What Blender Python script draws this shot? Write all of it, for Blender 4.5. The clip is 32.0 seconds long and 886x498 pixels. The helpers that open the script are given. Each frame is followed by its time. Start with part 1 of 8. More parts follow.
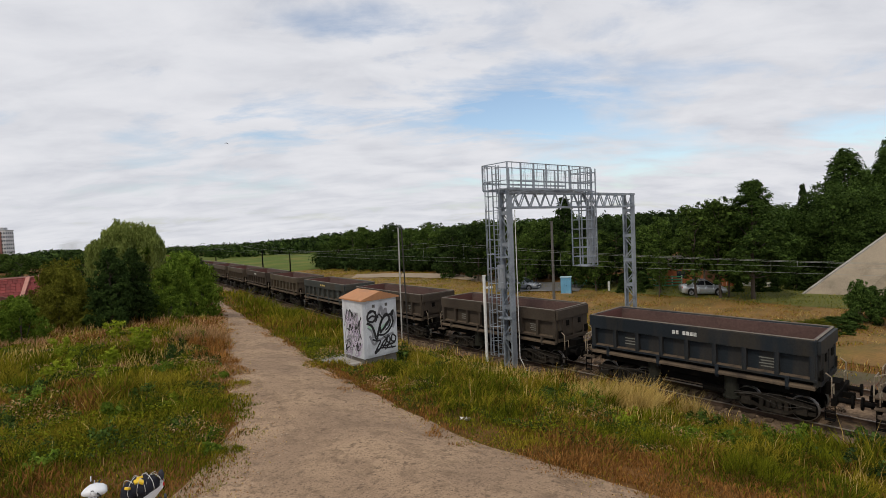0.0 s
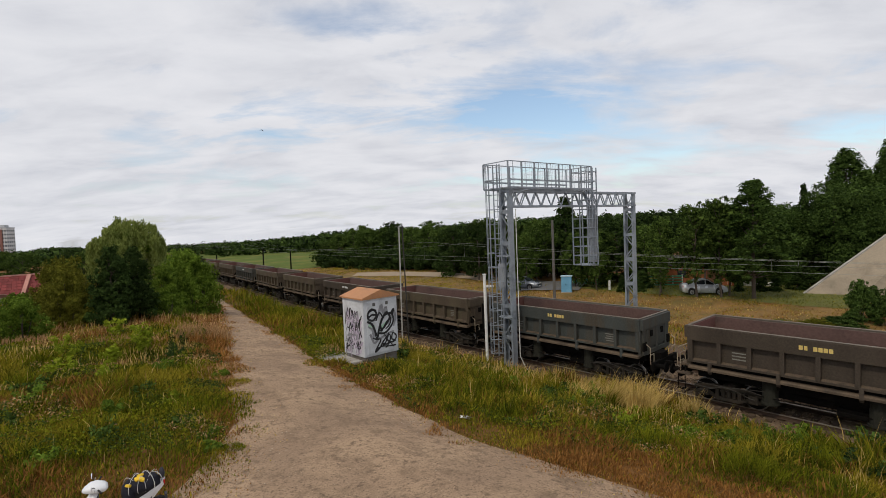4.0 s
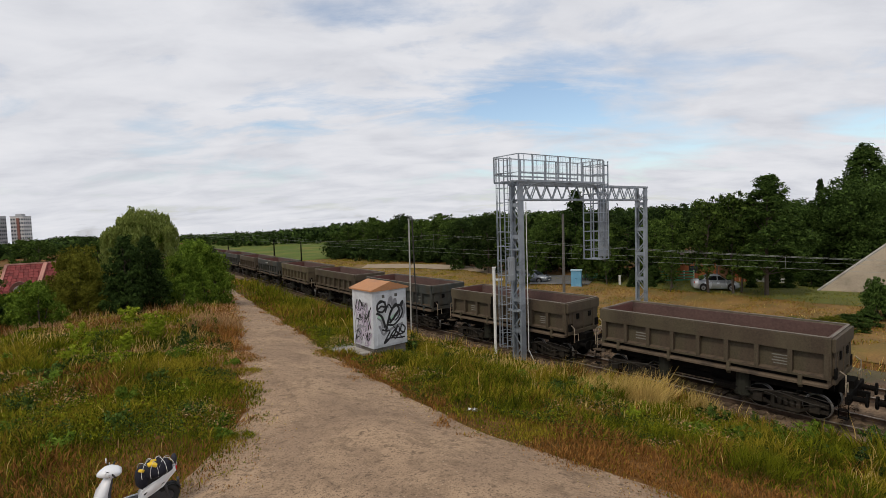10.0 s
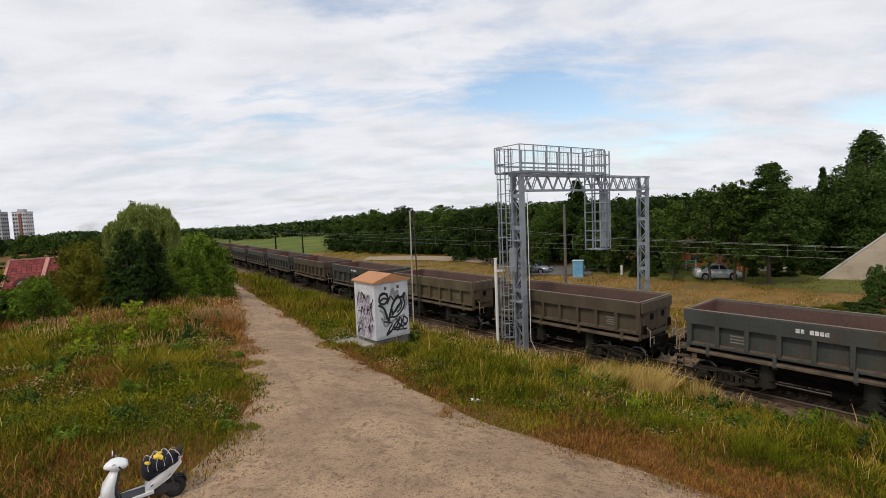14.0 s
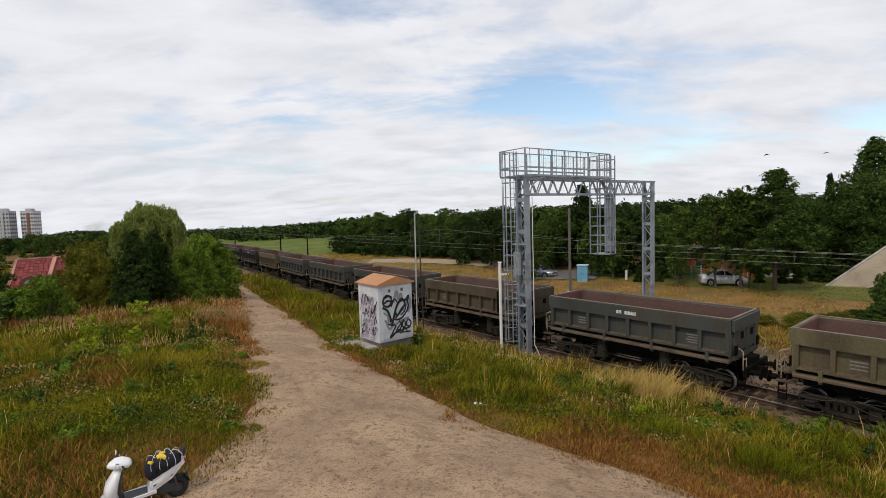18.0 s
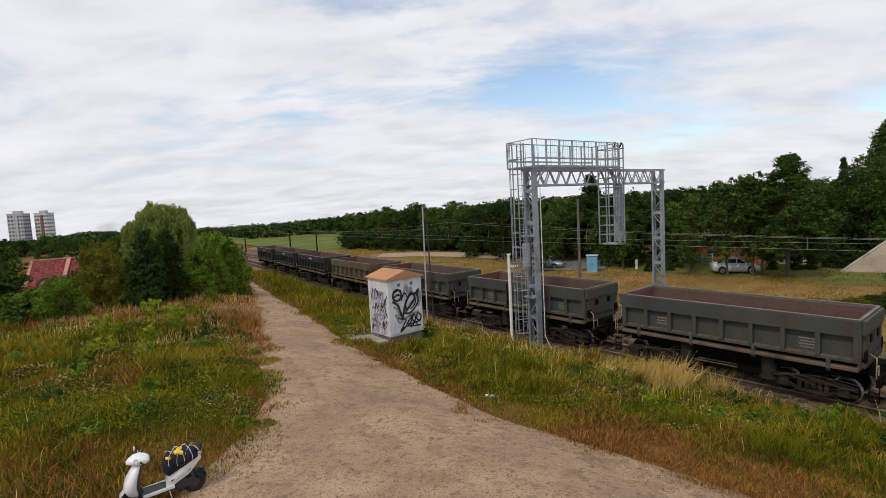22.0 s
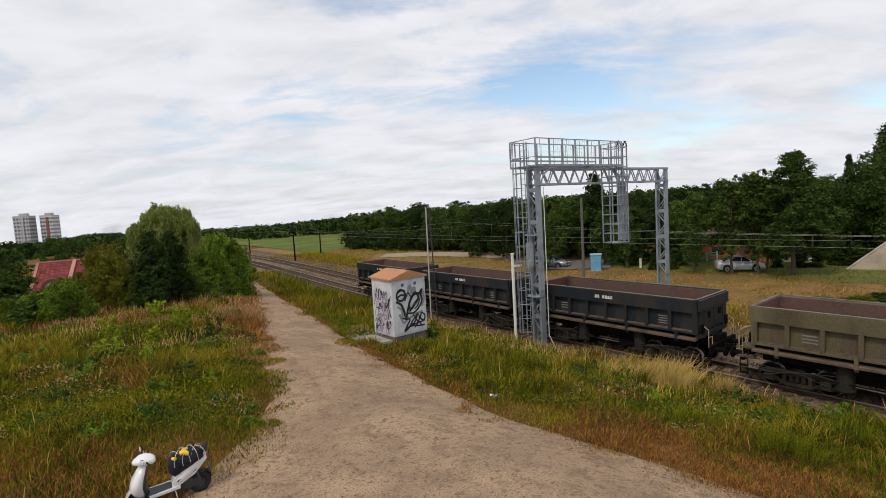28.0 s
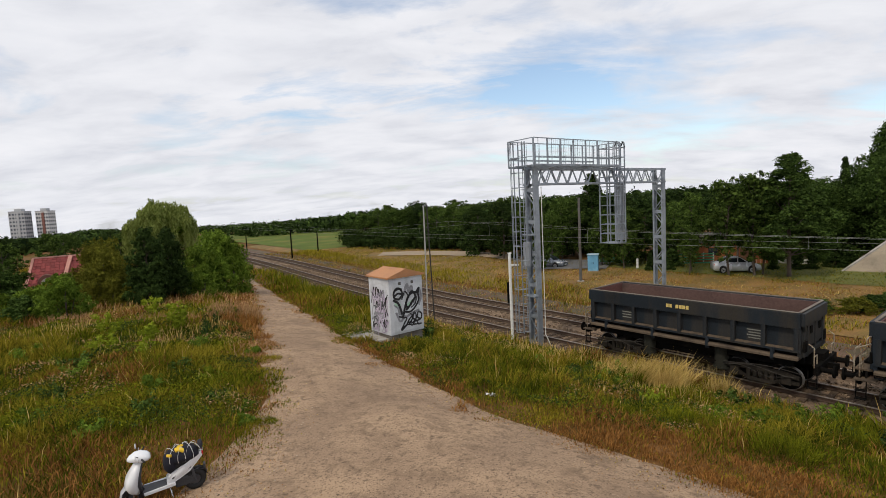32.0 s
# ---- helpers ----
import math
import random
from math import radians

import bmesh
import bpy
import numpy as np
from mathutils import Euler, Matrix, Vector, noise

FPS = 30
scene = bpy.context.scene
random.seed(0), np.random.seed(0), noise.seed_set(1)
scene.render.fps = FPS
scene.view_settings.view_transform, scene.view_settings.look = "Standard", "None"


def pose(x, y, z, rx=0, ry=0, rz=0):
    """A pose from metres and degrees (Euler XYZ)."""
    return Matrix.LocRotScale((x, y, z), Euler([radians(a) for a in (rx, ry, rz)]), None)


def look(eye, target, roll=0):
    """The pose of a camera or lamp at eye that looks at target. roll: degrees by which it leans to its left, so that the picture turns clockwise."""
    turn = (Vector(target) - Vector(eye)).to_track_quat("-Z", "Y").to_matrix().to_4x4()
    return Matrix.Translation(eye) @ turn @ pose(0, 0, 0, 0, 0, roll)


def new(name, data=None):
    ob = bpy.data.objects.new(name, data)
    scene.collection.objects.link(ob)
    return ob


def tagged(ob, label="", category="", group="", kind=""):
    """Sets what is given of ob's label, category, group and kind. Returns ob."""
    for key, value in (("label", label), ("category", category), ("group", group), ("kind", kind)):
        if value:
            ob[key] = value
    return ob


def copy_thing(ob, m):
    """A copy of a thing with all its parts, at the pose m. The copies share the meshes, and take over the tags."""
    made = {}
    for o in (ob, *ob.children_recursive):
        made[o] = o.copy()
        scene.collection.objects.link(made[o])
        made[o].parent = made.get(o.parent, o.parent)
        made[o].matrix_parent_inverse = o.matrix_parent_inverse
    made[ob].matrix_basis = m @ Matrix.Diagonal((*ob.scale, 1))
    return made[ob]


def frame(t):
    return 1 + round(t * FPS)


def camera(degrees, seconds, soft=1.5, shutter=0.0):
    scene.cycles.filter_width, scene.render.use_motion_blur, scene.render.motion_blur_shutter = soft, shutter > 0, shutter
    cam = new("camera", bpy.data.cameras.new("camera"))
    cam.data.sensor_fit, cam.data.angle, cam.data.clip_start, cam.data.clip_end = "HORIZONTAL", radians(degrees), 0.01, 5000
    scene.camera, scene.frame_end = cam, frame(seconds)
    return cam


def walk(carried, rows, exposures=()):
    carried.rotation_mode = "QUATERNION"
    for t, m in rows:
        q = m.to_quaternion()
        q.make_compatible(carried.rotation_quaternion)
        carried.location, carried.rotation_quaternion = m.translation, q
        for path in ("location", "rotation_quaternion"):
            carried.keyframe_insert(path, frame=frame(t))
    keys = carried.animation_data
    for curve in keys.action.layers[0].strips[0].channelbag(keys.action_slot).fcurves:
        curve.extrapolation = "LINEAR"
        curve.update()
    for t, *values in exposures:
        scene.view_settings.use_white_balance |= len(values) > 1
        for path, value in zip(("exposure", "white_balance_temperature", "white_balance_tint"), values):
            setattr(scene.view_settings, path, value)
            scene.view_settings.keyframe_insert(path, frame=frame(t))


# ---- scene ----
# ---- the camera and its way ----
EYE_Z = 7.83
cam = camera(84.3, 32.0, soft=0.7)
PATH = [
    (0, -1.402, -2.421, -2.452), (0.5, -1.529, -2.233, -2.514), (1, -1.401, -2.314, -2.340), (1.5, -1.412, -2.492, -2.618),
    (2, -1.434, -2.534, -2.744), (2.5, -1.343, -2.508, -2.538), (3, -1.353, -2.198, -2.586), (3.5, -1.410, -2.368, -2.383),
    (5.5, -0.792, -3.033, -1.775), (6, -0.227, -3.213, -1.706), (6.5, -0.177, -3.358, -1.647), (7, -0.253, -3.393, -1.883),
    (7.5, -0.205, -3.325, -1.732), (8, -0.246, -3.401, -1.877), (8.5, -0.180, -3.603, -1.987), (9, 0.003, -3.763, -1.601),
    (9.5, -0.112, -3.576, -1.673), (10, -0.168, -3.388, -1.763), (10.5, -0.041, -3.621, -1.429), (11, -0.502, -4.000, -1.674),
    (11.5, -0.291, -4.756, -2.060), (12, -0.394, -4.928, -2.325), (12.5, -0.198, -4.622, -2.175), (13, 0.013, -4.628, -1.685),
    (13.5, 0.166, -4.456, -2.417), (14, 0.039, -4.363, -2.286), (14.5, -0.549, -3.928, -0.989), (16.5, 0.208, -4.075, -1.996),
    (17, 0.259, -4.211, -1.750), (17.5, 0.509, -3.857, -1.773), (18, 0.539, -3.985, -1.761), (18.5, 1.196, -4.552, -2.530),
    (19, 1.364, -4.589, -2.321), (19.5, 1.300, -4.857, -2.514), (20, 1.646, -4.784, -2.628), (20.5, 1.576, -4.826, -2.804),
    (21, 1.523, -4.648, -2.609), (21.5, 1.508, -4.746, -2.691), (22, 1.582, -4.736, -3.002), (22.5, 1.515, -4.773, -3.257),
    (23, 1.612, -4.849, -3.092), (23.5, 1.546, -4.628, -3.290), (24, 1.663, -4.522, -3.267), (24.5, 1.627, -4.461, -2.906),
    (25, 1.518, -4.191, -3.155), (25.5, 1.741, -4.225, -2.896), (27.5, 1.904, -4.652, -3.422), (28, 1.987, -4.738, -3.365),
    (28.5, 1.815, -4.751, -3.341), (29, 1.866, -4.660, -3.218), (29.5, 2.048, -4.817, -3.189), (30, 2.014, -4.810, -3.158),
    (30.5, 1.974, -4.613, -3.012), (31, 1.873, -4.530, -3.100), (31.5, 1.870, -4.626, -3.106), (32, 1.685, -4.891, -2.879),
]


def aim(yaw, pitch, roll):
    a, b = radians(yaw), radians(pitch)
    ahead = Vector((-math.sin(a) * math.cos(b), math.cos(a) * math.cos(b), math.sin(b)))
    return look((0, 0, EYE_Z), Vector((0, 0, EYE_Z)) + ahead, roll)


walk(cam, [(t, aim(y, p, r)) for t, y, p, r in PATH], [(0, -0.28), (11, -0.28), (12.2, -0.12), (32, -0.12)])

# ---- world, sun ----
SUN_EL, SUN_AZ = radians(52), radians(215)      # azimuth as a compass bearing from +y, clockwise
world = bpy.data.worlds.new("sky")
scene.world = world
world.use_nodes = True


def build_sky():
    nt = world.node_tree
    nt.nodes.clear()
    N = nt.nodes.new
    L = nt.links.new
    out, bg = N("ShaderNodeOutputWorld"), N("ShaderNodeBackground")
    sky = N("ShaderNodeTexSky")
    sky.sky_type, sky.sun_disc = "NISHITA", False
    sky.sun_elevation, sky.sun_rotation = SUN_EL, SUN_AZ
    sky.air_density, sky.dust_density = 1.0, 1.5
    gain = N("ShaderNodeVectorMath")
    gain.operation = "MULTIPLY"
    gain.inputs[1].default_value = (0.205, 0.200, 0.190)
    L(sky.outputs[0], gain.inputs[0])
    tc, sep = N("ShaderNodeTexCoord"), N("ShaderNodeSeparateXYZ")
    L(tc.outputs["Generated"], sep.inputs[0])

    def m(op, a, b=None, clamp=False):
        n = N("ShaderNodeMath")
        n.operation, n.use_clamp = op, clamp
        for k, v in enumerate((a, b)):
            if v is None:
                continue
            if isinstance(v, (int, float)):
                n.inputs[k].default_value = v
            else:
                L(v, n.inputs[k])
        return n.outputs[0]

    up = m("ADD", m("MAXIMUM", sep.outputs[2], 0.0), 0.2)
    comb = N("ShaderNodeCombineXYZ")
    L(m("DIVIDE", sep.outputs[0], up), comb.inputs[0])
    L(m("DIVIDE", sep.outputs[1], up), comb.inputs[1])

    def fog(scale, detail, rough, shift, stretch=(1, 1, 1), turn=0.0, dist=0.0):
        mp, n = N("ShaderNodeMapping"), N("ShaderNodeTexNoise")
        mp.inputs["Location"].default_value = shift
        mp.inputs["Rotation"].default_value = (0, 0, turn)
        mp.inputs["Scale"].default_value = stretch
        n.inputs["Scale"].default_value, n.inputs["Detail"].default_value = scale, detail
        n.inputs["Roughness"].default_value, n.inputs["Distortion"].default_value = rough, dist
        L(comb.outputs[0], mp.inputs[0])
        L(mp.outputs[0], n.inputs[0])
        return n.outputs[0]

    def ramp(v, stops):
        r = N("ShaderNodeValToRGB")
        while len(r.color_ramp.elements) < len(stops):
            r.color_ramp.elements.new(0.5)
        for e, (p, c) in zip(r.color_ramp.elements, stops):
            e.position = p
            e.color = (*c, 1) if len(c) == 3 else (c[0], c[0], c[0], 1)
        L(v, r.inputs[0])
        return r.outputs[0]

    big = fog(0.75, 5, 0.5, (3.1, 1.7, 0), (1, 1.2, 1), 0.25)
    fine = fog(2.3, 9, 0.58, (7.3, 2.2, 0), (0.88, 1.2, 1), 0.2, 0.3)
    thick = m("ADD", m("MULTIPLY", big, 0.55), m("MULTIPLY", fine, 0.45))
    # thin places in the cloud: place on the cloud sheet, half width across and along, depth
    wisp = fog(2.6, 6, 0.6, (5.2, 0.3, 0), (0.6, 1.3, 1), 0.15, 0.5)
    for px, py, wx, wy, deep in ((0.33, 2.25, 0.75, 0.55, 0.36), (-0.74, 2.33, 0.75, 0.40, 0.34), (2.25, 2.3, 0.55, 0.45, 0.40), (1.0, 3.3, 1.6, 1.0, 0.22), (-0.2, 1.7, 0.6, 0.25, 0.2)):
        ax = m("DIVIDE", m("SUBTRACT", m("DIVIDE", sep.outputs[0], up), px), wx)
        ay = m("DIVIDE", m("SUBTRACT", m("DIVIDE", sep.outputs[1], up), py), wy)
        q = m("SUBTRACT", 1.0, m("ADD", m("MULTIPLY", ax, ax), m("MULTIPLY", ay, ay)), True)
        q = m("MULTIPLY", q, m("SUBTRACT", 0.66, wisp, True))
        thick = m("SUBTRACT", thick, m("MULTIPLY", q, deep * 2.4))
    cover = ramp(thick, [(0.28, (0.0,)), (0.47, (1.0,))])
    puff = fog(3.6, 8, 0.55, (1.9, 4.4, 0), (0.55, 1.0, 1), 0.1, 0.4)
    shade = ramp(m("ADD", m("MULTIPLY", puff, 0.45), m("ADD", m("MULTIPLY", fine, 0.3), m("MULTIPLY", big, 0.25))),
                 [(0.36, (0.69, 0.71, 0.78)), (0.45, (0.80, 0.815, 0.875)), (0.54, (0.90, 0.91, 0.96)), (0.65, (0.98, 0.98, 1.02))])
    mix = N("ShaderNodeMix")
    mix.data_type = "RGBA"
    L(cover, mix.inputs[0])
    L(gain.outputs[0], mix.inputs[6])
    L(shade, mix.inputs[7])
    L(mix.outputs[2], bg.inputs[0])
    bg.inputs[1].default_value = 1.0
    L(bg.outputs[0], out.inputs[0])


build_sky()
sun = new("sun", bpy.data.lights.new("sun", "SUN"))
sun.data.energy, sun.data.angle, sun.data.color = 1.8, radians(6), (1.0, 0.89, 0.72)
sun.matrix_world = look((0, 0, 60), Vector((0, 0, 60)) - Vector((math.sin(SUN_AZ) * math.cos(SUN_EL), math.cos(SUN_AZ) * math.cos(SUN_EL), math.sin(SUN_EL))))


# ---- materials ----
def surface(name, color, rough=0.7, metal=0.0, vary=0.25, scale=3.0, fine=40.0, bump=0.15, dirt=None, dirt_at=0.58, spec=0.4, rand=0.0, trans=0.0, streak=False):
    """A procedural surface: base colour varied at two scales, with stains of a second colour and fine relief."""
    mt = bpy.data.materials.new(name)
    mt.use_nodes = True
    nt = mt.node_tree
    N, L = nt.nodes.new, nt.links.new
    b = nt.nodes["Principled BSDF"]
    b.inputs["Metallic"].default_value = metal
    b.inputs["Specular IOR Level"].default_value = spec
    tc = N("ShaderNodeTexCoord")
    src = tc.outputs["Object"]
    if streak:
        mp = N("ShaderNodeMapping")
        mp.inputs["Scale"].default_value = (1, 1, 0.15)
        L(src, mp.inputs[0])
        src = mp.outputs[0]
    n1, n2 = N("ShaderNodeTexNoise"), N("ShaderNodeTexNoise")
    n1.inputs["Scale"].default_value, n1.inputs["Detail"].default_value = scale, 5
    n2.inputs["Scale"].default_value, n2.inputs["Detail"].default_value = fine, 3
    L(src, n1.inputs[0])
    L(tc.outputs["Object"], n2.inputs[0])
    add = N("ShaderNodeMath")
    add.operation = "ADD"
    L(n1.outputs[0], add.inputs[0])
    L(n2.outputs[0], add.inputs[1])
    mr = N("ShaderNodeMapRange")
    mr.inputs[1].default_value, mr.inputs[2].default_value = 0.6, 1.4
    mr.inputs[3].default_value, mr.inputs[4].default_value = 1 - vary, 1 + vary
    L(add.outputs[0], mr.inputs[0])
    val = mr.outputs[0]
    if rand:
        oi, r2, ml = N("ShaderNodeObjectInfo"), N("ShaderNodeMapRange"), N("ShaderNodeMath")
        r2.inputs[3].default_value, r2.inputs[4].default_value = 1 - rand, 1 + rand
        L(oi.outputs["Random"], r2.inputs[0])
        ml.operation = "MULTIPLY"
        L(val, ml.inputs[0])
        L(r2.outputs[0], ml.inputs[1])
        val = ml.outputs[0]
    base = N("ShaderNodeRGB")
    base.outputs[0].default_value = (*color, 1)
    col = base.outputs[0]
    if dirt:
        n3, rp, mx = N("ShaderNodeTexNoise"), N("ShaderNodeMapRange"), N("ShaderNodeMix")
        n3.inputs["Scale"].default_value, n3.inputs["Detail"].default_value, n3.inputs["Roughness"].default_value = scale * 0.7, 8, 0.65
        L(src, n3.inputs[0])
        rp.inputs[1].default_value, rp.inputs[2].default_value = dirt_at - 0.07, dirt_at + 0.07
        L(n3.outputs[0], rp.inputs[0])
        mx.data_type = "RGBA"
        L(rp.outputs[0], mx.inputs[0])
        L(col, mx.inputs[6])
        mx.inputs[7].default_value = (*dirt, 1)
        col = mx.outputs[2]
    sc = N("ShaderNodeVectorMath")
    sc.operation = "SCALE"
    L(col, sc.inputs[0])
    L(val, sc.inputs["Scale"])
    L(sc.outputs[0], b.inputs["Base Color"])
    rr = N("ShaderNodeMapRange")
    rr.inputs[3].default_value, rr.inputs[4].default_value = max(0.02, rough - 0.12), min(1, rough + 0.12)
    L(n1.outputs[0], rr.inputs[0])
    L(rr.outputs[0], b.inputs["Roughness"])
    if bump:
        bp = N("ShaderNodeBump")
        bp.inputs["Strength"].default_value, bp.inputs["Distance"].default_value = bump, 0.02
        L(add.outputs[0], bp.inputs["Height"])
        L(bp.outputs[0], b.inputs["Normal"])
    if trans:
        out = nt.nodes["Material Output"]
        tl, ms = N("ShaderNodeBsdfTranslucent"), N("ShaderNodeMixShader")
        L(sc.outputs[0], tl.inputs[0])
        ms.inputs[0].default_value = trans
        L(b.outputs[0], ms.inputs[1])
        L(tl.outputs[0], ms.inputs[2])
        L(ms.outputs[0], out.inputs[0])
    return mt


def foliage(name, lo, hi, trans=0.25, patch=None, patch_scale=0.2):
    """Leaves or blades: colour by island between two greens, with broad patches of a third colour."""
    mt = bpy.data.materials.new(name)
    mt.use_nodes = True
    nt = mt.node_tree
    N, L = nt.nodes.new, nt.links.new
    b, out = nt.nodes["Principled BSDF"], nt.nodes["Material Output"]
    geo, mx = N("ShaderNodeNewGeometry"), N("ShaderNodeMix")
    mx.data_type = "RGBA"
    L(geo.outputs["Random Per Island"], mx.inputs[0])
    mx.inputs[6].default_value, mx.inputs[7].default_value = (*lo, 1), (*hi, 1)
    col = mx.outputs[2]
    oi, mr, sc = N("ShaderNodeObjectInfo"), N("ShaderNodeMapRange"), N("ShaderNodeVectorMath")
    mr.inputs[3].default_value, mr.inputs[4].default_value = 0.75, 1.25
    L(oi.outputs["Random"], mr.inputs[0])
    if patch:
        n, r2, m2 = N("ShaderNodeTexNoise"), N("ShaderNodeMapRange"), N("ShaderNodeMix")
        n.inputs["Scale"].default_value, n.inputs["Detail"].default_value = patch_scale, 5
        L(geo.outputs["Position"], n.inputs[0])
        r2.inputs[1].default_value, r2.inputs[2].default_value = 0.47, 0.60
        L(n.outputs[0], r2.inputs[0])
        m2.data_type = "RGBA"
        L(r2.outputs[0], m2.inputs[0])
        L(col, m2.inputs[6])
        m2.inputs[7].default_value = (*patch, 1)
        col = m2.outputs[2]
    sc.operation = "SCALE"
    L(col, sc.inputs[0])
    L(mr.outputs[0], sc.inputs["Scale"])
    L(sc.outputs[0], b.inputs["Base Color"])
    b.inputs["Roughness"].default_value = 0.85
    b.inputs["Specular IOR Level"].default_value = 0.06
    tl, ms = N("ShaderNodeBsdfTranslucent"), N("ShaderNodeMixShader")
    L(sc.outputs[0], tl.inputs[0])
    ms.inputs[0].default_value = trans * 0.65
    L(b.outputs[0], ms.inputs[1])
    L(tl.outputs[0], ms.inputs[2])
    L(ms.outputs[0], out.inputs[0])
    return mt


def glassy(name, tint=(0.02, 0.025, 0.03), rough=0.06):
    mt = bpy.data.materials.new(name)
    mt.use_nodes = True
    b = mt.node_tree.nodes["Principled BSDF"]
    b.inputs["Base Color"].default_value = (*tint, 1)
    b.inputs["Roughness"].default_value = rough
    b.inputs["Specular IOR Level"].default_value = 0.7
    return mt


def gravel_mix():
    """Trodden gravel: sandy soil with grey grit at all sizes from a metre to a finger's width."""
    mt = bpy.data.materials.new("path_gravel")
    mt.use_nodes = True
    nt = mt.node_tree
    N, L = nt.nodes.new, nt.links.new
    b = nt.nodes["Principled BSDF"]
    b.inputs["Roughness"].default_value, b.inputs["Specular IOR Level"].default_value = 0.95, 0.1
    tc = N("ShaderNodeTexCoord")

    def noise_at(scale, detail, rough):
        n = N("ShaderNodeTexNoise")
        n.inputs["Scale"].default_value, n.inputs["Detail"].default_value, n.inputs["Roughness"].default_value = scale, detail, rough
        L(tc.outputs["Object"], n.inputs[0])
        return n.outputs[0]

    def mixed(fac, lo, hi, a, c):
        r, m = N("ShaderNodeMapRange"), N("ShaderNodeMix")
        r.inputs[1].default_value, r.inputs[2].default_value = lo, hi
        L(fac, r.inputs[0])
        m.data_type = "RGBA"
        L(r.outputs[0], m.inputs[0])
        for k, v in ((6, a), (7, c)):
            if isinstance(v, tuple):
                m.inputs[k].default_value = (*v, 1)
            else:
                L(v, m.inputs[k])
        return m.outputs[2]
    wide, grit, fine, worn = noise_at(0.45, 4, 0.5), noise_at(5.0, 8, 0.72), noise_at(21.0, 4, 0.7), noise_at(1.5, 10, 0.74)
    soil = mixed(wide, 0.38, 0.62, (0.385, 0.270, 0.176), (0.290, 0.202, 0.136))
    soil = mixed(worn, 0.49, 0.66, soil, (0.205, 0.142, 0.094))
    soil = mixed(grit, 0.53, 0.64, soil, (0.165, 0.115, 0.078))
    soil = mixed(fine, 0.36, 0.46, (0.12, 0.085, 0.060), soil)
    soil = mixed(fine, 0.62, 0.70, soil, (0.46, 0.36, 0.255))
    L(soil, b.inputs["Base Color"])
    bp = N("ShaderNodeBump")
    bp.inputs["Strength"].default_value, bp.inputs["Distance"].default_value = 0.7, 0.03
    L(fine, bp.inputs["Height"])
    L(bp.outputs[0], b.inputs["Normal"])
    return mt


GALV = surface("galvanised_steel", (0.300, 0.335, 0.375), 0.45, 0.4, 0.25, 1.5, 25, 0.05, dirt=(0.17, 0.19, 0.215))
OLDGALV = surface("weathered_mast_steel", (0.13, 0.125, 0.115), 0.7, 0.3, 0.25, 1.5, 25, 0.08, dirt=(0.09, 0.07, 0.055))
RUST = surface("rusty_steel", (0.16, 0.085, 0.055), 0.85, 0.1, 0.3, 1.2, 30, 0.2, dirt=(0.09, 0.06, 0.05))
HOLD = surface("wagon_inside", (0.098, 0.058, 0.050), 0.9, 0.0, 0.3, 0.6, 12, 0.2, dirt=(0.060, 0.042, 0.038))
REDHOLD = surface("red_primer", (0.105, 0.043, 0.036), 0.85, 0.0, 0.3, 0.8, 12, 0.15, dirt=(0.085, 0.048, 0.040))
# grime on a near-black base that carries the shade under the wagons
UNDER = surface("grimy_shade_black", (0.0065, 0.006, 0.0055), 0.95, 0.0, 0.4, 2, 25, 0.2, dirt=(0.016, 0.012, 0.009), dirt_at=0.62, spec=0.06)
CYLM = surface("dusty_cylinder", (0.026, 0.026, 0.020), 0.85, 0, 0.3, 3, 25, 0.1, spec=0.15)
TREAD = surface("worn_wheel_tread", (0.30, 0.29, 0.28), 0.4, 0.8, 0.15, 3, 30, 0.05)
WHITE = surface("white_lettering", (0.62, 0.62, 0.60), 0.7, 0, 0.2, 6, 30, 0.0, dirt=(0.3, 0.3, 0.29))
YELLOWM = surface("ochre_lettering", (0.60, 0.45, 0.14), 0.7, 0, 0.2, 6, 30, 0.0)
WAGON_PAINT = {
    "blue": surface("wagon_dark_blue", (0.016, 0.021, 0.027), 0.6, 0, 0.3, 0.9, 18, 0.06, dirt=(0.036, 0.032, 0.027), dirt_at=0.56, spec=0.2, streak=True),
    "grey": surface("wagon_grey", (0.054, 0.060, 0.056), 0.65, 0, 0.35, 0.9, 18, 0.06, dirt=(0.062, 0.050, 0.036), dirt_at=0.58, spec=0.25, streak=True),
    "olive": surface("wagon_olive", (0.115, 0.099, 0.054), 0.7, 0, 0.35, 0.9, 18, 0.06, dirt=(0.085, 0.064, 0.040), dirt_at=0.52, spec=0.25, streak=True),
    "drab": surface("wagon_drab", (0.086, 0.071, 0.045), 0.7, 0, 0.35, 0.9, 18, 0.06, dirt=(0.070, 0.052, 0.036), dirt_at=0.52, spec=0.25, streak=True),
    "brown": surface("wagon_brown", (0.060, 0.047, 0.035), 0.7, 0, 0.35, 0.9, 18, 0.06, dirt=(0.052, 0.040, 0.030), dirt_at=0.52, spec=0.25, streak=True),
}
LEDGE = surface("rusty_dusty_ledge", (0.115, 0.086, 0.060), 0.85, 0, 0.35, 1.2, 22, 0.12, dirt=(0.065, 0.050, 0.038), dirt_at=0.55, spec=0.15)
RAILP = surface("pale_worn_rail", (0.34, 0.29, 0.215), 0.6, 0.1, 0.3, 4, 30, 0.05, dirt=(0.16, 0.11, 0.075), dirt_at=0.54)
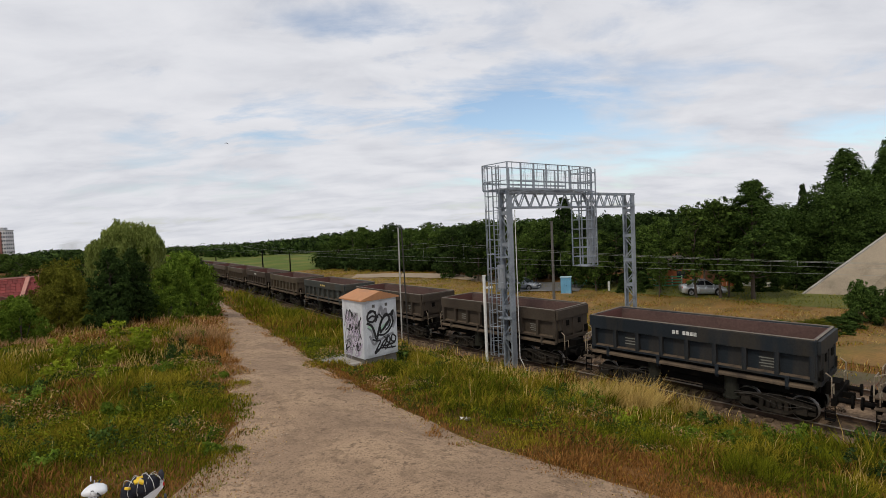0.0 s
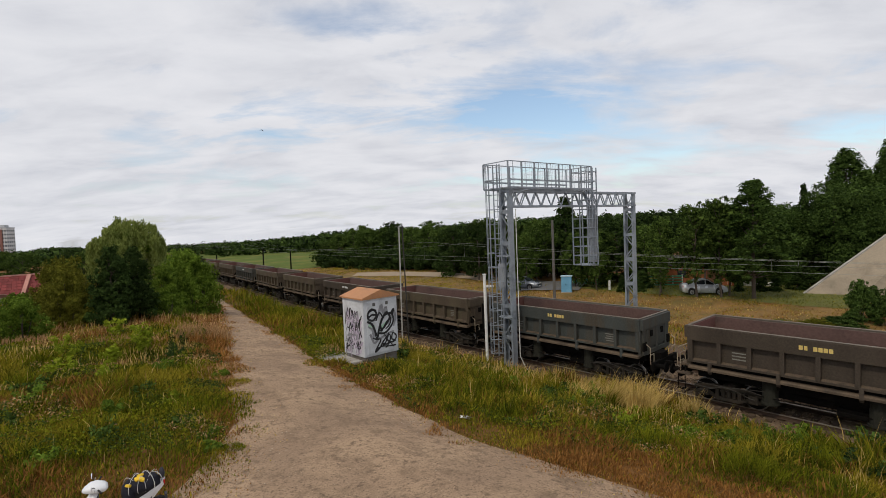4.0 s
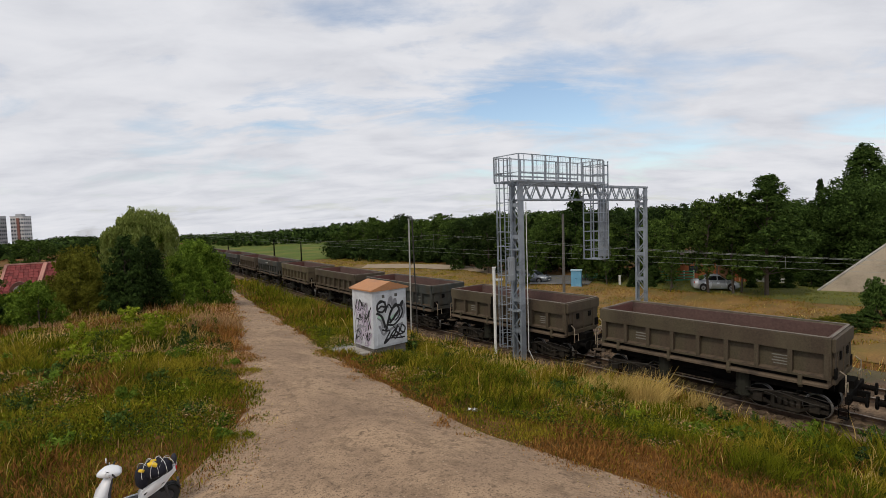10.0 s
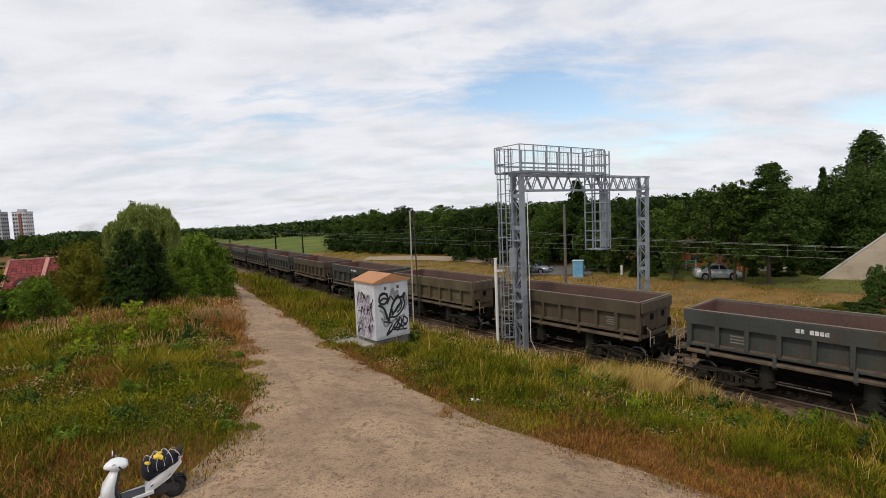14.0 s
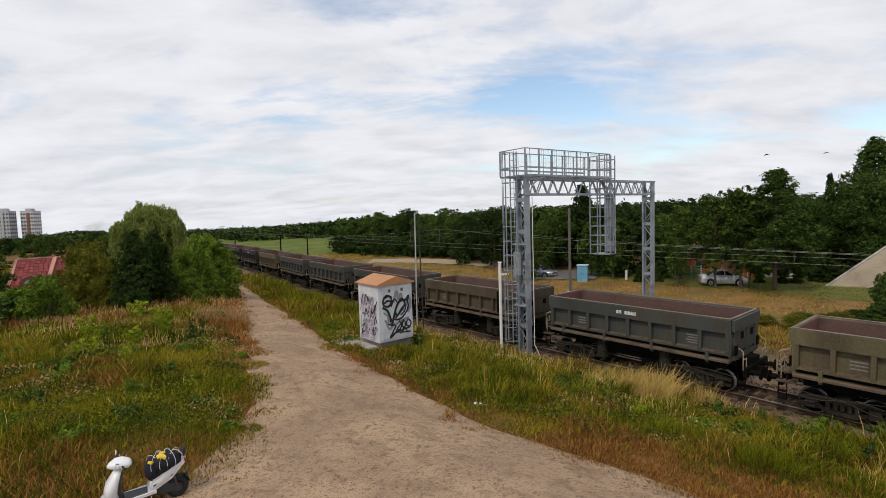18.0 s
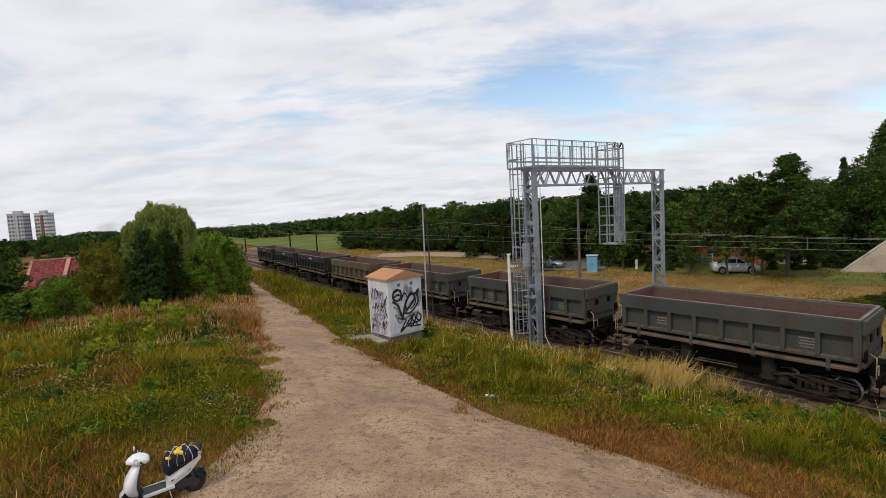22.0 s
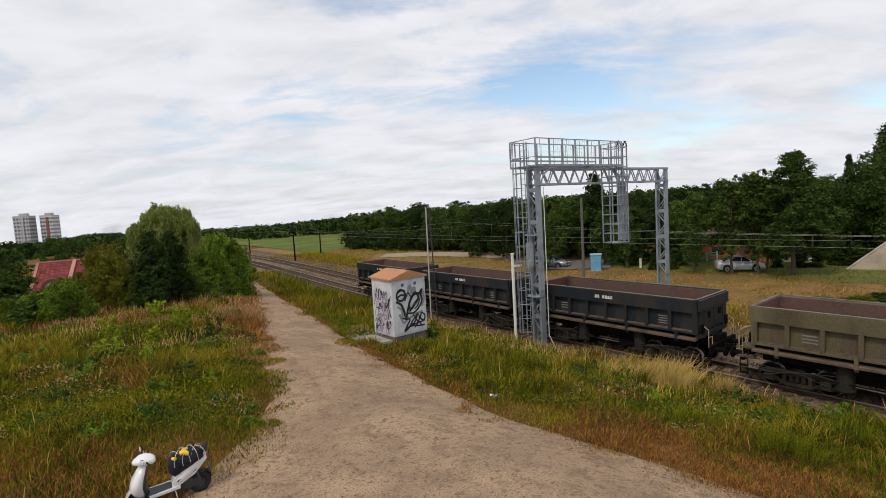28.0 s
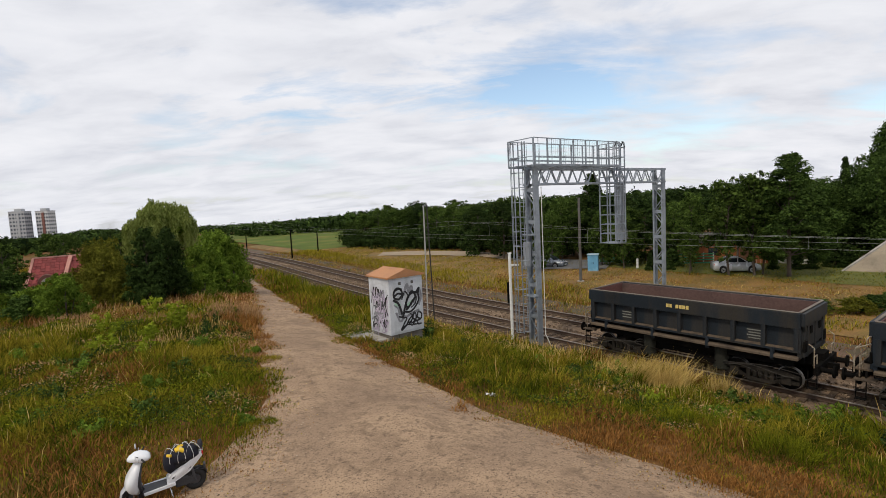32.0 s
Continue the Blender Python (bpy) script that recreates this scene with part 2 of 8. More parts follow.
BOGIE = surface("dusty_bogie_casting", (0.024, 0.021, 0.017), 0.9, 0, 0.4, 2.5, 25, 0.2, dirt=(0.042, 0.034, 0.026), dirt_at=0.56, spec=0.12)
EDGE = surface("worn_top_edge", (0.165, 0.142, 0.115), 0.75, 0.0, 0.3, 1.5, 25, 0.1, dirt=(0.12, 0.095, 0.075))
BALLAST = surface("ballast_stone", (0.175, 0.125, 0.085), 0.95, 0, 0.6, 1.5, 11, 1.0, dirt=(0.095, 0.064, 0.042), dirt_at=0.54, spec=0.1)
SLEEPER = surface("dirty_sleeper", (0.12, 0.088, 0.062), 0.95, 0, 0.3, 2, 25, 0.3, dirt=(0.075, 0.052, 0.036), dirt_at=0.5, spec=0.1)
CONCRETE = surface("weathered_concrete", (0.36, 0.34, 0.31), 0.9, 0, 0.2, 1.2, 30, 0.15, dirt=(0.24, 0.22, 0.19))
RAILSTEEL = surface("rail_steel", (0.075, 0.048, 0.034), 0.75, 0.3, 0.2, 2, 30, 0.1)
RAILTOP = surface("polished_rail_head", (0.30, 0.255, 0.215), 0.45, 0.6, 0.15, 2, 20, 0.02)
GRAVEL = gravel_mix()
SOIL = surface("grassy_soil", (0.095, 0.062, 0.014), 0.95, 0, 0.4, 0.25, 10, 0.4, dirt=(0.15, 0.074, 0.024), dirt_at=0.46, spec=0.1)
GRASS = foliage("meadow_grass", (0.036, 0.052, 0.004), (0.235, 0.245, 0.014), 0.45)
DRYGRASS = foliage("dry_grass", (0.38, 0.26, 0.075), (0.70, 0.52, 0.19), 0.35)
WEED = foliage("weed_leaves", (0.13, 0.18, 0.008), (0.28, 0.33, 0.03), 0.35)
# near-black low ends in LEAF, LEAFD, LEAFM put crown shade into the colour
LEAF = foliage("leaves_mid_green", (0.011, 0.025, 0.004), (0.106, 0.164, 0.032), 0.25)
LEAFB = foliage("leaves_bright_green", (0.042, 0.082, 0.007), (0.195, 0.280, 0.036), 0.45)
LEAFO = foliage("leaves_yellow_green", (0.062, 0.066, 0.007), (0.225, 0.220, 0.030), 0.45)
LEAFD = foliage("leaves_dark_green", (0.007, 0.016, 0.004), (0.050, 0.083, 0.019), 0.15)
LEAFM = foliage("leaves_shady_green", (0.010, 0.024, 0.004), (0.090, 0.147, 0.032), 0.25)
LEAFY = foliage("leaves_willow_green", (0.115, 0.150, 0.030), (0.26, 0.30, 0.085), 0.5)
BARK = surface("bark", (0.09, 0.07, 0.055), 0.95, 0, 0.35, 3, 25, 0.5)


# ---- small tools ----
def link(name, bm, material, parent=None, label="", smooth=False):
    me = bpy.data.meshes.new(name)
    bm.to_mesh(me)
    bm.free()
    me.materials.append(material)
    if smooth:
        me.polygons.foreach_set("use_smooth", [True] * len(me.polygons))
    ob = new(name, me)
    if parent is not None:
        ob.parent = parent
    return tagged(ob, label=label)


def part(name, bm, material, parent, label="", smooth=False):
    return link(name, bm, material, parent, label, smooth)


def share(name, ob, parent, m):
    """Another part on the same mesh."""
    o = new(name, ob.data)
    o.parent = parent
    o.matrix_basis = m
    return o


def thing(name, label, category, group="", kind="", m=None):
    ob = new(name)
    ob.empty_display_size = 0.2
    if m is not None:
        ob.matrix_basis = m
    return tagged(ob, label, category, group, kind)


def box(bm, c, size, turn=None, bevel=0.0):
    """A block round the centre c."""
    r = bmesh.ops.create_cube(bm, size=1.0)
    m = Matrix.Translation(c) @ (turn or Matrix()) @ Matrix.Diagonal((*size, 1))
    bmesh.ops.transform(bm, matrix=m, verts=r["verts"])
    if bevel:
        es = {e for v in r["verts"] for e in v.link_edges}
        bmesh.ops.bevel(bm, geom=list(es), offset=bevel, segments=2, affect="EDGES", profile=0.6)
    return bm


def bar(bm, a, b, w, h=None):
    """A straight bar of section w x h from a to b."""
    a, b = Vector(a), Vector(b)
    d = b - a
    q = d.to_track_quat("X", "Z").to_matrix().to_4x4()
    return box(bm, (a + b) / 2, (d.length, w, h or w), q)


def rod(bm, a, b, r, n=8, r2=None):
    a, b = Vector(a), Vector(b)
    d = b - a
    q = d.to_track_quat("Z", "Y").to_matrix().to_4x4()
    bmesh.ops.create_cone(bm, cap_ends=True, segments=n, radius1=r, radius2=r if r2 is None else r2, depth=d.length, matrix=Matrix.Translation((a + b) / 2) @ q)
    return bm


def pipe(bm, pts, r, n=6):
    """A bent round bar through the points, in one piece."""
    P = [Vector(p) for p in pts]
    rows = []
    for k, p in enumerate(P):
        d = (P[min(k + 1, len(P) - 1)] - P[max(k - 1, 0)]).normalized()
        u = d.cross(Vector((0.31, 0.17, 0.93)) if abs(d.z) < 0.9 else Vector((1, 0.1, 0))).normalized()
        v = d.cross(u)
        rows.append([bm.verts.new(p + r * (math.cos(2 * math.pi * q / n) * u + math.sin(2 * math.pi * q / n) * v)) for q in range(n)])
    for a, b in zip(rows, rows[1:]):
        for q in range(n):
            bm.faces.new((a[q], a[(q + 1) % n], b[(q + 1) % n], b[q]))
    bm.faces.new(rows[0][::-1])
    bm.faces.new(rows[-1])
    return bm


def B():
    return bmesh.new()


def poly(bm, pts, depth):
    """A flat outline pushed out along depth."""
    vs = [bm.verts.new(p) for p in pts]
    f = bm.faces.new(vs)
    ex = bmesh.ops.extrude_face_region(bm, geom=[f])
    bmesh.ops.translate(bm, vec=Vector(depth), verts=[v for v in ex["geom"] if isinstance(v, bmesh.types.BMVert)])
    bmesh.ops.recalc_face_normals(bm, faces=bm.faces)
    return bm


def raw(name, verts, faces, material, parent=None, label=""):
    me = bpy.data.meshes.new(name)
    me.from_pydata(verts, [], faces)
    me.materials.append(material)
    ob = new(name, me)
    if parent is not None:
        ob.parent = parent
    return tagged(ob, label=label)


def quads(name, v, material, parent=None, label="", uniform=4):
    """A mesh of loose faces from an array of (faces, corners, 3)."""
    n, k, _ = v.shape
    me = bpy.data.meshes.new(name)
    me.vertices.add(n * k)
    me.vertices.foreach_set("co", v.astype(np.float32).ravel())
    me.loops.add(n * k)
    me.loops.foreach_set("vertex_index", np.arange(n * k, dtype=np.int32))
    me.polygons.add(n)
    me.polygons.foreach_set("loop_start", np.arange(0, n * k, k, dtype=np.int32))
    me.update(calc_edges=True)
    me.materials.append(material)
    ob = new(name, me)
    if parent is not None:
        ob.parent = parent
    return tagged(ob, label=label)


# ---- the line of the railway: s runs away from the camera, off is positive on the far side ----
X0, Y0, PSI, K0, K1, K2, S1 = -0.5607, 36.1046, 0.68191, -0.004305, 0.00011, -0.000346, 2.287
TRACK_GAP = 4.03
PITCH, BODY_L, BODY_W, BODY_H = 11.122, 9.035, 3.08, 3.25


def heading(s):
    c = np.clip(s, -60.0, 69.0)
    return PSI + K0 * c + K1 * c * c / 2 + K2 * np.minimum(c - S1, 0) ** 2 / 2


S_TAB = np.arange(-120.0, 700.0, 0.25)
_h = heading(S_TAB)
_i0 = int(np.argmin(abs(S_TAB)))
X_TAB = np.concatenate([[0], np.cumsum(-np.sin((_h[1:] + _h[:-1]) / 2) * 0.25)])
Y_TAB = np.concatenate([[0], np.cumsum(np.cos((_h[1:] + _h[:-1]) / 2) * 0.25)])
X_TAB += X0 - X_TAB[_i0]
Y_TAB += Y0 - Y_TAB[_i0]


def on_line(s, off=0.0, z=0.0):
    h = heading(s)
    return np.stack([np.interp(s, S_TAB, X_TAB) + off * np.cos(h), np.interp(s, S_TAB, Y_TAB) + off * np.sin(h), np.zeros_like(np.asarray(s, float)) + z], -1)


def line_point(s, off=0.0, z=0.0):
    return Vector(on_line(np.array([float(s)]), off, z)[0])


def off_of(x, y):
    """Sideways distance from the near track's centre, and the length along it."""
    x, y = np.asarray(x, float), np.asarray(y, float)
    sh = x.shape
    x, y = x.ravel(), y.ravel()
    xs, ys, ss = X_TAB[::4], Y_TAB[::4], S_TAB[::4]
    best = np.empty(len(x), int)
    for a in range(0, len(x), 4000):
        best[a:a + 4000] = np.argmin((x[a:a + 4000, None] - xs) ** 2 + (y[a:a + 4000, None] - ys) ** 2, 1)
    h = heading(ss[best])
    dx, dy = x - xs[best], y - ys[best]
    return (dx * np.cos(h) + dy * np.sin(h)).reshape(sh), (ss[best] - dx * np.sin(h) + dy * np.cos(h)).reshape(sh)


PROFILE_OFF = [-400, -70, -42, -30, -16, -11, -9, -5, -2.9, -2.3, 10.5, 14, 30, 400]
PROFILE_Z = [-6, -3.0, 1.2, 2.4, 2.3, 1.38, 1.02, 0.3, -0.2, -0.62, -0.62, -0.2, 0.0, 0.0]


def hash_wave(x, y):
    return (np.sin(x * 0.9 + 1.3 * np.sin(y * 0.37)) + np.sin(y * 1.1 + 1.7 * np.sin(x * 0.43) + 2.0) + 0.6 * np.sin(x * 2.3 - y * 1.9)) / 2.6


def ground_z(x, y):
    x, y = np.asarray(x, float), np.asarray(y, float)
    off, s = off_of(x, y)
    z = np.interp(off, PROFILE_OFF, PROFILE_Z)
    rough = np.clip((np.abs(off - 4) - 8) / 6, 0, 1)
    fall = np.clip((-off - 25) / 60, 0, 1) * np.clip(np.hypot(x, y) - 90, 0, None) * 0.03
    fall += np.clip(np.hypot(x, y) - 300, 0, None) * 0.02
    return z + 0.07 * rough * hash_wave(x * 0.6, y * 0.6) - fall


def gz(x, y):
    return float(ground_z(np.array([x]), np.array([y]))[0])


# ---- ground ----
def make_ground():
    core = np.arange(-60, 70.1, 1.25)
    ext = 70 + 3 * (1.16 ** np.arange(1, 40) - 1) / 0.16
    ext = ext[ext < 3500]
    ax = np.concatenate([-(ext[::-1] - 10), core, ext])
    ay = np.concatenate([np.array([-3000, -1500, -700, -300, -150, -80, -45, -25, -12]), np.arange(-6, 120.1, 1.25), 120 + (ext - 70)])
    gx, gy = np.meshgrid(ax, ay)
    zz = ground_z(gx, gy)
    nx, ny = len(ax), len(ay)
    v = np.stack([gx, gy, zz], -1).reshape(-1, 3)
    i = np.arange(nx * ny).reshape(ny, nx)
    f = np.stack([i[:-1, :-1], i[:-1, 1:], i[1:, 1:], i[1:, :-1]], -1).reshape(-1, 4)
    g = raw("ground", v.tolist(), f.tolist(), SOIL)
    g.data.polygons.foreach_set("use_smooth", [True] * len(g.data.polygons))
    tagged(g, "uneven meadow ground of soil and grass", "ground", kind="structure")


make_ground()

# path: left and right edge, as places in the plan
PATH_L = [(-26.5, 58.0), (-19.9, 46.3), (-16.2, 38.2), (-13.3, 31.6), (-9.0, 21.8), (-6.6, 16.5), (-5.2, 12.9), (-5.2, 10.4), (-5.2, 7.5), (-5.5, 2.0), (-6.0, -8.0)]
PATH_R = [(-25.2, 57.0), (-18.2, 45.2), (-14.1, 38.0), (-11.3, 33.0), (-5.8, 23.2), (-2.6, 18.0), (0.9, 13.2), (4.1, 10.8), (6.4, 8.6), (10.5, 2.0), (13.0, -8.0)]


def spline(pts, n):
    p = np.array(pts, float)
    d = np.concatenate([[0], np.cumsum(np.hypot(*np.diff(p, axis=0).T))])
    u = np.linspace(0, 1, n) * d[-1]
    out = []
    for k in range(2):
        m = np.gradient(p[:, k], d)
        i = np.clip(np.searchsorted(d, u) - 1, 0, len(d) - 2)
        h = d[i + 1] - d[i]
        t = (u - d[i]) / h
        out.append((2 * t**3 - 3 * t**2 + 1) * p[i, k] + (t**3 - 2 * t**2 + t) * h * m[i] + (-2 * t**3 + 3 * t**2) * p[i + 1, k] + (t**3 - t**2) * h * m[i + 1])
    return np.stack(out, -1)


PATH_N = 260
_pl, _pr = spline(PATH_L, PATH_N), spline(PATH_R, PATH_N)
_rng = np.random.default_rng(5)


def make_path():
    w = 17
    u = np.linspace(0, 1, w)
    wob = lambda k: np.convolve(_rng.normal(0, 1, PATH_N + 8), np.hanning(9) / 4, "valid") * k
    l = _pl + np.stack([wob(0.14), wob(0.06)], -1)
    r = _pr + np.stack([wob(0.14), wob(0.06)], -1)
    out = (l - r) / np.hypot(*(l - r).T)[:, None] * 0.6
    l, r = l + out, r - out
    p = l[:, None] * (1 - u)[None, :, None] + r[:, None] * u[None, :, None]
    z = ground_z(p[..., 0], p[..., 1]) + 0.018 + 0.035 * np.clip(np.sin(np.pi * u)[None], 0, 1) + 0.008 * hash_wave(p[..., 0] * 0.7, p[..., 1] * 0.7) * (np.sin(np.pi * u)[None] > 0.1)
    v = np.concatenate([p, z[..., None]], -1).reshape(-1, 3)
    i = np.arange(PATH_N * w).reshape(PATH_N, w)
    f = np.stack([i[:-1, :-1], i[:-1, 1:], i[1:, 1:], i[1:, :-1]], -1).reshape(-1, 4)
    o = raw("path", v.tolist(), f[:, ::-1].tolist(), GRAVEL)
    o.data.polygons.foreach_set("use_smooth", [True] * len(o.data.polygons))
    tagged(o, "trodden pale gravel path with worn edges", "path", kind="structure")


make_path()


# ---- railway ----
def sweep(name, prof, s, off, material, parent=None, label=""):
    """A profile of (side, z) swept along the line."""
    k = len(prof)
    v = np.concatenate([on_line(s, off + a, b)[:, None] for a, b in prof], 1).reshape(-1, 3)
    i = np.arange(len(s) * k).reshape(len(s), k)
    f = np.stack([i[:-1, :-1], i[:-1, 1:], i[1:, 1:], i[1:, :-1]], -1).reshape(-1, 4)
    return raw(name, v.tolist(), f.tolist(), material, parent, label)


def make_tracks():
    s = np.concatenate([np.arange(-90, 150, 1.5), np.arange(150, 690, 10)])
    g = TRACK_GAP
    bed = sweep("ballast", [(-2.75, -0.66), (-1.75, -0.24), (1.6, -0.22), (g / 2, -0.33), (g - 1.6, -0.22), (g + 1.75, -0.24), (g + 2.75, -0.64)], s, 0.0, BALLAST)
    tagged(bed, "brownish stone ballast bed of two tracks", "ballast", kind="structure")
    old = sweep("old_trackbed", [(-1.7, -0.66), (-1.2, -0.48), (1.2, -0.46), (1.9, -0.66)], s, 2 * g + 0.2, surface("rusty_trackbed", (0.105, 0.064, 0.040), 0.95, 0, 0.5, 0.8, 18, 0.5, dirt=(0.075, 0.062, 0.028), dirt_at=0.5))
    tagged(old, "rust-brown bed of a lifted third track", "trackbed", kind="structure")
    head = [(-0.036, -0.03), (-0.036, -0.004), (-0.03, 0.0), (0.03, 0.0), (0.036, -0.004), (0.036, -0.03)]
    foot = [(-0.075, -0.172), (-0.075, -0.16), (-0.012, -0.135), (-0.012, -0.045), (-0.036, -0.035), (-0.036, -0.028), (0.036, -0.028), (0.036, -0.035), (0.012, -0.045), (0.012, -0.135), (0.075, -0.16), (0.075, -0.172)]
    for k, lab in ((0, "near"), (1, "far")):
        tr = thing("railway_track", "steel rails on sleepers in brown ballast", "track", "railway tracks", "structure")
        for side in (-0.7535, 0.7535):
            r = sweep("rail", foot, s, k * g + side, RAILSTEEL, tr)
            sweep("rail_head", head, s, k * g + side, RAILTOP, r, "polished running surface")
        # sleepers
        bm = B()
        poly(bm, [(-0.13, 0, -0.36), (0.13, 0, -0.36), (0.11, 0, -0.185), (-0.11, 0, -0.185)], (0, 2.5, 0))
        bmesh.ops.translate(bm, vec=(0, -1.25, 0), verts=bm.verts)
        first = None
        far_v, far_f = [], []
        for q in np.arange(-24, 410, 0.62):
            p = line_point(q, k * g)
            m = Matrix.Translation(p) @ Matrix.Rotation(float(heading(q)) + math.pi / 2, 4, "Z")
            if q < 68:
                if first is None:
                    first = part("sleeper", bm, SLEEPER, tr)
                    first.matrix_basis = m
                else:
                    share("sleeper", first, tr, m)
            else:
                b0 = len(far_v)
                far_v += [tuple(m @ Vector(c)) for c in [(-0.12, -1.25, -0.185), (0.12, -1.25, -0.185), (0.12, 1.25, -0.185), (-0.12, 1.25, -0.185)]]
                far_f.append((b0, b0 + 1, b0 + 2, b0 + 3))
        o = raw("sleeper_row", far_v, far_f, SLEEPER, tr)
        tagged(o, kind="stuff")


make_tracks()


# ---- the train ----
def wagon_parts():
    """A four-axle side-tipping wagon: +x is its front, -y the camera's side, z from the rail."""
    w = thing("dump_wagon", "empty side-tipping ore wagon with ribbed steel sides", "wagon", "wagons of the freight train")
    hl, hw, top = BODY_L / 2, BODY_W / 2, BODY_H
    body = WAGON_PAINT["grey"]
    painted = []
    for sg in (-1, 1):
        bm = B()
        # upper fascia, recessed panel, lower lip and sill, in one rolled section
        pts = [(hw - 0.02, top), (hw + 0.0, top - 0.05), (hw - 0.04, top - 0.62), (hw - 0.24, top - 0.67), (hw - 0.24, top - 1.42), (hw - 0.03, top - 1.46), (hw - 0.03, top - 1.54), (hw - 0.28, top - 1.58), (hw - 0.28, top - 0.2), (hw - 0.12, top - 0.02)]
        poly(bm, [(-hl, sg * a, b) for a, b in pts], (2 * hl, 0, 0))
        painted.append(part("side_wall", bm, body, w))
        bm = B()
        box(bm, (0, sg * (hw - 0.05), top + 0.008), (2 * hl - 0.1, 0.11, 0.03), bevel=0.008)
        part("top_edge", bm, EDGE, w, "worn brownish top edge")
        # ribs
        n = 9
        rib = None
        for k in range(n):
            x = -hl + 0.14 + k * (2 * hl - 0.28) / (n - 1)
            if rib is None:
                bm = B()
                poly(bm, [(-0.075, sg * (hw - 0.25), top - 1.5), (-0.075, sg * (hw - 0.25), top - 0.60), (-0.075, sg * (hw - 0.03), top - 0.60), (-0.075, sg * (hw - 0.03), top - 1.5)], (0.15, 0, 0))
                rib = part("rib", bm, body, w)
                rib.matrix_basis = pose(x, 0, 0)
            else:
                rib2 = share("rib", rib, w, pose(x, 0, 0))
                painted.append(rib2)
        painted.append(rib)
        step = (2 * hl - 0.28) / (n - 1)
        panel = None
        for k in range(n - 1):
            x = -hl + 0.14 + (k + 0.5) * step
            if panel is None:
                panel = part("panel", box(B(), (0, sg * (hw - 0.243), top - 1.045), (step - 0.16, 0.02, 0.74)), body, w, "grimy recessed panel")
                panel.matrix_basis = pose(x, 0, 0)
                bm = B()
                poly(bm, [(-step / 2 + 0.08, sg * (hw - 0.235), top - 1.405), (-step / 2 + 0.08, sg * (hw - 0.05), top - 1.448), (-step / 2 + 0.08, sg * (hw - 0.05), top - 1.465), (-step / 2 + 0.08, sg * (hw - 0.235), top - 1.465)], (step - 0.16, 0, 0))
                lip = part("panel_sill", bm, LEDGE, w, "dusty sloping sill of the panel")
                lip.matrix_basis = pose(x, 0, 0)
            else:
                painted.append(share("panel", panel, w, pose(x, 0, 0)))
                share("panel_sill", lip, w, pose(x, 0, 0))
        painted.append(panel)
        bm = B()
        poly(bm, [(-hl + 0.05, sg * (hw - 0.02), top - 1.70), (-hl + 0.05, sg * (hw + 0.06), top - 1.74), (-hl + 0.05, sg * (hw + 0.06), top - 1.82), (-hl + 0.05, sg * (hw - 0.25), top - 1.82), (-hl + 0.05, sg * (hw - 0.25), top - 1.70)], (2 * hl - 0.1, 0, 0))
        part("ledge", bm, LEDGE, w, "dusty rust-brown ledge")
        for k in range(4):
            x = -hl + 0.9 + k * (2 * hl - 1.8) / 3
            bm = B()
            poly(bm, [(x - 0.06, sg * (hw + 0.0), top - 1.95), (x - 0.06, sg * (hw + 0.07), top - 1.85), (x - 0.06, sg * (hw + 0.05), top - 1.45), (x - 0.06, sg * (hw - 0.05), top - 1.45), (x - 0.06, sg * (hw - 0.1), top - 1.95)], (0.12, 0, 0))
            painted.append(part("hinge_bracket", bm, body, w))
    for sg in (-1, 1):
        bm = B()
        x = sg * hl
        poly(bm, [(x, -hw + 0.1, top - 1.75), (x, hw - 0.1, top - 1.75), (x, hw - 0.02, top), (x, -hw + 0.02, top)], (-sg * 0.12, 0, 0))
        for y in (-0.95, 0, 0.95):
            box(bm, (x + sg * 0.05, y, top - 1.15), (0.1, 0.12, 1.2))
        box(bm, (x + sg * 0.03, 0, top - 0.95), (0.09, 2 * hw - 0.5, 0.9))
        box(bm, (x + sg * 0.06, 0, top - 0.28), (0.12, 2 * hw - 0.15, 0.5), bevel=0.02)
        box(bm, (x + sg * 0.05, 0, top - 1.62), (0.1, 2 * hw - 0.4, 0.18))
        painted.append(part("end_wall", bm, body, w))
        bm = B()
        box(bm, (x - sg * 0.04, 0, top + 0.007), (0.10, 2 * hw - 0.22, 0.03), bevel=0.008)
        part("top_edge", bm, EDGE, w, "worn brownish top edge")
        # pockets are not cut: solid near-black blocks paint the shade inside them
        for y, z_, a_, b_ in ((-0.55, 0.78, 0.24, 0.28), (0.55, 0.78, 0.24, 0.28), (-1.22, 1.32, 0.3, 0.4), (1.22, 1.32, 0.3, 0.4)):
            bm = B()
            box(bm, (x + sg * 0.08, y, top - z_), (0.06, a_, b_))
            part("end_opening", bm, UNDER, w, "near-black block drawn as a shaded pocket in the end wall")
    # hold
    bm = B()
    for sg in (-1, 1):
        box(bm, (0, sg * (hw - 0.31), top - 0.78), (2 * hl - 0.26, 0.05, 1.5))
    box(bm, (0, 0, top - 0.66), (2 * hl - 0.26, 2 * hw - 0.5, 0.06))
    part("hold_lining", bm, HOLD, w, "rusty brown hold lining")
    for sg in (-1, 1):
        bm = B()
        box(bm, (sg * (hl - 0.14), 0, top - 0.76), (0.04, 2 * hw - 0.5, 1.48))
        part("end_lining", bm, REDHOLD, w, "reddish inner face of the end wall")
    bm = B()
    rod(bm, (-hl + 0.2, 0.35, top - 0.62), (hl - 0.2, 0.35, top - 0.62), 0.018, 6)
    part("floor_seam", bm, EDGE, w)
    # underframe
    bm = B()
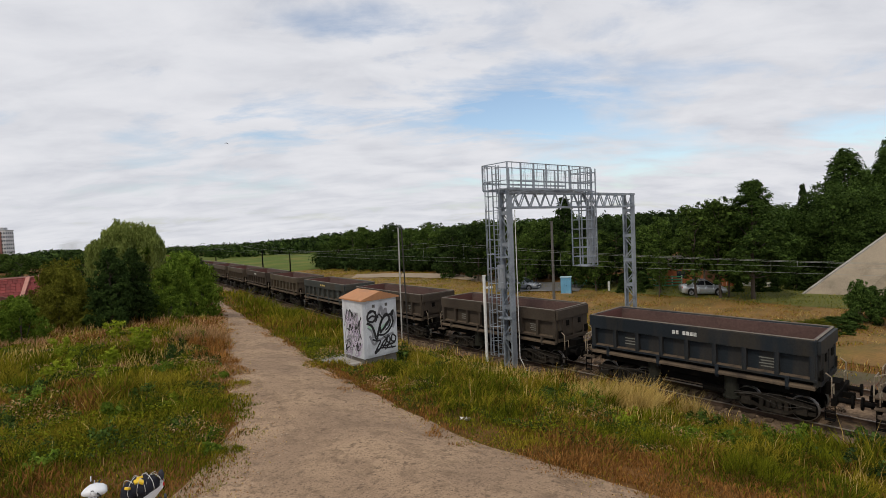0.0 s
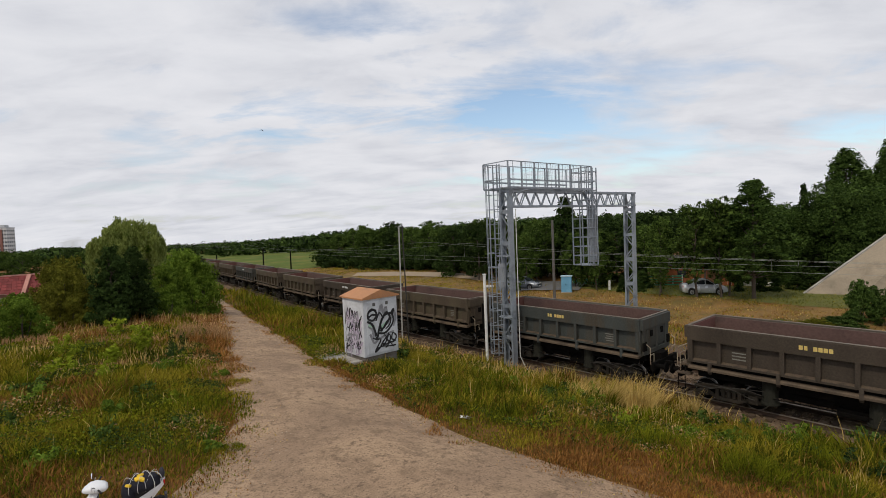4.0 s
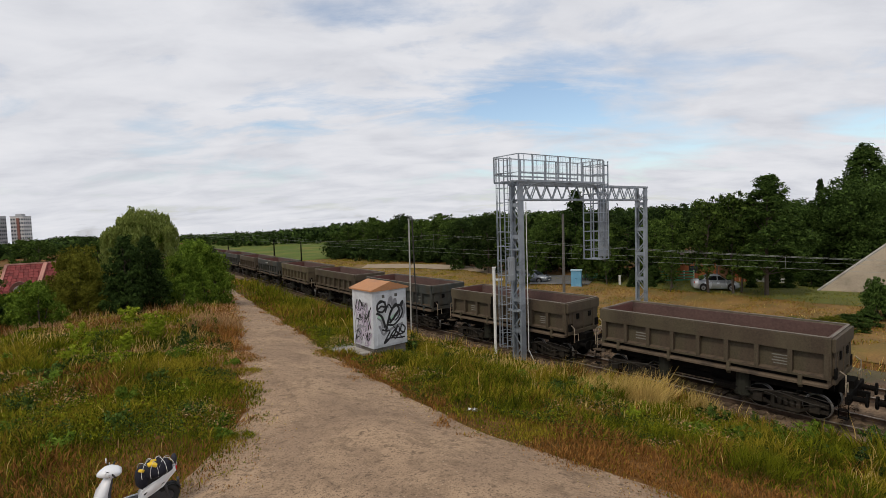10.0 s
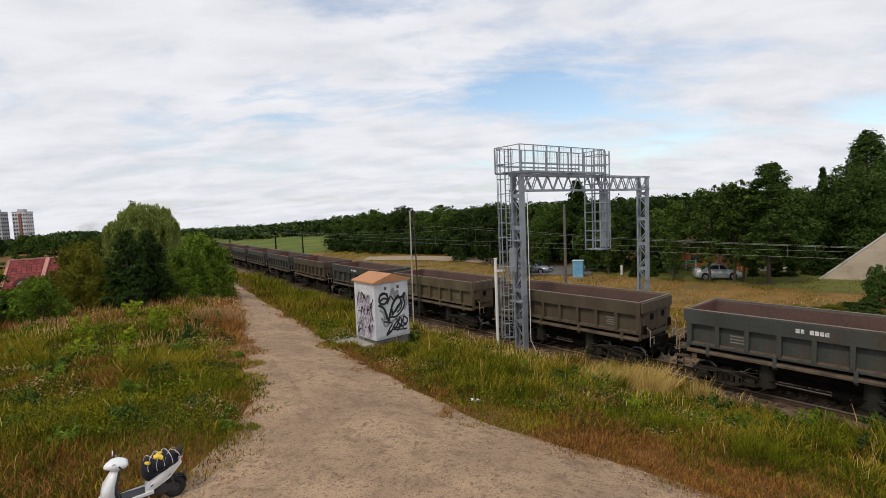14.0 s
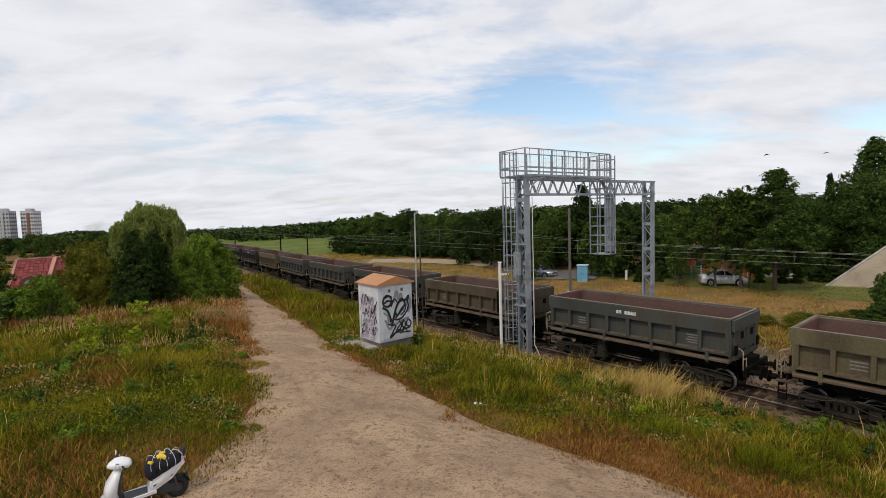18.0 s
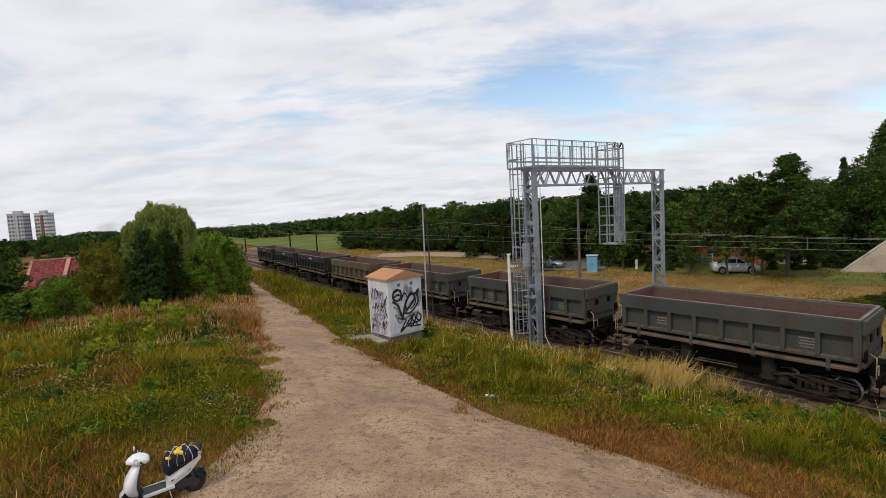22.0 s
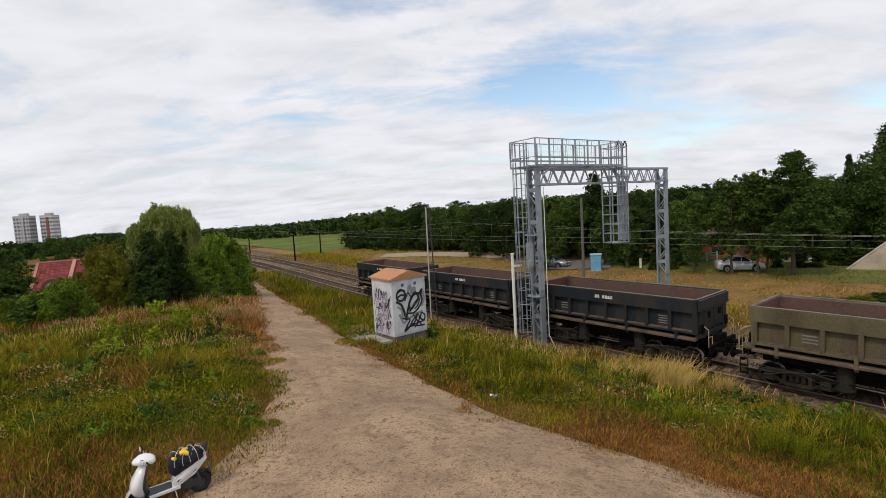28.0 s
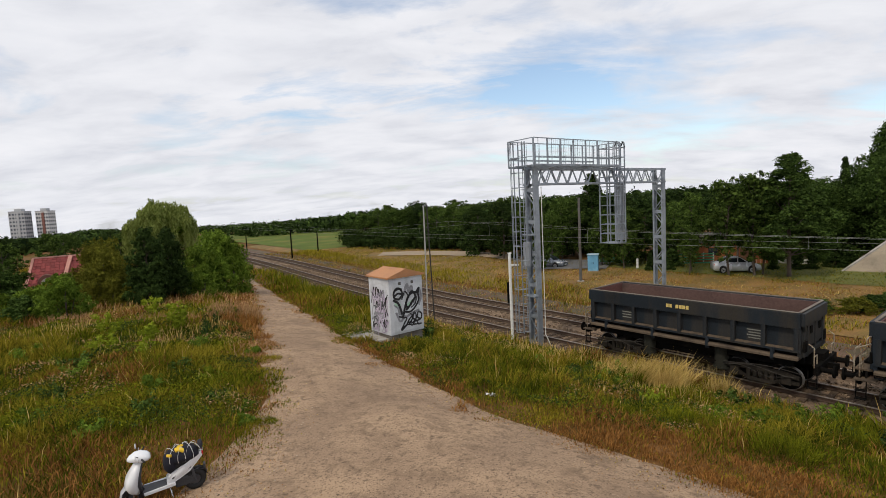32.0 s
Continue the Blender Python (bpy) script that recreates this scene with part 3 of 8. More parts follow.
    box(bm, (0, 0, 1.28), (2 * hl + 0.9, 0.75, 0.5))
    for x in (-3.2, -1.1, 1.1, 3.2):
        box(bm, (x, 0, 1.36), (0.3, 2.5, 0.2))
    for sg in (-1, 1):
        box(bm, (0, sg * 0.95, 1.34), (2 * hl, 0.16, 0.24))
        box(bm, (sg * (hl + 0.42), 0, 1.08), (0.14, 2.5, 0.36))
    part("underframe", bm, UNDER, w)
    cyl = None
    for x in (-1.6, 1.6):
        for sg in (-1, 1):
            if cyl is None:
                bm = B()
                rod(bm, (0, 0, 0.52), (0, 0, 1.5), 0.27, 14)
                rod(bm, (0, 0, 0.44), (0, 0, 0.53), 0.32, 14)
                box(bm, (0, 0, 1.5), (0.5, 0.5, 0.12))
                cyl = part("tipping_cylinder", bm, CYLM, w, "grimy tipping cylinder")
                cyl.matrix_basis = pose(x, sg * 1.05, 0)
            else:
                share("tipping_cylinder", cyl, w, pose(x, sg * 1.05, 0))
    bm = B()
    rod(bm, (-0.7, 0.2, 0.78), (0.7, 0.2, 0.78), 0.24, 14)
    rod(bm, (-0.9, -0.75, 0.85), (0.3, -0.75, 0.85), 0.16, 12)
    part("air_reservoir", bm, UNDER, w)
    for sg in (-1, 1):
        bm = B()
        pipe(bm, [(-2.4, sg * 1.25, 0.72), (2.4, sg * 1.25, 0.72)], 0.025)
        part("brake_rod", bm, UNDER, w)
        bm = B()
        x = sg * (hl + 0.49)
        box(bm, (x + sg * 0.15, 0, 1.04), (0.42, 0.14, 0.2))
        box(bm, (x + sg * 0.28, 0, 0.86), (0.08, 0.1, 0.4))
        part("coupling", bm, UNDER, w)
        for sy in (-1, 1):
            bm = B()
            rod(bm, (x, sy * 0.875, 1.06), (x + sg * 0.38, sy * 0.875, 1.06), 0.10, 12)
            rod(bm, (x + sg * 0.38, sy * 0.875, 1.06), (x + sg * 0.44, sy * 0.875, 1.06), 0.23, 16)
            part("buffer", bm, UNDER, w)
            bm = B()
            x2 = sg * (hl + 0.38)
            pipe(bm, [(x2, sy * 1.3, 1.2), (x2, sy * 1.3, 1.95), (x2 - sg * 0.18, sy * 1.3, 2.08)], 0.022)
            pipe(bm, [(x2, sy * 1.3, 1.62), (x2, sy * 0.95, 1.62), (x2, sy * 0.95, 1.2)], 0.02)
            part("handrail", bm, RAILP, w, "pale steel handrail")
            bm = B()
            box(bm, (x2 - sg * 0.05, sy * 1.32, 0.42), (0.3, 0.22, 0.03))
            box(bm, (x2 - sg * 0.05, sy * 1.32, 0.72), (0.3, 0.2, 0.03))
            bar(bm, (x2 + sg * 0.09, sy * 1.3, 0.42), (x2 + sg * 0.09, sy * 1.3, 1.05), 0.03)
            bar(bm, (x2 - sg * 0.19, sy * 1.3, 0.42), (x2 - sg * 0.19, sy * 1.3, 1.05), 0.03)
            part("footstep", bm, UNDER, w)
    bm = B()
    box(bm, (-hl - 0.3, 0, 1.42), (0.5, 2.3, 0.06))
    part("end_platform", bm, LEDGE, w, "dusty end platform")
    for sy in (-1, 1):
        part("side_step", box(B(), (-hl - 0.22, sy * 1.28, 1.12), (0.6, 0.42, 0.05)), LEDGE, w, "dusty boarding step")
        part("step_hanger", bar(B(), (-hl - 0.22, sy * 1.2, 1.12), (-hl - 0.22, sy * 1.1, 1.45), 0.06), UNDER, w)
    # two added blocks that stop light and fill the void under the body
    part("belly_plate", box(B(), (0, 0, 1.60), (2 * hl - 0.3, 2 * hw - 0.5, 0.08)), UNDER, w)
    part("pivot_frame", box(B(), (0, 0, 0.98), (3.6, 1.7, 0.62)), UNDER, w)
    for sy in (-1, 1):
        pts = [(-hl - 0.06, sy * 1.16, 1.44), (-hl - 0.06, sy * 1.16, 2.30), (-hl - 0.12, sy * 1.16, 2.38), (-hl - 0.52, sy * 1.16, 2.16), (-hl - 0.56, sy * 1.16, 2.08), (-hl - 0.56, sy * 1.16, 1.30)]
        part("platform_railing", pipe(B(), pts, 0.024, 6), RAILP, w, "pale worn bent railing")
        part("platform_railing", pipe(B(), [(-hl - 0.54, sy * 1.14, 2.14), (-hl - 0.54, sy * 0.42, 2.14), (-hl - 0.54, sy * 0.36, 2.06), (-hl - 0.54, sy * 0.36, 1.44)], 0.022, 6), RAILP, w, "pale worn bent railing")
    part("middle_rail", pipe(B(), [(-hl - 0.54, -1.14, 1.80), (-hl - 0.54, 1.14, 1.80)], 0.016, 5), RUST, w, "rusty middle rail")
    part("brake_wheel", pipe(B(), [(-hl - 0.5 + 0.0, 0.62 + 0.2 * math.cos(q), 1.98 + 0.2 * math.sin(q)) for q in np.linspace(0, 6.28, 13)], 0.016, 5), RUST, w, "rusty hand brake wheel")
    part("brake_column", rod(B(), (-hl - 0.42, 0.62, 1.44), (-hl - 0.42, 0.62, 2.0), 0.035, 8), UNDER, w)
    # bogies
    HOSE = surface("grey_pipe", (0.045, 0.041, 0.036), 0.7, 0.2, 0.3, 3, 25, 0.05)
    wheel = None
    ax = link("wheelset", rod(B(), (0, -1.0, 0), (0, 1.0, 0), 0.08, 10), UNDER)
    axle_mesh = ax.data
    bpy.data.objects.remove(ax)
    for sg in (-1, 1):
        xb = sg * (hl - 1.45)
        bm = B()
        for sy in (-1, 1):
            y0 = sy * 1.02
            poly(bm, [(-1.32, y0, 0.66), (-1.0, y0, 0.74), (-0.6, y0, 0.80), (0.6, y0, 0.80), (1.0, y0, 0.74), (1.32, y0, 0.66), (1.32, y0, 0.54), (0.62, y0, 0.62), (-0.62, y0, 0.62), (-1.32, y0, 0.54)], (0, sy * 0.12, 0))
            poly(bm, [(-1.32, y0, 0.44), (-0.72, y0, 0.46), (-0.46, y0, 0.32), (0.46, y0, 0.32), (0.72, y0, 0.46), (1.32, y0, 0.44), (1.32, y0, 0.32), (0.62, y0, 0.30), (0.42, y0, 0.18), (-0.42, y0, 0.18), (-0.62, y0, 0.30), (-1.32, y0, 0.32)], (0, sy * 0.12, 0))
            for x in (-0.42, 0.42):
                box(bm, (x, sy * 1.08, 0.48), (0.13, 0.14, 0.40))
            for x in (-0.92, 0.92):
                box(bm, (x, sy * 1.12, 0.47), (0.34, 0.22, 0.34), bevel=0.03)
            for x in (-0.2, 0, 0.2):
                rod(bm, (x, sy * 1.08, 0.36), (x, sy * 1.08, 0.66), 0.08, 8)
        box(bm, (0, 0, 0.72), (0.45, 2.1, 0.25))
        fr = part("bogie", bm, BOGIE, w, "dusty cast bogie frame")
        fr.matrix_basis = pose(xb, 0, 0)
        for sy in (-1, 1):
            for q in range(3):
                pts = [(xb + u_, sy * (1.26 + 0.03 * q), 0.86 - 0.10 * q + (0.07 + 0.03 * q) * math.sin(u_ * (1.7 + 0.6 * q) + 1.3 * q + sg)) for u_ in np.linspace(-1.5 + 0.2 * q, 1.5 - 0.25 * q, 13)]
                part("brake_pipe", pipe(B(), pts, 0.013, 5), HOSE, w, "grey brake pipe")
        for x in (-0.92, 0.92):
            ws = new("wheelset", axle_mesh)
            ws.parent = w
            ws.matrix_basis = pose(xb + x, 0, 0.46)
            for sy in (-1, 1):
                m = pose(0, sy * 0.7535, 0)
                if wheel is None:
                    bm = B()
                    rod(bm, (0, -0.05, 0), (0, 0.05, 0), 0.434, 28)
                    rod(bm, (0, -0.1, 0), (0, 0.1, 0), 0.12, 12)
                    for q in range(3):
                        rod(bm, (0.24 * math.cos(q * 2.09), -0.058, 0.24 * math.sin(q * 2.09)), (0.24 * math.cos(q * 2.09), 0.058, 0.24 * math.sin(q * 2.09)), 0.05, 8)
                    wheel = part("wheel", bm, UNDER, ws)
                    wheel.matrix_basis = m
                    bm = B()
                    rows = [[bm.verts.new((r * math.cos(a), y, r * math.sin(a))) for a in np.linspace(0, 2 * math.pi, 30, endpoint=False)] for r, y in ((0.432, -0.065), (0.455, -0.065), (0.46, -0.055), (0.46, 0.04), (0.48, 0.05), (0.48, 0.07), (0.432, 0.07))]
                    for a, b in zip(rows, rows[1:]):
                        for q in range(30):
                            bm.faces.new((a[q], a[(q + 1) % 30], b[(q + 1) % 30], b[q]))
                    bmesh.ops.recalc_face_normals(bm, faces=bm.faces)
                    tyre = part("tyre", bm, TREAD, ws, "bright worn tyre")
                    tyre.matrix_basis = m
                else:
                    share("wheel", wheel, ws, m)
                    share("tyre", tyre, ws, m)
    # markings on the camera's side
    def mark(name, rects, material, label):
        bm = B()
        for x, z, a, b, inset in rects:
            box(bm, (x, -hw + inset, z), (a, 0.012, b))
        return part(name, bm, material, w, label)
    m1 = [mark("company_mark", [(x, top - 0.33, a, 0.16, 0.02)], WHITE, "pale bar in place of the company's mark") for x, a in ((-0.50, 0.12), (-0.35, 0.10), (-0.07, 0.12), (0.08, 0.12), (0.23, 0.12), (0.38, 0.12))]
    faded = surface("faded_lettering", (0.17, 0.17, 0.15), 0.8, 0, 0.3, 8, 30, 0)
    for r in range(4):
        mark("data_line", [(3.0, top - 0.93 - 0.11 * r, 0.7 - 0.12 * (r % 2), 0.045, 0.235)], faded, "faded line of small lettering")
    for r in range(3):
        mark("data_line", [(-2.6, top - 0.95 - 0.13 * r, 0.5, 0.05, 0.235)], faded, "faded line of small lettering")
    # added near-black blocks, shaped as sills and brake gear, that keep the underside dark
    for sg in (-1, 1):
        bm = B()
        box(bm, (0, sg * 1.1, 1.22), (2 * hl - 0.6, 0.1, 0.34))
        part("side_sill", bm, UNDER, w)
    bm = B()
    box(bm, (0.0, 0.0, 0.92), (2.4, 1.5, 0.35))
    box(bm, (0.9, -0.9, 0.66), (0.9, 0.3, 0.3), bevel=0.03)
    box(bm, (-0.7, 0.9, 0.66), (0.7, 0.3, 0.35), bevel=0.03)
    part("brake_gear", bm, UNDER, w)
    return w, painted, m1


# colour of each wagon, from the front of the train to its tail
ORDER = ["brown", "grey", "blue", "brown", "brown", "grey", "drab", "brown", "drab", "drab", "grey", "drab", "olive", "grey", "drab", "grey", "grey", "grey", "olive", "blue", "blue", "blue"]
MARKED = {2: WHITE, 4: YELLOWM, 5: YELLOWM, 7: WHITE, 10: WHITE, 13: WHITE, 19: WHITE, 20: WHITE, 21: YELLOWM}
WAGON_LABEL = {"brown": "brown-grey grimy", "grey": "weathered grey-green", "blue": "dark blue-grey painted", "olive": "olive painted", "drab": "dusty drab-brown"}
wagons = []


def make_train():
    w, painted, m1 = wagon_parts()
    first = w
    pn = [o.name for o in painted]
    for k, c in enumerate(ORDER):
        o = first if k == 0 else copy_thing(first, Matrix())
        src = (first, *first.children_recursive)
        dst = (o, *o.children_recursive)
        for a, b in zip(src, dst):
            if b.type != "MESH":
                continue
            if a.name in pn:
                b.material_slots[0].link = "OBJECT"
                b.material_slots[0].material = WAGON_PAINT[c]
            if a.name in [q.name for q in m1]:
                b.material_slots[0].link = "OBJECT"
                b.material_slots[0].material = MARKED.get(k, WAGON_PAINT[c])
        tagged(o, WAGON_LABEL[c] + " empty side-tipping wagon with ribbed steel sides")
        wagons.append(o)


make_train()


# ---- signal gantry ----
def make_gantry():
    """Local x runs along the beam over the tracks, y along the line away from the camera."""
    base = Vector((4.15, 26.75, -0.35))
    ang = math.atan2(7.4, 10.1)
    g = thing("signal_gantry", "grey galvanised lattice signal gantry spanning the tracks", "signal gantry", m=Matrix.Translation(base) @ Matrix.Rotation(ang, 4, "Z"))
    SP, H0, H1, D = 12.05, 9.15, 9.98, 0.72      # span, underside and top of the beam, depth along the line
    for x, far in ((0.0, False), (SP, True)):
        col = part("column", box(B(), (x, 0, 0.06), (0.75, 1.1, 0.3)), CONCRETE, g)
        for y in (-D / 2, D / 2):
            bm = B()
            # channel section post
            si = 1 if y < 0 else -1
            poly(bm, [(x + u, y + si * v, 0) for u, v in ((-0.174, -0.009), (0.174, -0.009), (0.174, 0.11), (0.156, 0.11), (0.156, 0.009), (-0.156, 0.009), (-0.156, 0.11), (-0.174, 0.11))], (0, 0, H1))
            part("post", bm, GALV, col)
        n = 11
        for sx in (-1, 1):
            for k in range(n):
                z0 = 0.25 + k * (H1 - 0.5) / n
                z1 = 0.25 + (k + 1) * (H1 - 0.5) / n
                bm = B()
                a, b = (-D / 2, D / 2) if k % 2 else (D / 2, -D / 2)
                bar(bm, (x + sx * 0.17, a, z0), (x + sx * 0.17, b, z1), 0.014, 0.07)
                part("diagonal", bm, GALV, col)
            for k in range(0, n + 1, 2):
                bm = B()
                box(bm, (x + sx * 0.176, 0, 0.25 + k * (H1 - 0.5) / n), (0.014, D, 0.22))
                part("batten", bm, GALV, col)
    beam = part("beam", bar(B(), (-0.2, -D / 2, H1), (SP + 0.2, -D / 2, H1), 0.1, 0.12), GALV, g)
    for y, z in ((D / 2, H1), (-D / 2, H0), (D / 2, H0)):
        part("chord", bar(B(), (-0.2, y, z), (SP + 0.2, y, z), 0.09, 0.1), GALV, beam)
    n = 26
    for y in (-D / 2, D / 2):
        for k in range(n):
            x0, x1 = 0.2 + k * (SP - 0.4) / n, 0.2 + (k + 1) * (SP - 0.4) / n
            za, zb = (H0, H1) if k % 2 else (H1, H0)
            part("diagonal", bar(B(), (x0, y, za), (x1, y, zb), 0.05, 0.05), GALV, beam)
    for k in range(14):
        x = 0.3 + k * (SP - 0.6) / 13
        part("cross_bar", bar(B(), (x, -D / 2, H0), (x, D / 2, H0), 0.05), GALV, beam)
    for x, s in ((0.2, 1), (7.0, -1)):
        pts = [(x + s * (1 - math.cos(q)) * 1.15, -D / 2 - 0.02, H0 - 0.05 + math.sin(q) * 0.95) for q in np.linspace(0, math.pi / 2, 7)]
        part("knee_brace", pipe(B(), pts, 0.05, 6), GALV, beam)
    # walkway with railing
    wz = H1 + 0.16
    WX0, WX1, WY0, WY1 = -0.75, 6.4, -D / 2 - 0.62, D / 2 + 0.55
    bm = B()
    for k in range(24):
        x = WX0 + (k + 0.5) * (WX1 - WX0) / 24
        box(bm, (x, (WY0 + WY1) / 2, wz), (0.05, WY1 - WY0, 0.035))
    for y in (WY0, WY1, -D / 2, D / 2):
        box(bm, ((WX0 + WX1) / 2, y, wz - 0.02), (WX1 - WX0, 0.05, 0.1))
    part("walkway", bm, GALV, g)
    rz = wz + 1.36
    rl = part("railing", bar(B(), (WX0, WY0, rz), (WX1, WY0, rz), 0.045), GALV, g)
    for a, b in (((WX0, WY1, rz), (WX1, WY1, rz)), ((WX0, WY0, rz), (WX0, WY1, rz)), ((WX1, WY0, rz), (WX1, WY1, rz))):
        part("top_rail", bar(B(), a, b, 0.045), GALV, rl)
    for z in (wz + 0.42,):
        for y in (WY0, WY1):
            part("middle_rail", bar(B(), (WX0, y, z), (WX1, y, z), 0.035), GALV, rl)
            part("toe_rail", bar(B(), (WX0, y, z - 0.05), (WX1, y, z - 0.05), 0.02, 0.05), GALV, rl)
        part("middle_rail", bar(B(), (WX0, WY0, z), (WX0, WY1, z), 0.035), GALV, rl)
    for y in (WY0, WY1):
        for k in range(8):
            x = WX0 + k * (WX1 - WX0) / 7
            part("baluster", bar(B(), (x, y, wz), (x, y, rz), 0.065), GALV, rl)
            if k < 7:
                part("mesh_bar", bar(B(), (x + 0.35, y, wz), (x + 0.35, y, rz), 0.018), GALV, rl)
    MESHM = surface("wire_mesh_panel", (0.42, 0.44, 0.46), 0.6, 0.3, 0.1, 2, 40, 0)
    for k in range(1, 7):
        x = WX0 + k * (WX1 - WX0) / 7
        bm = B()
        for q in range(0, 12, 2):
            bar(bm, (x + 0.08 + q * 0.07, WY0, wz + 0.45), (x + 0.08 + q * 0.07, WY0, rz), 0.006)
        for q in range(0, 10, 2):
            bar(bm, (x + 0.04, WY0, wz + 0.48 + q * 0.1), (x + 0.92, WY0, wz + 0.48 + q * 0.1), 0.006)
        part("mesh_panel", bm, MESHM, rl)
    # caged ladders

    def caged(name, x, y, z0, z1, face, w=0.5, reach=0.75, hoop0=None):
        lad = part(name, bar(B(), (x, y - w / 2, z0), (x, y - w / 2, z1), 0.05), GALV, g)
        part("stile", bar(B(), (x, y + w / 2, z0), (x, y + w / 2, z1), 0.05), GALV, lad)
        for z in np.arange(z0 + 0.2, z1, 0.3):
            part("rung", rod(B(), (x, y - w / 2, z), (x, y + w / 2, z), 0.014, 6), GALV, lad)
        hs = [q for q in np.arange(hoop0 if hoop0 is not None else z0 + 0.3, z1 + 0.05, 0.78)]
        arc = [(x + face * reach * math.sin(q), y - math.cos(q) * (w / 2 + 0.12)) for q in np.linspace(0, math.pi, 9)]
        for z in hs:
            part("hoop", pipe(B(), [(a, b, z) for a, b in arc], 0.02, 5), GALV, lad)
        for q in (1, 3, 4, 5, 7):
            part("cage_bar", bar(B(), (*arc[q], hs[0]), (*arc[q], z1), 0.02, 0.03), GALV, lad)
        return lad
    caged("access_ladder", -0.42, 0.25, 0.9, wz + 1.3, -1)
    # signal basket
    bx, by = 6.85, -0.1
    bz0, bz1 = 5.45, rz
    bk = part("signal_basket", bar(B(), (bx - 0.5, by - 0.55, bz0), (bx - 0.5, by - 0.55, bz1), 0.05), GALV, g)
    for dx, dy in ((0.5, -0.55), (-0.5, 0.55), (0.5, 0.55), (0.0, -0.55), (-0.5, 0.0)):
        part("upright", bar(B(), (bx + dx, by + dy, bz0), (bx + dx, by + dy, bz1), 0.06), GALV, bk)
    for z in np.arange(bz0, bz1 + 0.01, 0.58):
        for a, b in (((-0.5, -0.55), (0.5, -0.55)), ((-0.5, 0.55), (0.5, 0.55)), ((-0.5, -0.55), (-0.5, 0.55)), ((0.5, -0.55), (0.5, 0.55))):
            part("basket_rail", bar(B(), (bx + a[0], by + a[1], z), (bx + b[0], by + b[1], z), 0.05), GALV, bk)
    part("basket_floor", box(B(), (bx, by, bz0), (1.05, 1.15, 0.05)), GALV, bk)
    lad = part("basket_ladder", bar(B(), (bx - 0.22, by - 0.5, bz0), (bx - 0.22, by - 0.5, bz1), 0.04), GALV, bk)
    part("stile", bar(B(), (bx + 0.2, by - 0.5, bz0), (bx + 0.2, by - 0.5, bz1), 0.04), GALV, bk)
    for z in np.arange(bz0 + 0.2, bz1, 0.3):
        part("rung", rod(B(), (bx - 0.22, by - 0.5, z), (bx + 0.2, by - 0.5, z), 0.014, 6), GALV, bk)
    HEAD = surface("signal_housing_grey", (0.27, 0.29, 0.31), 0.55, 0.2, 0.12, 1, 20, 0.03)
    hd = part("signal_head", box(B(), (bx + 0.62, by - 0.05, 7.35), (0.16, 0.62, 3.6), bevel=0.05), HEAD, g, "tall grey back plate of the colour-light signal")
    for k in range(5):
        part("lamp_hood", rod(B(), (bx + 0.7, by - 0.05, 6.1 + k * 0.6), (bx + 1.0, by - 0.05, 6.08 + k * 0.6), 0.13, 12), UNDER, hd)
    part("cable_box", box(B(), (-0.38, 0.1, 5.4), (0.2, 0.42, 1.3), bevel=0.03), HEAD, g, "narrow grey cable box")
    part("bracket", box(B(), (-0.15, 0, 6.45), (0.6, D + 0.06, 0.05)), GALV, g)
    part("bracket", box(B(), (-0.15, 0, 3.1), (0.6, D + 0.06, 0.05)), GALV, g)
    part("conduit", pipe(B(), [(0.3, -D / 2 - 0.06, 9.0), (0.3, -D / 2 - 0.06, 0.9), (0.5, -D / 2 - 0.3, 0.2), (1.0, -D / 2 - 0.8, -0.1)], 0.025), WHITE, g, "pale cable conduit")
    return g


make_gantry()


def make_post():
    p = thing("marker_post", "slim white tubular post with a small fitting", "post", m=Matrix.Translation((2.85, 26.9, -0.3)))
    W2 = surface("white_enamel", (0.68, 0.68, 0.66), 0.4, 0, 0.12, 2, 20, 0.03, dirt=(0.45, 0.43, 0.40), dirt_at=0.62)
    part("tube", rod(B(), (0, 0, 0), (0, 0, 5.4), 0.085, 14), W2, p, smooth=False)
    part("cap", box(B(), (0, 0, 5.42), (0.2, 0.2, 0.06), bevel=0.01), W2, p)
    part("fitting", box(B(), (0.28, 0, 4.75), (0.4, 0.12, 0.1), bevel=0.01), W2, p)
    part("plate", box(B(), (-0.12, 0.1, 3.2), (0.16, 0.04, 1.2)), UNDER, p, "narrow dark plate on the post")


make_post()


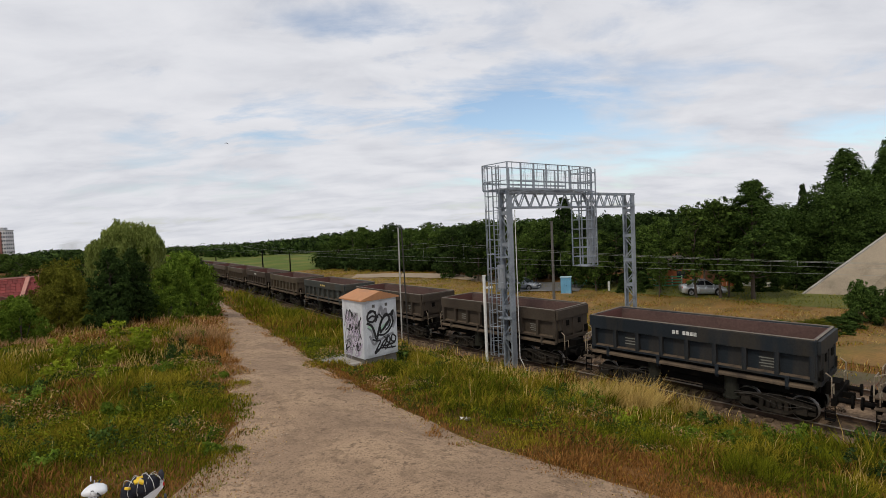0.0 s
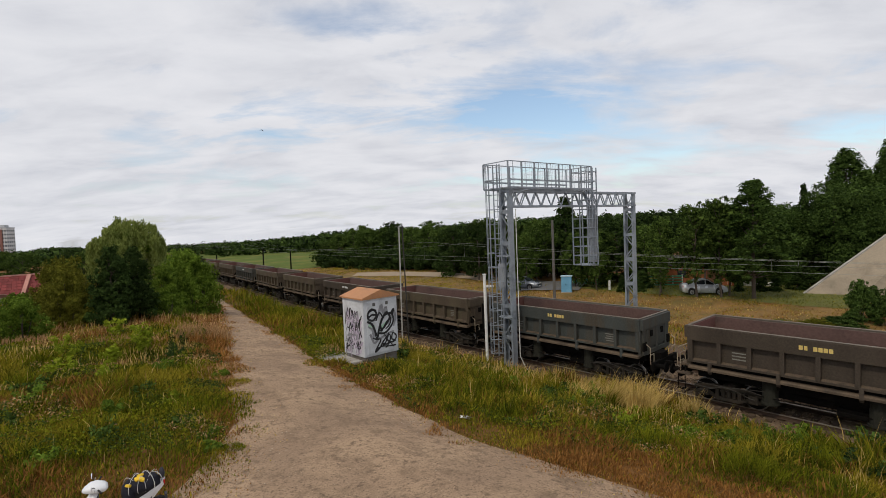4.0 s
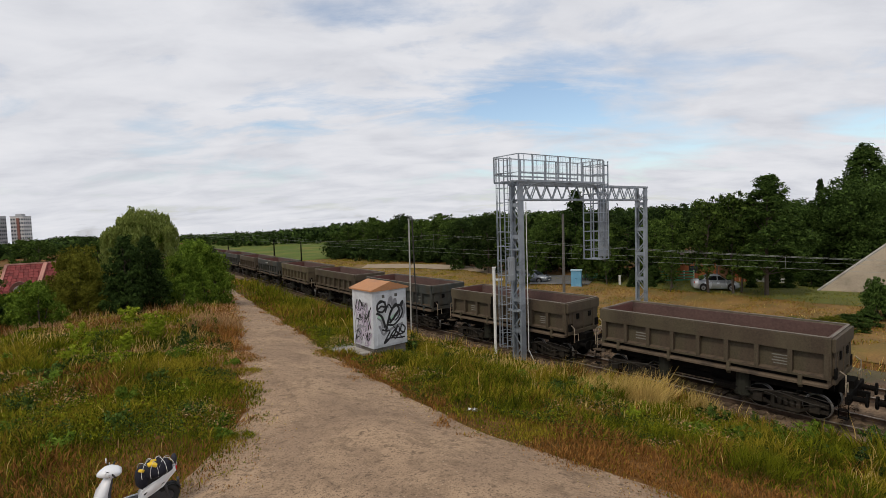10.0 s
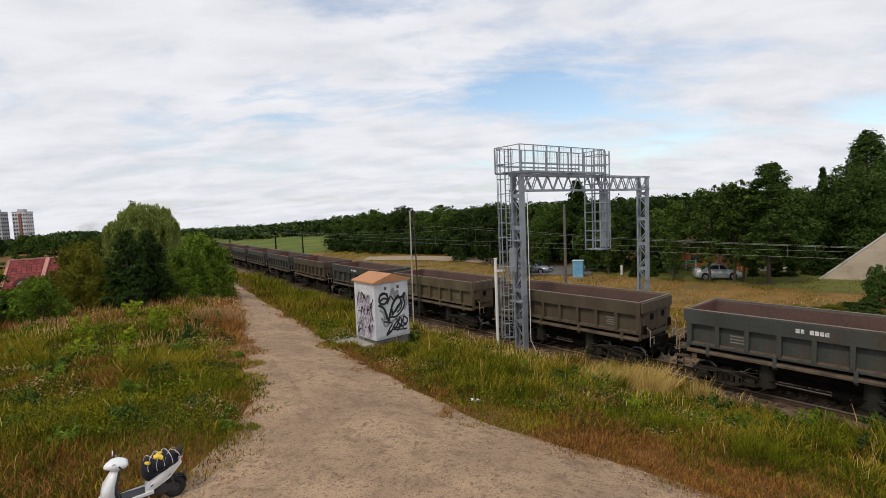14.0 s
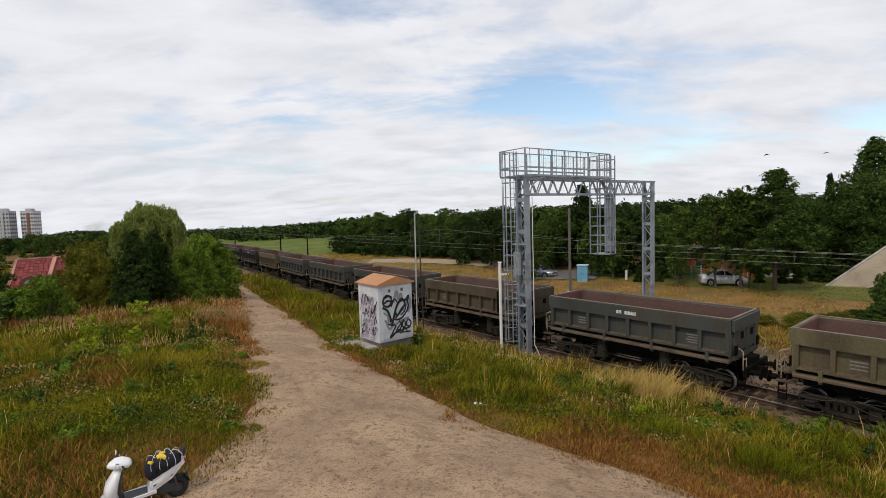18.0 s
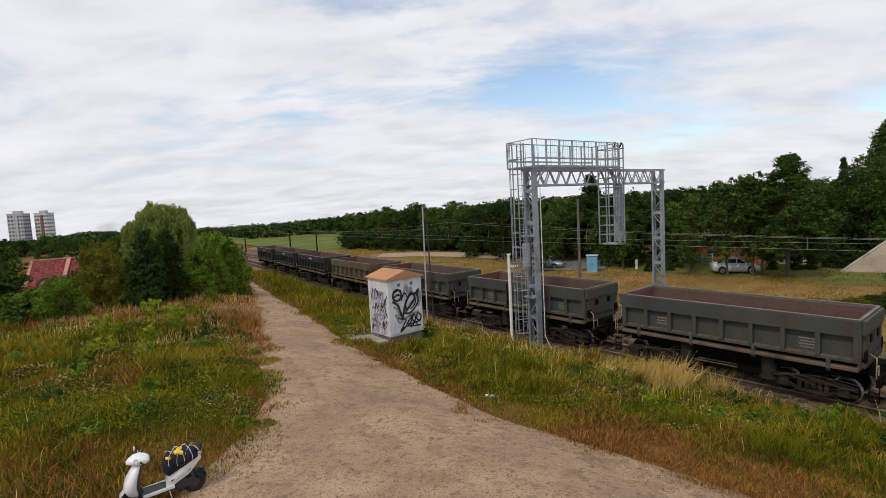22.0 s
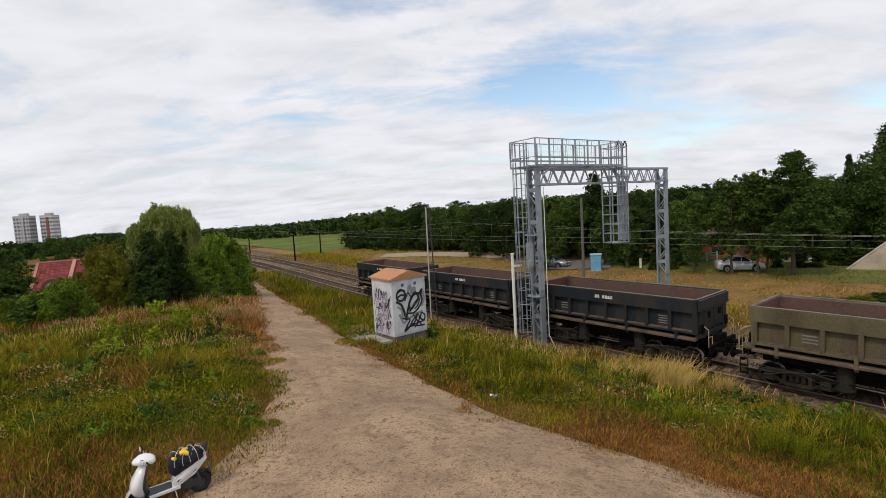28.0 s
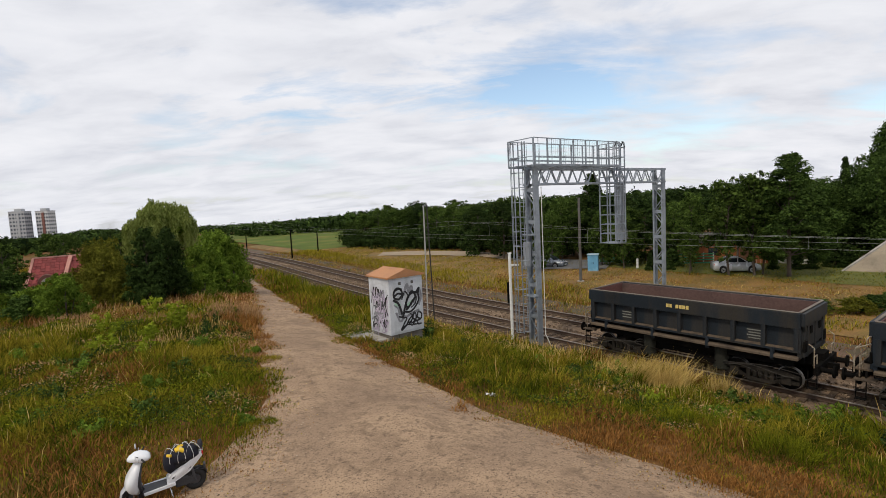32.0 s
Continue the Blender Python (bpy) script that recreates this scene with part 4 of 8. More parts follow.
# ---- switch cabinet with graffiti ----
def make_cabinet():
    f, r = Vector((-3.40, 23.2, 0)), Vector((0.766, 0.643, 0))
    W, D, H = 2.0, 1.88, 3.32
    z0 = 1.26
    m = Matrix.Translation((f.x, f.y, z0)) @ Matrix.Rotation(math.atan2(r.y, r.x), 4, "Z")
    c = thing("switch_cabinet", "white rendered switch cabinet covered in black graffiti", "cabinet", m=m)
    PLASTER = surface("pale_render", (0.55, 0.57, 0.60), 0.85, 0, 0.16, 1.6, 30, 0.08, dirt=(0.44, 0.45, 0.47), dirt_at=0.56)
    INK = surface("black_spray_paint", (0.018, 0.018, 0.020), 0.6, 0, 0.2, 5, 30, 0)
    HAZE = surface("grey_spray_paint", (0.24, 0.24, 0.26), 0.8, 0, 0.3, 5, 30, 0)
    ROOF = surface("orange_roof_sheet", (0.42, 0.20, 0.09), 0.7, 0, 0.15, 1.2, 30, 0.06, dirt=(0.33, 0.17, 0.09))
    PLINTH = surface("grimy_plinth", (0.16, 0.145, 0.13), 0.95, 0, 0.3, 2, 25, 0.3, dirt=(0.10, 0.085, 0.07))
    body = part("body", box(B(), (W / 2, D / 2, H / 2 + 0.23), (W, D, H - 0.46), bevel=0.03), PLASTER, c)
    part("plinth", box(B(), (W / 2, D / 2, -0.05), (W - 0.16, D - 0.16, 1.2)), PLINTH, c, "dark concrete plinth")
    bm = B()
    e = 0.1
    v = [(-e, -e, H), (W + e, -e, H), (W + e, D + e, H), (-e, D + e, H), (W / 2, -e, H + 0.34), (W / 2, D + e, H + 0.34)]
    lo = [bm.verts.new((x, y, z - 0.07)) for x, y, z in v[:4]]
    vs = [bm.verts.new(p) for p in v]
    for q in ((0, 4, 5, 3), (4, 1, 2, 5)):
        bm.faces.new([vs[k] for k in q])
    bm.faces.new((vs[0], vs[1], vs[4]))
    bm.faces.new((vs[2], vs[3], vs[5]))
    for k in range(4):
        bm.faces.new((lo[k], lo[(k + 1) % 4], vs[(k + 1) % 4], vs[k]))
    bm.faces.new(lo[::-1])
    bmesh.ops.recalc_face_normals(bm, faces=bm.faces)
    part("roof", bm, ROOF, c, "shallow orange-brown sheet roof")
    for x in (0.62, 1.36):
        part("vent", box(B(), (x, -0.024, H - 0.36), (0.15, 0.02, 0.15)), OLDGALV, c, "small square vent")
    door = part("door", box(B(), (W / 2 + 0.05, -0.012, H / 2 + 0.2), (W - 0.3, 0.03, H - 0.76), bevel=0.008), PLASTER, c)

    def stroke(pts, wd, face, mat, lift=0.038):
        """A sprayed line on a face: points as (along, up)."""
        s = spline([(a, 0.5 + 0.86 * z) for a, z in pts], 5 * len(pts))
        q = []
        for (a0, z0_), (a1, z1_) in zip(s, s[1:]):
            d = np.array([a1 - a0, z1_ - z0_])
            d /= max(1e-6, np.hypot(*d))
            nrm = np.array([-d[1], d[0]]) * wd / 2
            e2 = d * wd * 0.25
            cs = [(a0 - e2[0] + nrm[0], z0_ - e2[1] + nrm[1]), (a0 - e2[0] - nrm[0], z0_ - e2[1] - nrm[1]), (a1 + e2[0] - nrm[0], z1_ + e2[1] - nrm[1]), (a1 + e2[0] + nrm[0], z1_ + e2[1] + nrm[1])]
            q += [(a, -lift, z) if face == "front" else (0.030 - lift, D - a, z) for a, z in (cs[0], cs[1])]
        q += [(a, -lift, z) if face == "front" else (0.030 - lift, D - a, z) for a, z in (cs[3], cs[2])]
        f = [(2 * k, 2 * k + 1, 2 * k + 3, 2 * k + 2) for k in range(len(q) // 2 - 1)]
        return raw("sprayed_line", q, f, mat, body if face == "side" else door)
    for p, wd in [([(0.85, 2.2), (1.05, 2.75), (1.15, 2.3), (1.3, 2.6), (1.35, 2.3)], 0.15), ([(1.45, 1.6), (1.78, 2.3), (1.84, 1.9), (1.7, 1.5)], 0.15), ([(0.3, 1.7), (0.5, 1.45), (0.55, 1.1)], 0.16), ([(0.35, 1.2), (0.6, 0.7), (0.85, 0.95)], 0.12), ([(0.95, 0.9), (1.3, 1.05), (1.7, 1.15)], 0.12)]:
        stroke(p, wd, "front", HAZE, 0.034)
    GREENISH = surface("pale_green_spray", (0.35, 0.52, 0.40), 0.85, 0, 0.3, 5, 30, 0)
    stroke([(0.3, 1.75), (0.45, 1.65), (0.6, 1.62)], 0.12, "front", GREENISH, 0.035)
    stroke([(1.0, 1.5), (1.15, 1.62), (1.35, 1.75)], 0.16, "front", GREENISH, 0.035)
    front = [
        ([(0.30, 2.50), (0.62, 2.55), (0.74, 2.25), (0.50, 1.98), (0.28, 2.1), (0.27, 2.4), (0.45, 2.6), (0.72, 2.5)], 0.11),
        ([(0.32, 2.2), (0.5, 2.3), (0.7, 2.25)], 0.10),
        ([(0.22, 1.95), (0.45, 1.78), (0.62, 1.35), (0.72, 0.98), (0.85, 1.4), (1.05, 1.95), (1.35, 2.3), (1.5, 2.05), (1.25, 1.6), (0.95, 1.3)], 0.12),
        ([(0.70, 1.95), (0.92, 2.35), (1.08, 2.05), (0.95, 1.7)], 0.08),
        ([(1.0, 1.3), (0.95, 1.75), (1.2, 2.15), (1.62, 2.2), (1.72, 1.85), (1.5, 1.4), (1.15, 1.15), (0.82, 1.2)], 0.10),
        ([(1.12, 1.45), (1.3, 1.75), (1.55, 1.95), (1.5, 1.6), (1.25, 1.38)], 0.07),
        ([(1.55, 2.2), (1.75, 2.45), (1.68, 2.15)], 0.10),
        ([(0.5, 0.98), (0.72, 0.88), (0.92, 0.82), (0.76, 0.5), (0.6, 0.18), (0.85, 0.35), (1.1, 0.72), (1.35, 0.95), (1.2, 0.6), (1.02, 0.40)], 0.085),
        ([(1.02, 0.55), (1.3, 0.5), (1.5, 0.75), (1.45, 1.0), (1.28, 0.85), (1.55, 0.55), (1.78, 0.62), (1.84, 0.9), (1.66, 1.05), (1.6, 0.72), (1.8, 0.6)], 0.085),
        ([(0.6, 0.28), (0.95, 0.42), (1.35, 0.36), (1.8, 0.33)], 0.07),
        ([(1.2, 0.3), (1.5, 0.52), (1.65, 0.28)], 0.06),
        ([(1.15, 1.05), (1.3, 0.9), (1.4, 1.12)], 0.06),
    ]
    for p, wd in front:
        stroke(p, wd, "front", INK)
    side = [
        ([(0.5, 2.6), (0.35, 2.2), (0.6, 1.9), (0.9, 2.35), (0.75, 2.6), (0.65, 2.1), (0.8, 1.6)], 0.07),
        ([(0.95, 2.5), (1.1, 2.0), (1.35, 2.45), (1.25, 1.9), (1.05, 1.5), (1.3, 1.35)], 0.07),
        ([(0.7, 1.8), (0.6, 1.3), (0.95, 1.1), (1.25, 1.5), (1.5, 1.2), (1.4, 0.9)], 0.06),
        ([(1.0, 1.9), (1.4, 1.7), (1.6, 2.1), (1.55, 1.5), (1.7, 1.1)], 0.06),
        ([(0.3, 0.5), (0.6, 0.9), (0.9, 0.6), (0.8, 0.3)], 0.05),
        ([(1.2, 0.9), (1.35, 0.5), (1.6, 0.85), (1.5, 0.35)], 0.05),
        ([(0.4, 1.5), (0.9, 1.45), (1.45, 1.75), (1.75, 2.3)], 0.05),
    ]
    VIO = surface("faded_violet_spray", (0.36, 0.31, 0.40), 0.85, 0, 0.3, 5, 30, 0)
    rngs = np.random.default_rng(77)
    PALEV = surface("pale_violet_spray", (0.52, 0.47, 0.56), 0.85, 0, 0.2, 5, 30, 0)
    for p, wd in side:
        stroke(p, wd * 1.5, "side", INK)
        stroke([(a + 0.1, z - 0.12) for a, z in p], 0.055, "side", PALEV, 0.037)
    for k in range(64):
        a0, z0_ = rngs.uniform(0.2, 1.5), rngs.uniform(0.25, 2.55)
        stroke([(a0, z0_), (a0 + rngs.uniform(-0.2, 0.3), z0_ - rngs.uniform(0.1, 0.4)), (a0 + rngs.uniform(0, 0.35), z0_ + rngs.uniform(-0.3, 0.2)), (a0 + rngs.uniform(-0.1, 0.25), z0_ - rngs.uniform(0.2, 0.5))], rngs.uniform(0.04, 0.08), "side", (VIO, INK, HAZE, VIO, PALEV)[k % 5], 0.0385 + 0.0002 * k)
    for k in range(6):
        stroke([(0.25 + 0.25 * k, 2.3 - 0.1 * k), (0.4 + 0.25 * k, 1.7), (0.22 + 0.27 * k, 1.1), (0.42 + 0.22 * k, 0.4)], 0.06, "side", VIO if k % 2 else HAZE, 0.036)
    sl = tagged(link("concrete_slab", box(B(), (0, 0, 0), (2.0, 2.3, 0.16), bevel=0.02), CONCRETE), "pale worn concrete slab in the grass beside the cabinet", "slab")
    sl.matrix_basis = Matrix.Translation((-4.80, 24.2, gz(-4.80, 24.2) + 0.10)) @ Matrix.Rotation(0.43, 4, "Z")


make_cabinet()


# ---- catenary ----
PALEMAST = surface("pale_mast_steel", (0.36, 0.355, 0.34), 0.7, 0.1, 0.2, 1.5, 25, 0.05, dirt=(0.26, 0.25, 0.23))
DARKMAST = surface("dark_mast_steel", (0.035, 0.033, 0.030), 0.8, 0.1, 0.25, 1.5, 25, 0.05)


def mast(x, y, h, dark=False, arm=0.0, twin=True):
    z = gz(x, y)
    m = thing("catenary_mast", "slender steel catenary mast beside the railway", "mast", "catenary masts", m=Matrix.Translation((x, y, z - 0.15)) @ Matrix.Rotation(0.7, 4, "Z"))
    mt = UNDER if dark else OLDGALV
    part("footing", rod(B(), (0, 0, -0.4), (0, 0, 0.3), 0.32, 12), CONCRETE, m)
    if twin:
        part("pole", bar(B(), (-0.13, 0.11, 0), (-0.055, 0.045, h), 0.10, 0.09), PALEMAST, m, "pale grey steel leg")
        part("lattice_leg", bar(B(), (0.24, -0.19, 0), (0.12, -0.10, h), 0.10, 0.09), DARKMAST, m, "dark steel leg")
        for k in range(int(h / 0.8)):
            part("tie", bar(B(), (-0.10, 0.08, 0.5 + k * 0.8), (0.20 - 0.1 * k * 0.8 / h, -0.16 + 0.08 * k * 0.8 / h, 0.9 + k * 0.8), 0.03), DARKMAST, m)
        part("cap", box(B(), (0, 0, h), (0.22, 0.2, 0.05)), DARKMAST, m)
    else:
        part("pole", rod(B(), (0, 0, 0), (0, 0, h), 0.15, 12, 0.11), mt, m)
    if arm:
        part("cantilever", pipe(B(), [(0, 0, h - 1.6), (arm, 0, h - 1.0)], 0.04), mt, m)
        part("tie_rod", pipe(B(), [(0, 0, h - 0.4), (arm, 0, h - 1.0)], 0.03), mt, m)
        part("insulator", rod(B(), (0.35 * (1 if arm > 0 else -1), 0, h - 1.46), (0.65 * (1 if arm > 0 else -1), 0, h - 1.34), 0.09, 8), RUST, m)
    return m


mast(-2.2, 34.9, 8.8)
mast(11.95, 47.9, 8.4, twin=False)
for x_, y_, h_ in ((-31.3, 91.5, 5.9), (-28.6, 99.6, 4.7), (-49.2, 113.0, 4.3)):
    mast(x_, y_, h_, dark=True, twin=False)


def make_wires():
    CU = surface("wire_copper", (0.30, 0.31, 0.28), 0.5, 0.4, 0.1, 1, 10, 0)
    for off, zc, zm in ((0.0, 5.5, 6.8), (TRACK_GAP, 5.4, 6.5)):
        w = thing("overhead_line", "thin overhead contact line above the tracks", "wire", "overhead lines")
        s = np.arange(-70, 200, 2.0)
        ph = ((s + 0.4) % 55) / 55
        sag = 4 * ph * (1 - ph)
        for nm, z in (("contact_wire", zc + 0 * s), ("messenger_wire", zm - 0.9 * sag)):
            p = on_line(s, off, 0.0)
            p[:, 2] = z
            bm = B()
            for a, b in zip(p, p[1:]):
                rod(bm, a, b, 0.005, 4)
            part(nm, bm, CU, w)
        for q in np.arange(-44, 44, 11.0):
            k = int(np.argmin(abs(s - q)))
            a = line_point(s[k], off, zc)
            part("dropper", rod(B(), a, (a.x, a.y, zm - 0.9 * sag[k]), 0.005, 4), CU, w)


make_wires()


# ---- trees ----
def leaf_cloud(rng, centres, radii, per, size, squash=0.8, up=0.3, loose=0.55):
    """Three-cornered leaves on the outer skin of clumps: centres (n,3), radii (n,)."""
    k = len(centres) * per
    d = rng.normal(size=(k, 3))
    d[:, 2] += 0.25
    d /= np.linalg.norm(d, axis=1)[:, None]
    rad = np.repeat(radii, per) * rng.uniform(0.5, 1.1, k)
    c = np.repeat(centres, per, 0) + d * rad[:, None] * (1, 1, squash)
    n1 = d + rng.normal(size=(k, 3)) * loose
    n1[:, 2] += up
    n1 /= np.linalg.norm(n1, axis=1)[:, None]
    t = np.cross(n1, rng.normal(size=(k, 3)))
    t /= np.linalg.norm(t, axis=1)[:, None] + 1e-9
    b = np.cross(n1, t)
    s = (size * rng.uniform(0.6, 1.4, k))[:, None]
    return np.stack([c - t * s * 0.8 - b * s * 0.6, c + t * s * 1.1, c - t * s * 0.8 + b * s * 0.6], 1)


def crown_lobes(kind, h, r, bare, rng):
    """The crown's main boughs: centre and radius of each, widest low in a bush, narrowing to the tip of a tall tree."""
    out = []
    z0, z1 = bare * h, h
    n = {"tall": 30, "bush": 9}.get(kind, 15)
    for k in range(n):
        f = (k + 0.5) / n
        a = k * 2.4 + rng.uniform(-0.5, 0.5)
        if kind == "tall":
            w = 0.10 + 0.90 * min(1.0, (1 - f) * 1.6) ** 0.68 * min(1.0, 0.6 + f * 2.2)
        elif kind == "bush":
            w = math.sqrt(max(0.05, 1 - f * f * 0.9))
        else:
            w = math.sqrt(max(0.08, 1 - (1.75 * f - 0.80) ** 2))
        lr = r * (rng.uniform(0.26, 0.42) * (0.35 + 0.65 * w) if kind == "tall" else rng.uniform(0.32, 0.50) * (0.5 + 0.5 * w))
        q = max(0.0, r * w - lr * 0.9) * rng.uniform(0.75, 1.1)
        z = min(z0 + f * (z1 - z0), h - lr * 0.9) if kind != "bush" else max(lr * 0.4, min(f * h, h - lr * 0.9))
        out.append((math.cos(a) * q, math.sin(a) * q, z, lr))
    out.append((0.0, 0.0, h - r * 0.2, r * 0.2))
    return np.array(out)


def make_tree(kind, h, r, mat, seed, leaf=0.12, clumps=120, per=36, name="tree", label="", cat="tree", bare=0.25, group="trees"):
    rng = np.random.default_rng(seed)
    t = thing(name, label, cat, group)
    bm = B()
    tr = 0.011 * h + 0.03
    lobes = crown_lobes(kind, h, r, bare, rng)
    if h < 2.5:
        rod(bm, (0, 0, -0.2), (0, 0, h * 0.8), 0.03, 6, 0.01)
    elif kind == "bush":
        for x, y, z, lr in lobes:
            rod(bm, (x * 0.1, y * 0.1, -0.3), (x, y, z), 0.045, 5, 0.012)
    else:
        topf = 0.92 if kind in ("conifer", "tall") else 0.75
        bend = rng.uniform(-0.03, 0.03, 2) * h
        rod(bm, (0, 0, -0.4), (bend[0], bend[1], h * 0.35), tr, 8, tr * 0.75)
        rod(bm, (bend[0], bend[1], h * 0.35), (0, 0, h * topf), tr * 0.75, 7, tr * 0.2)
        for x, y, z, lr in lobes:
            zz = max(h * 0.18, z - 0.16 * h)
            rod(bm, (bend[0] * 0.8, bend[1] * 0.8, zz), (x, y, z), tr * 0.36, 5, tr * 0.1)
    part("trunk", bm, BARK, t)
    n = clumps
    if kind == "conifer":
        z = rng.random(n) ** 1.3 * (h - bare * h) + bare * h
        rr = r * (1 - (z - bare * h) / (h * (1 - bare))) ** 0.8 + 0.12
        a = rng.uniform(0, 2 * math.pi, n)
        q = rr * rng.uniform(0.5, 1.0, n)
        cen = np.stack([np.cos(a) * q, np.sin(a) * q, z], -1)
        rad = 0.28 * r * (0.5 + 0.6 * rr / r)
        core = cen[::3] * (0.5, 0.5, 1)
    else:
        lb = lobes[rng.choice(len(lobes), n, p=lobes[:, 3] ** 2 / (lobes[:, 3] ** 2).sum())]
        d = rng.normal(size=(n, 3))
        d[:, 2] += 0.3
        d /= np.linalg.norm(d, axis=1)[:, None]
        cen = lb[:, :3] + d * lb[:, 3:] * (rng.random(n) ** 0.3)[:, None] * (1, 1, 1.05)
        rad = r * rng.uniform(0.09, 0.20, n)
        if kind == "bush":
            cen[:, 2] = np.maximum(cen[:, 2], rad * 0.5)
        # twigs that break the outline
        m = n // 5
        cen[:m] += d[:m] * lb[:m, 3:] * 0.35
        rad[:m] *= 0.5
        core = lobes[:, :3]
    quads("crown", leaf_cloud(rng, cen, rad, per, leaf), mat, t)
    cr = np.full(len(core), 0.2 * r) if kind == "conifer" else lobes[:, 3] * 0.6
    quads("inner_leaves", leaf_cloud(rng, core, cr, 50 if kind != "conifer" else 12, leaf * 1.8, loose=0.9), mat, t)
    return t


def grove():
    """Prototype trees, then copies with their own size and turn."""
    leafy = "leafy green broadleaf tree with an uneven crown"
    protos = {
        "mid": make_tree("tree", 9, 3.0, LEAF, 1, 0.115, 220, 46, bare=0.12, label=leafy),
        "mid2": make_tree("tree", 8, 2.6, LEAF, 2, 0.115, 190, 44, bare=0.06, label=leafy),
        "dark": make_tree("tree", 10, 3.2, LEAFD, 3, 0.125, 220, 46, bare=0.03, label="dense dark green broadleaf tree"),
        "big": make_tree("tree", 10, 4.4, LEAFM, 15, 0.11, 600, 56, bare=0.0, label="large dark green broadleaf tree beside the concrete ramp"),
        "poplar": make_tree("tall", 17, 3.7, LEAFM, 16, 0.13, 600, 58, bare=0.06, label="tall dark tree towering over the concrete ramp"),
        "canopy": make_tree("tree", 10, 3.2, LEAF, 12, 0.10, 300, 52, bare=0.34, label="dark broadleaf tree with a high crown over the lawn"),
        "darkl": make_tree("tall", 6, 1.9, LEAFD, 13, 0.075, 420, 64, bare=0.0, label="dense dark green tree beside the path"),
        "bushy": make_tree("bush", 3.2, 2.1, LEAFO, 14, 0.072, 190, 50, name="bush", cat="bush", label="yellow-green leafy bush on the bank", group="bushes", bare=0.05),
        "tall": make_tree("tall", 12, 2.9, LEAFM, 4, 0.095, 560, 60, bare=0.16, label="tall green maple tree on the lawn edge"),
        "airy": make_tree("tree", 9, 2.7, LEAF, 7, 0.11, 150, 40, bare=0.26, label="airy young broadleaf tree with thin trunk"),
        "conifer": make_tree("conifer", 11, 2.0, LEAFD, 5, 0.13, 200, 44, bare=0.06, label="dark green spruce among broadleaf trees"),
        "bush": make_tree("bush", 3.2, 2.1, LEAFB, 6, 0.08, 190, 50, name="bush", cat="bush", label="rounded leafy green bush", group="bushes", bare=0.05),
        "shrub": make_tree("bush", 3.2, 1.7, LEAFM, 17, 0.085, 180, 50, name="bush", cat="bush", label="wild dark green shrub in the grass", group="bushes", bare=0.05),
        "thuja": make_tree("conifer", 1.8, 0.42, LEAFD, 8, 0.05, 90, 34, name="thuja", cat="shrub", label="small dark columnar thuja on the lawn", group="thujas", bare=0.02),
    }
    native = {"big": 10, "poplar": 17, "canopy": 10, "darkl": 6, "bushy": 3.2, "mid": 9, "mid2": 8, "dark": 10, "tall": 12, "airy": 9, "conifer": 11, "bush": 3.2, "shrub": 3.2, "thuja": 1.8}
    used = set()
    rnd = random.Random(11)

    def put(kind, x, y, h, wide=1.0, z=None):
        s = h * (0.88 if kind in ("mid", "mid2", "dark", "canopy") else 1.0) / native[kind]
        m = Matrix.Translation((x, y, (gz(x, y) if z is None else z))) @ Matrix.Rotation(rnd.uniform(0, 6.28), 4, "Z") @ Matrix.Diagonal((s * wide, s * wide, s, 1))
        if kind not in used:
            used.add(kind)
            protos[kind].matrix_basis = m
        else:
            copy_thing(protos[kind], Matrix()).matrix_basis = m
    # beyond the tracks, from right to left
    for k in TREES:
        put(*k)


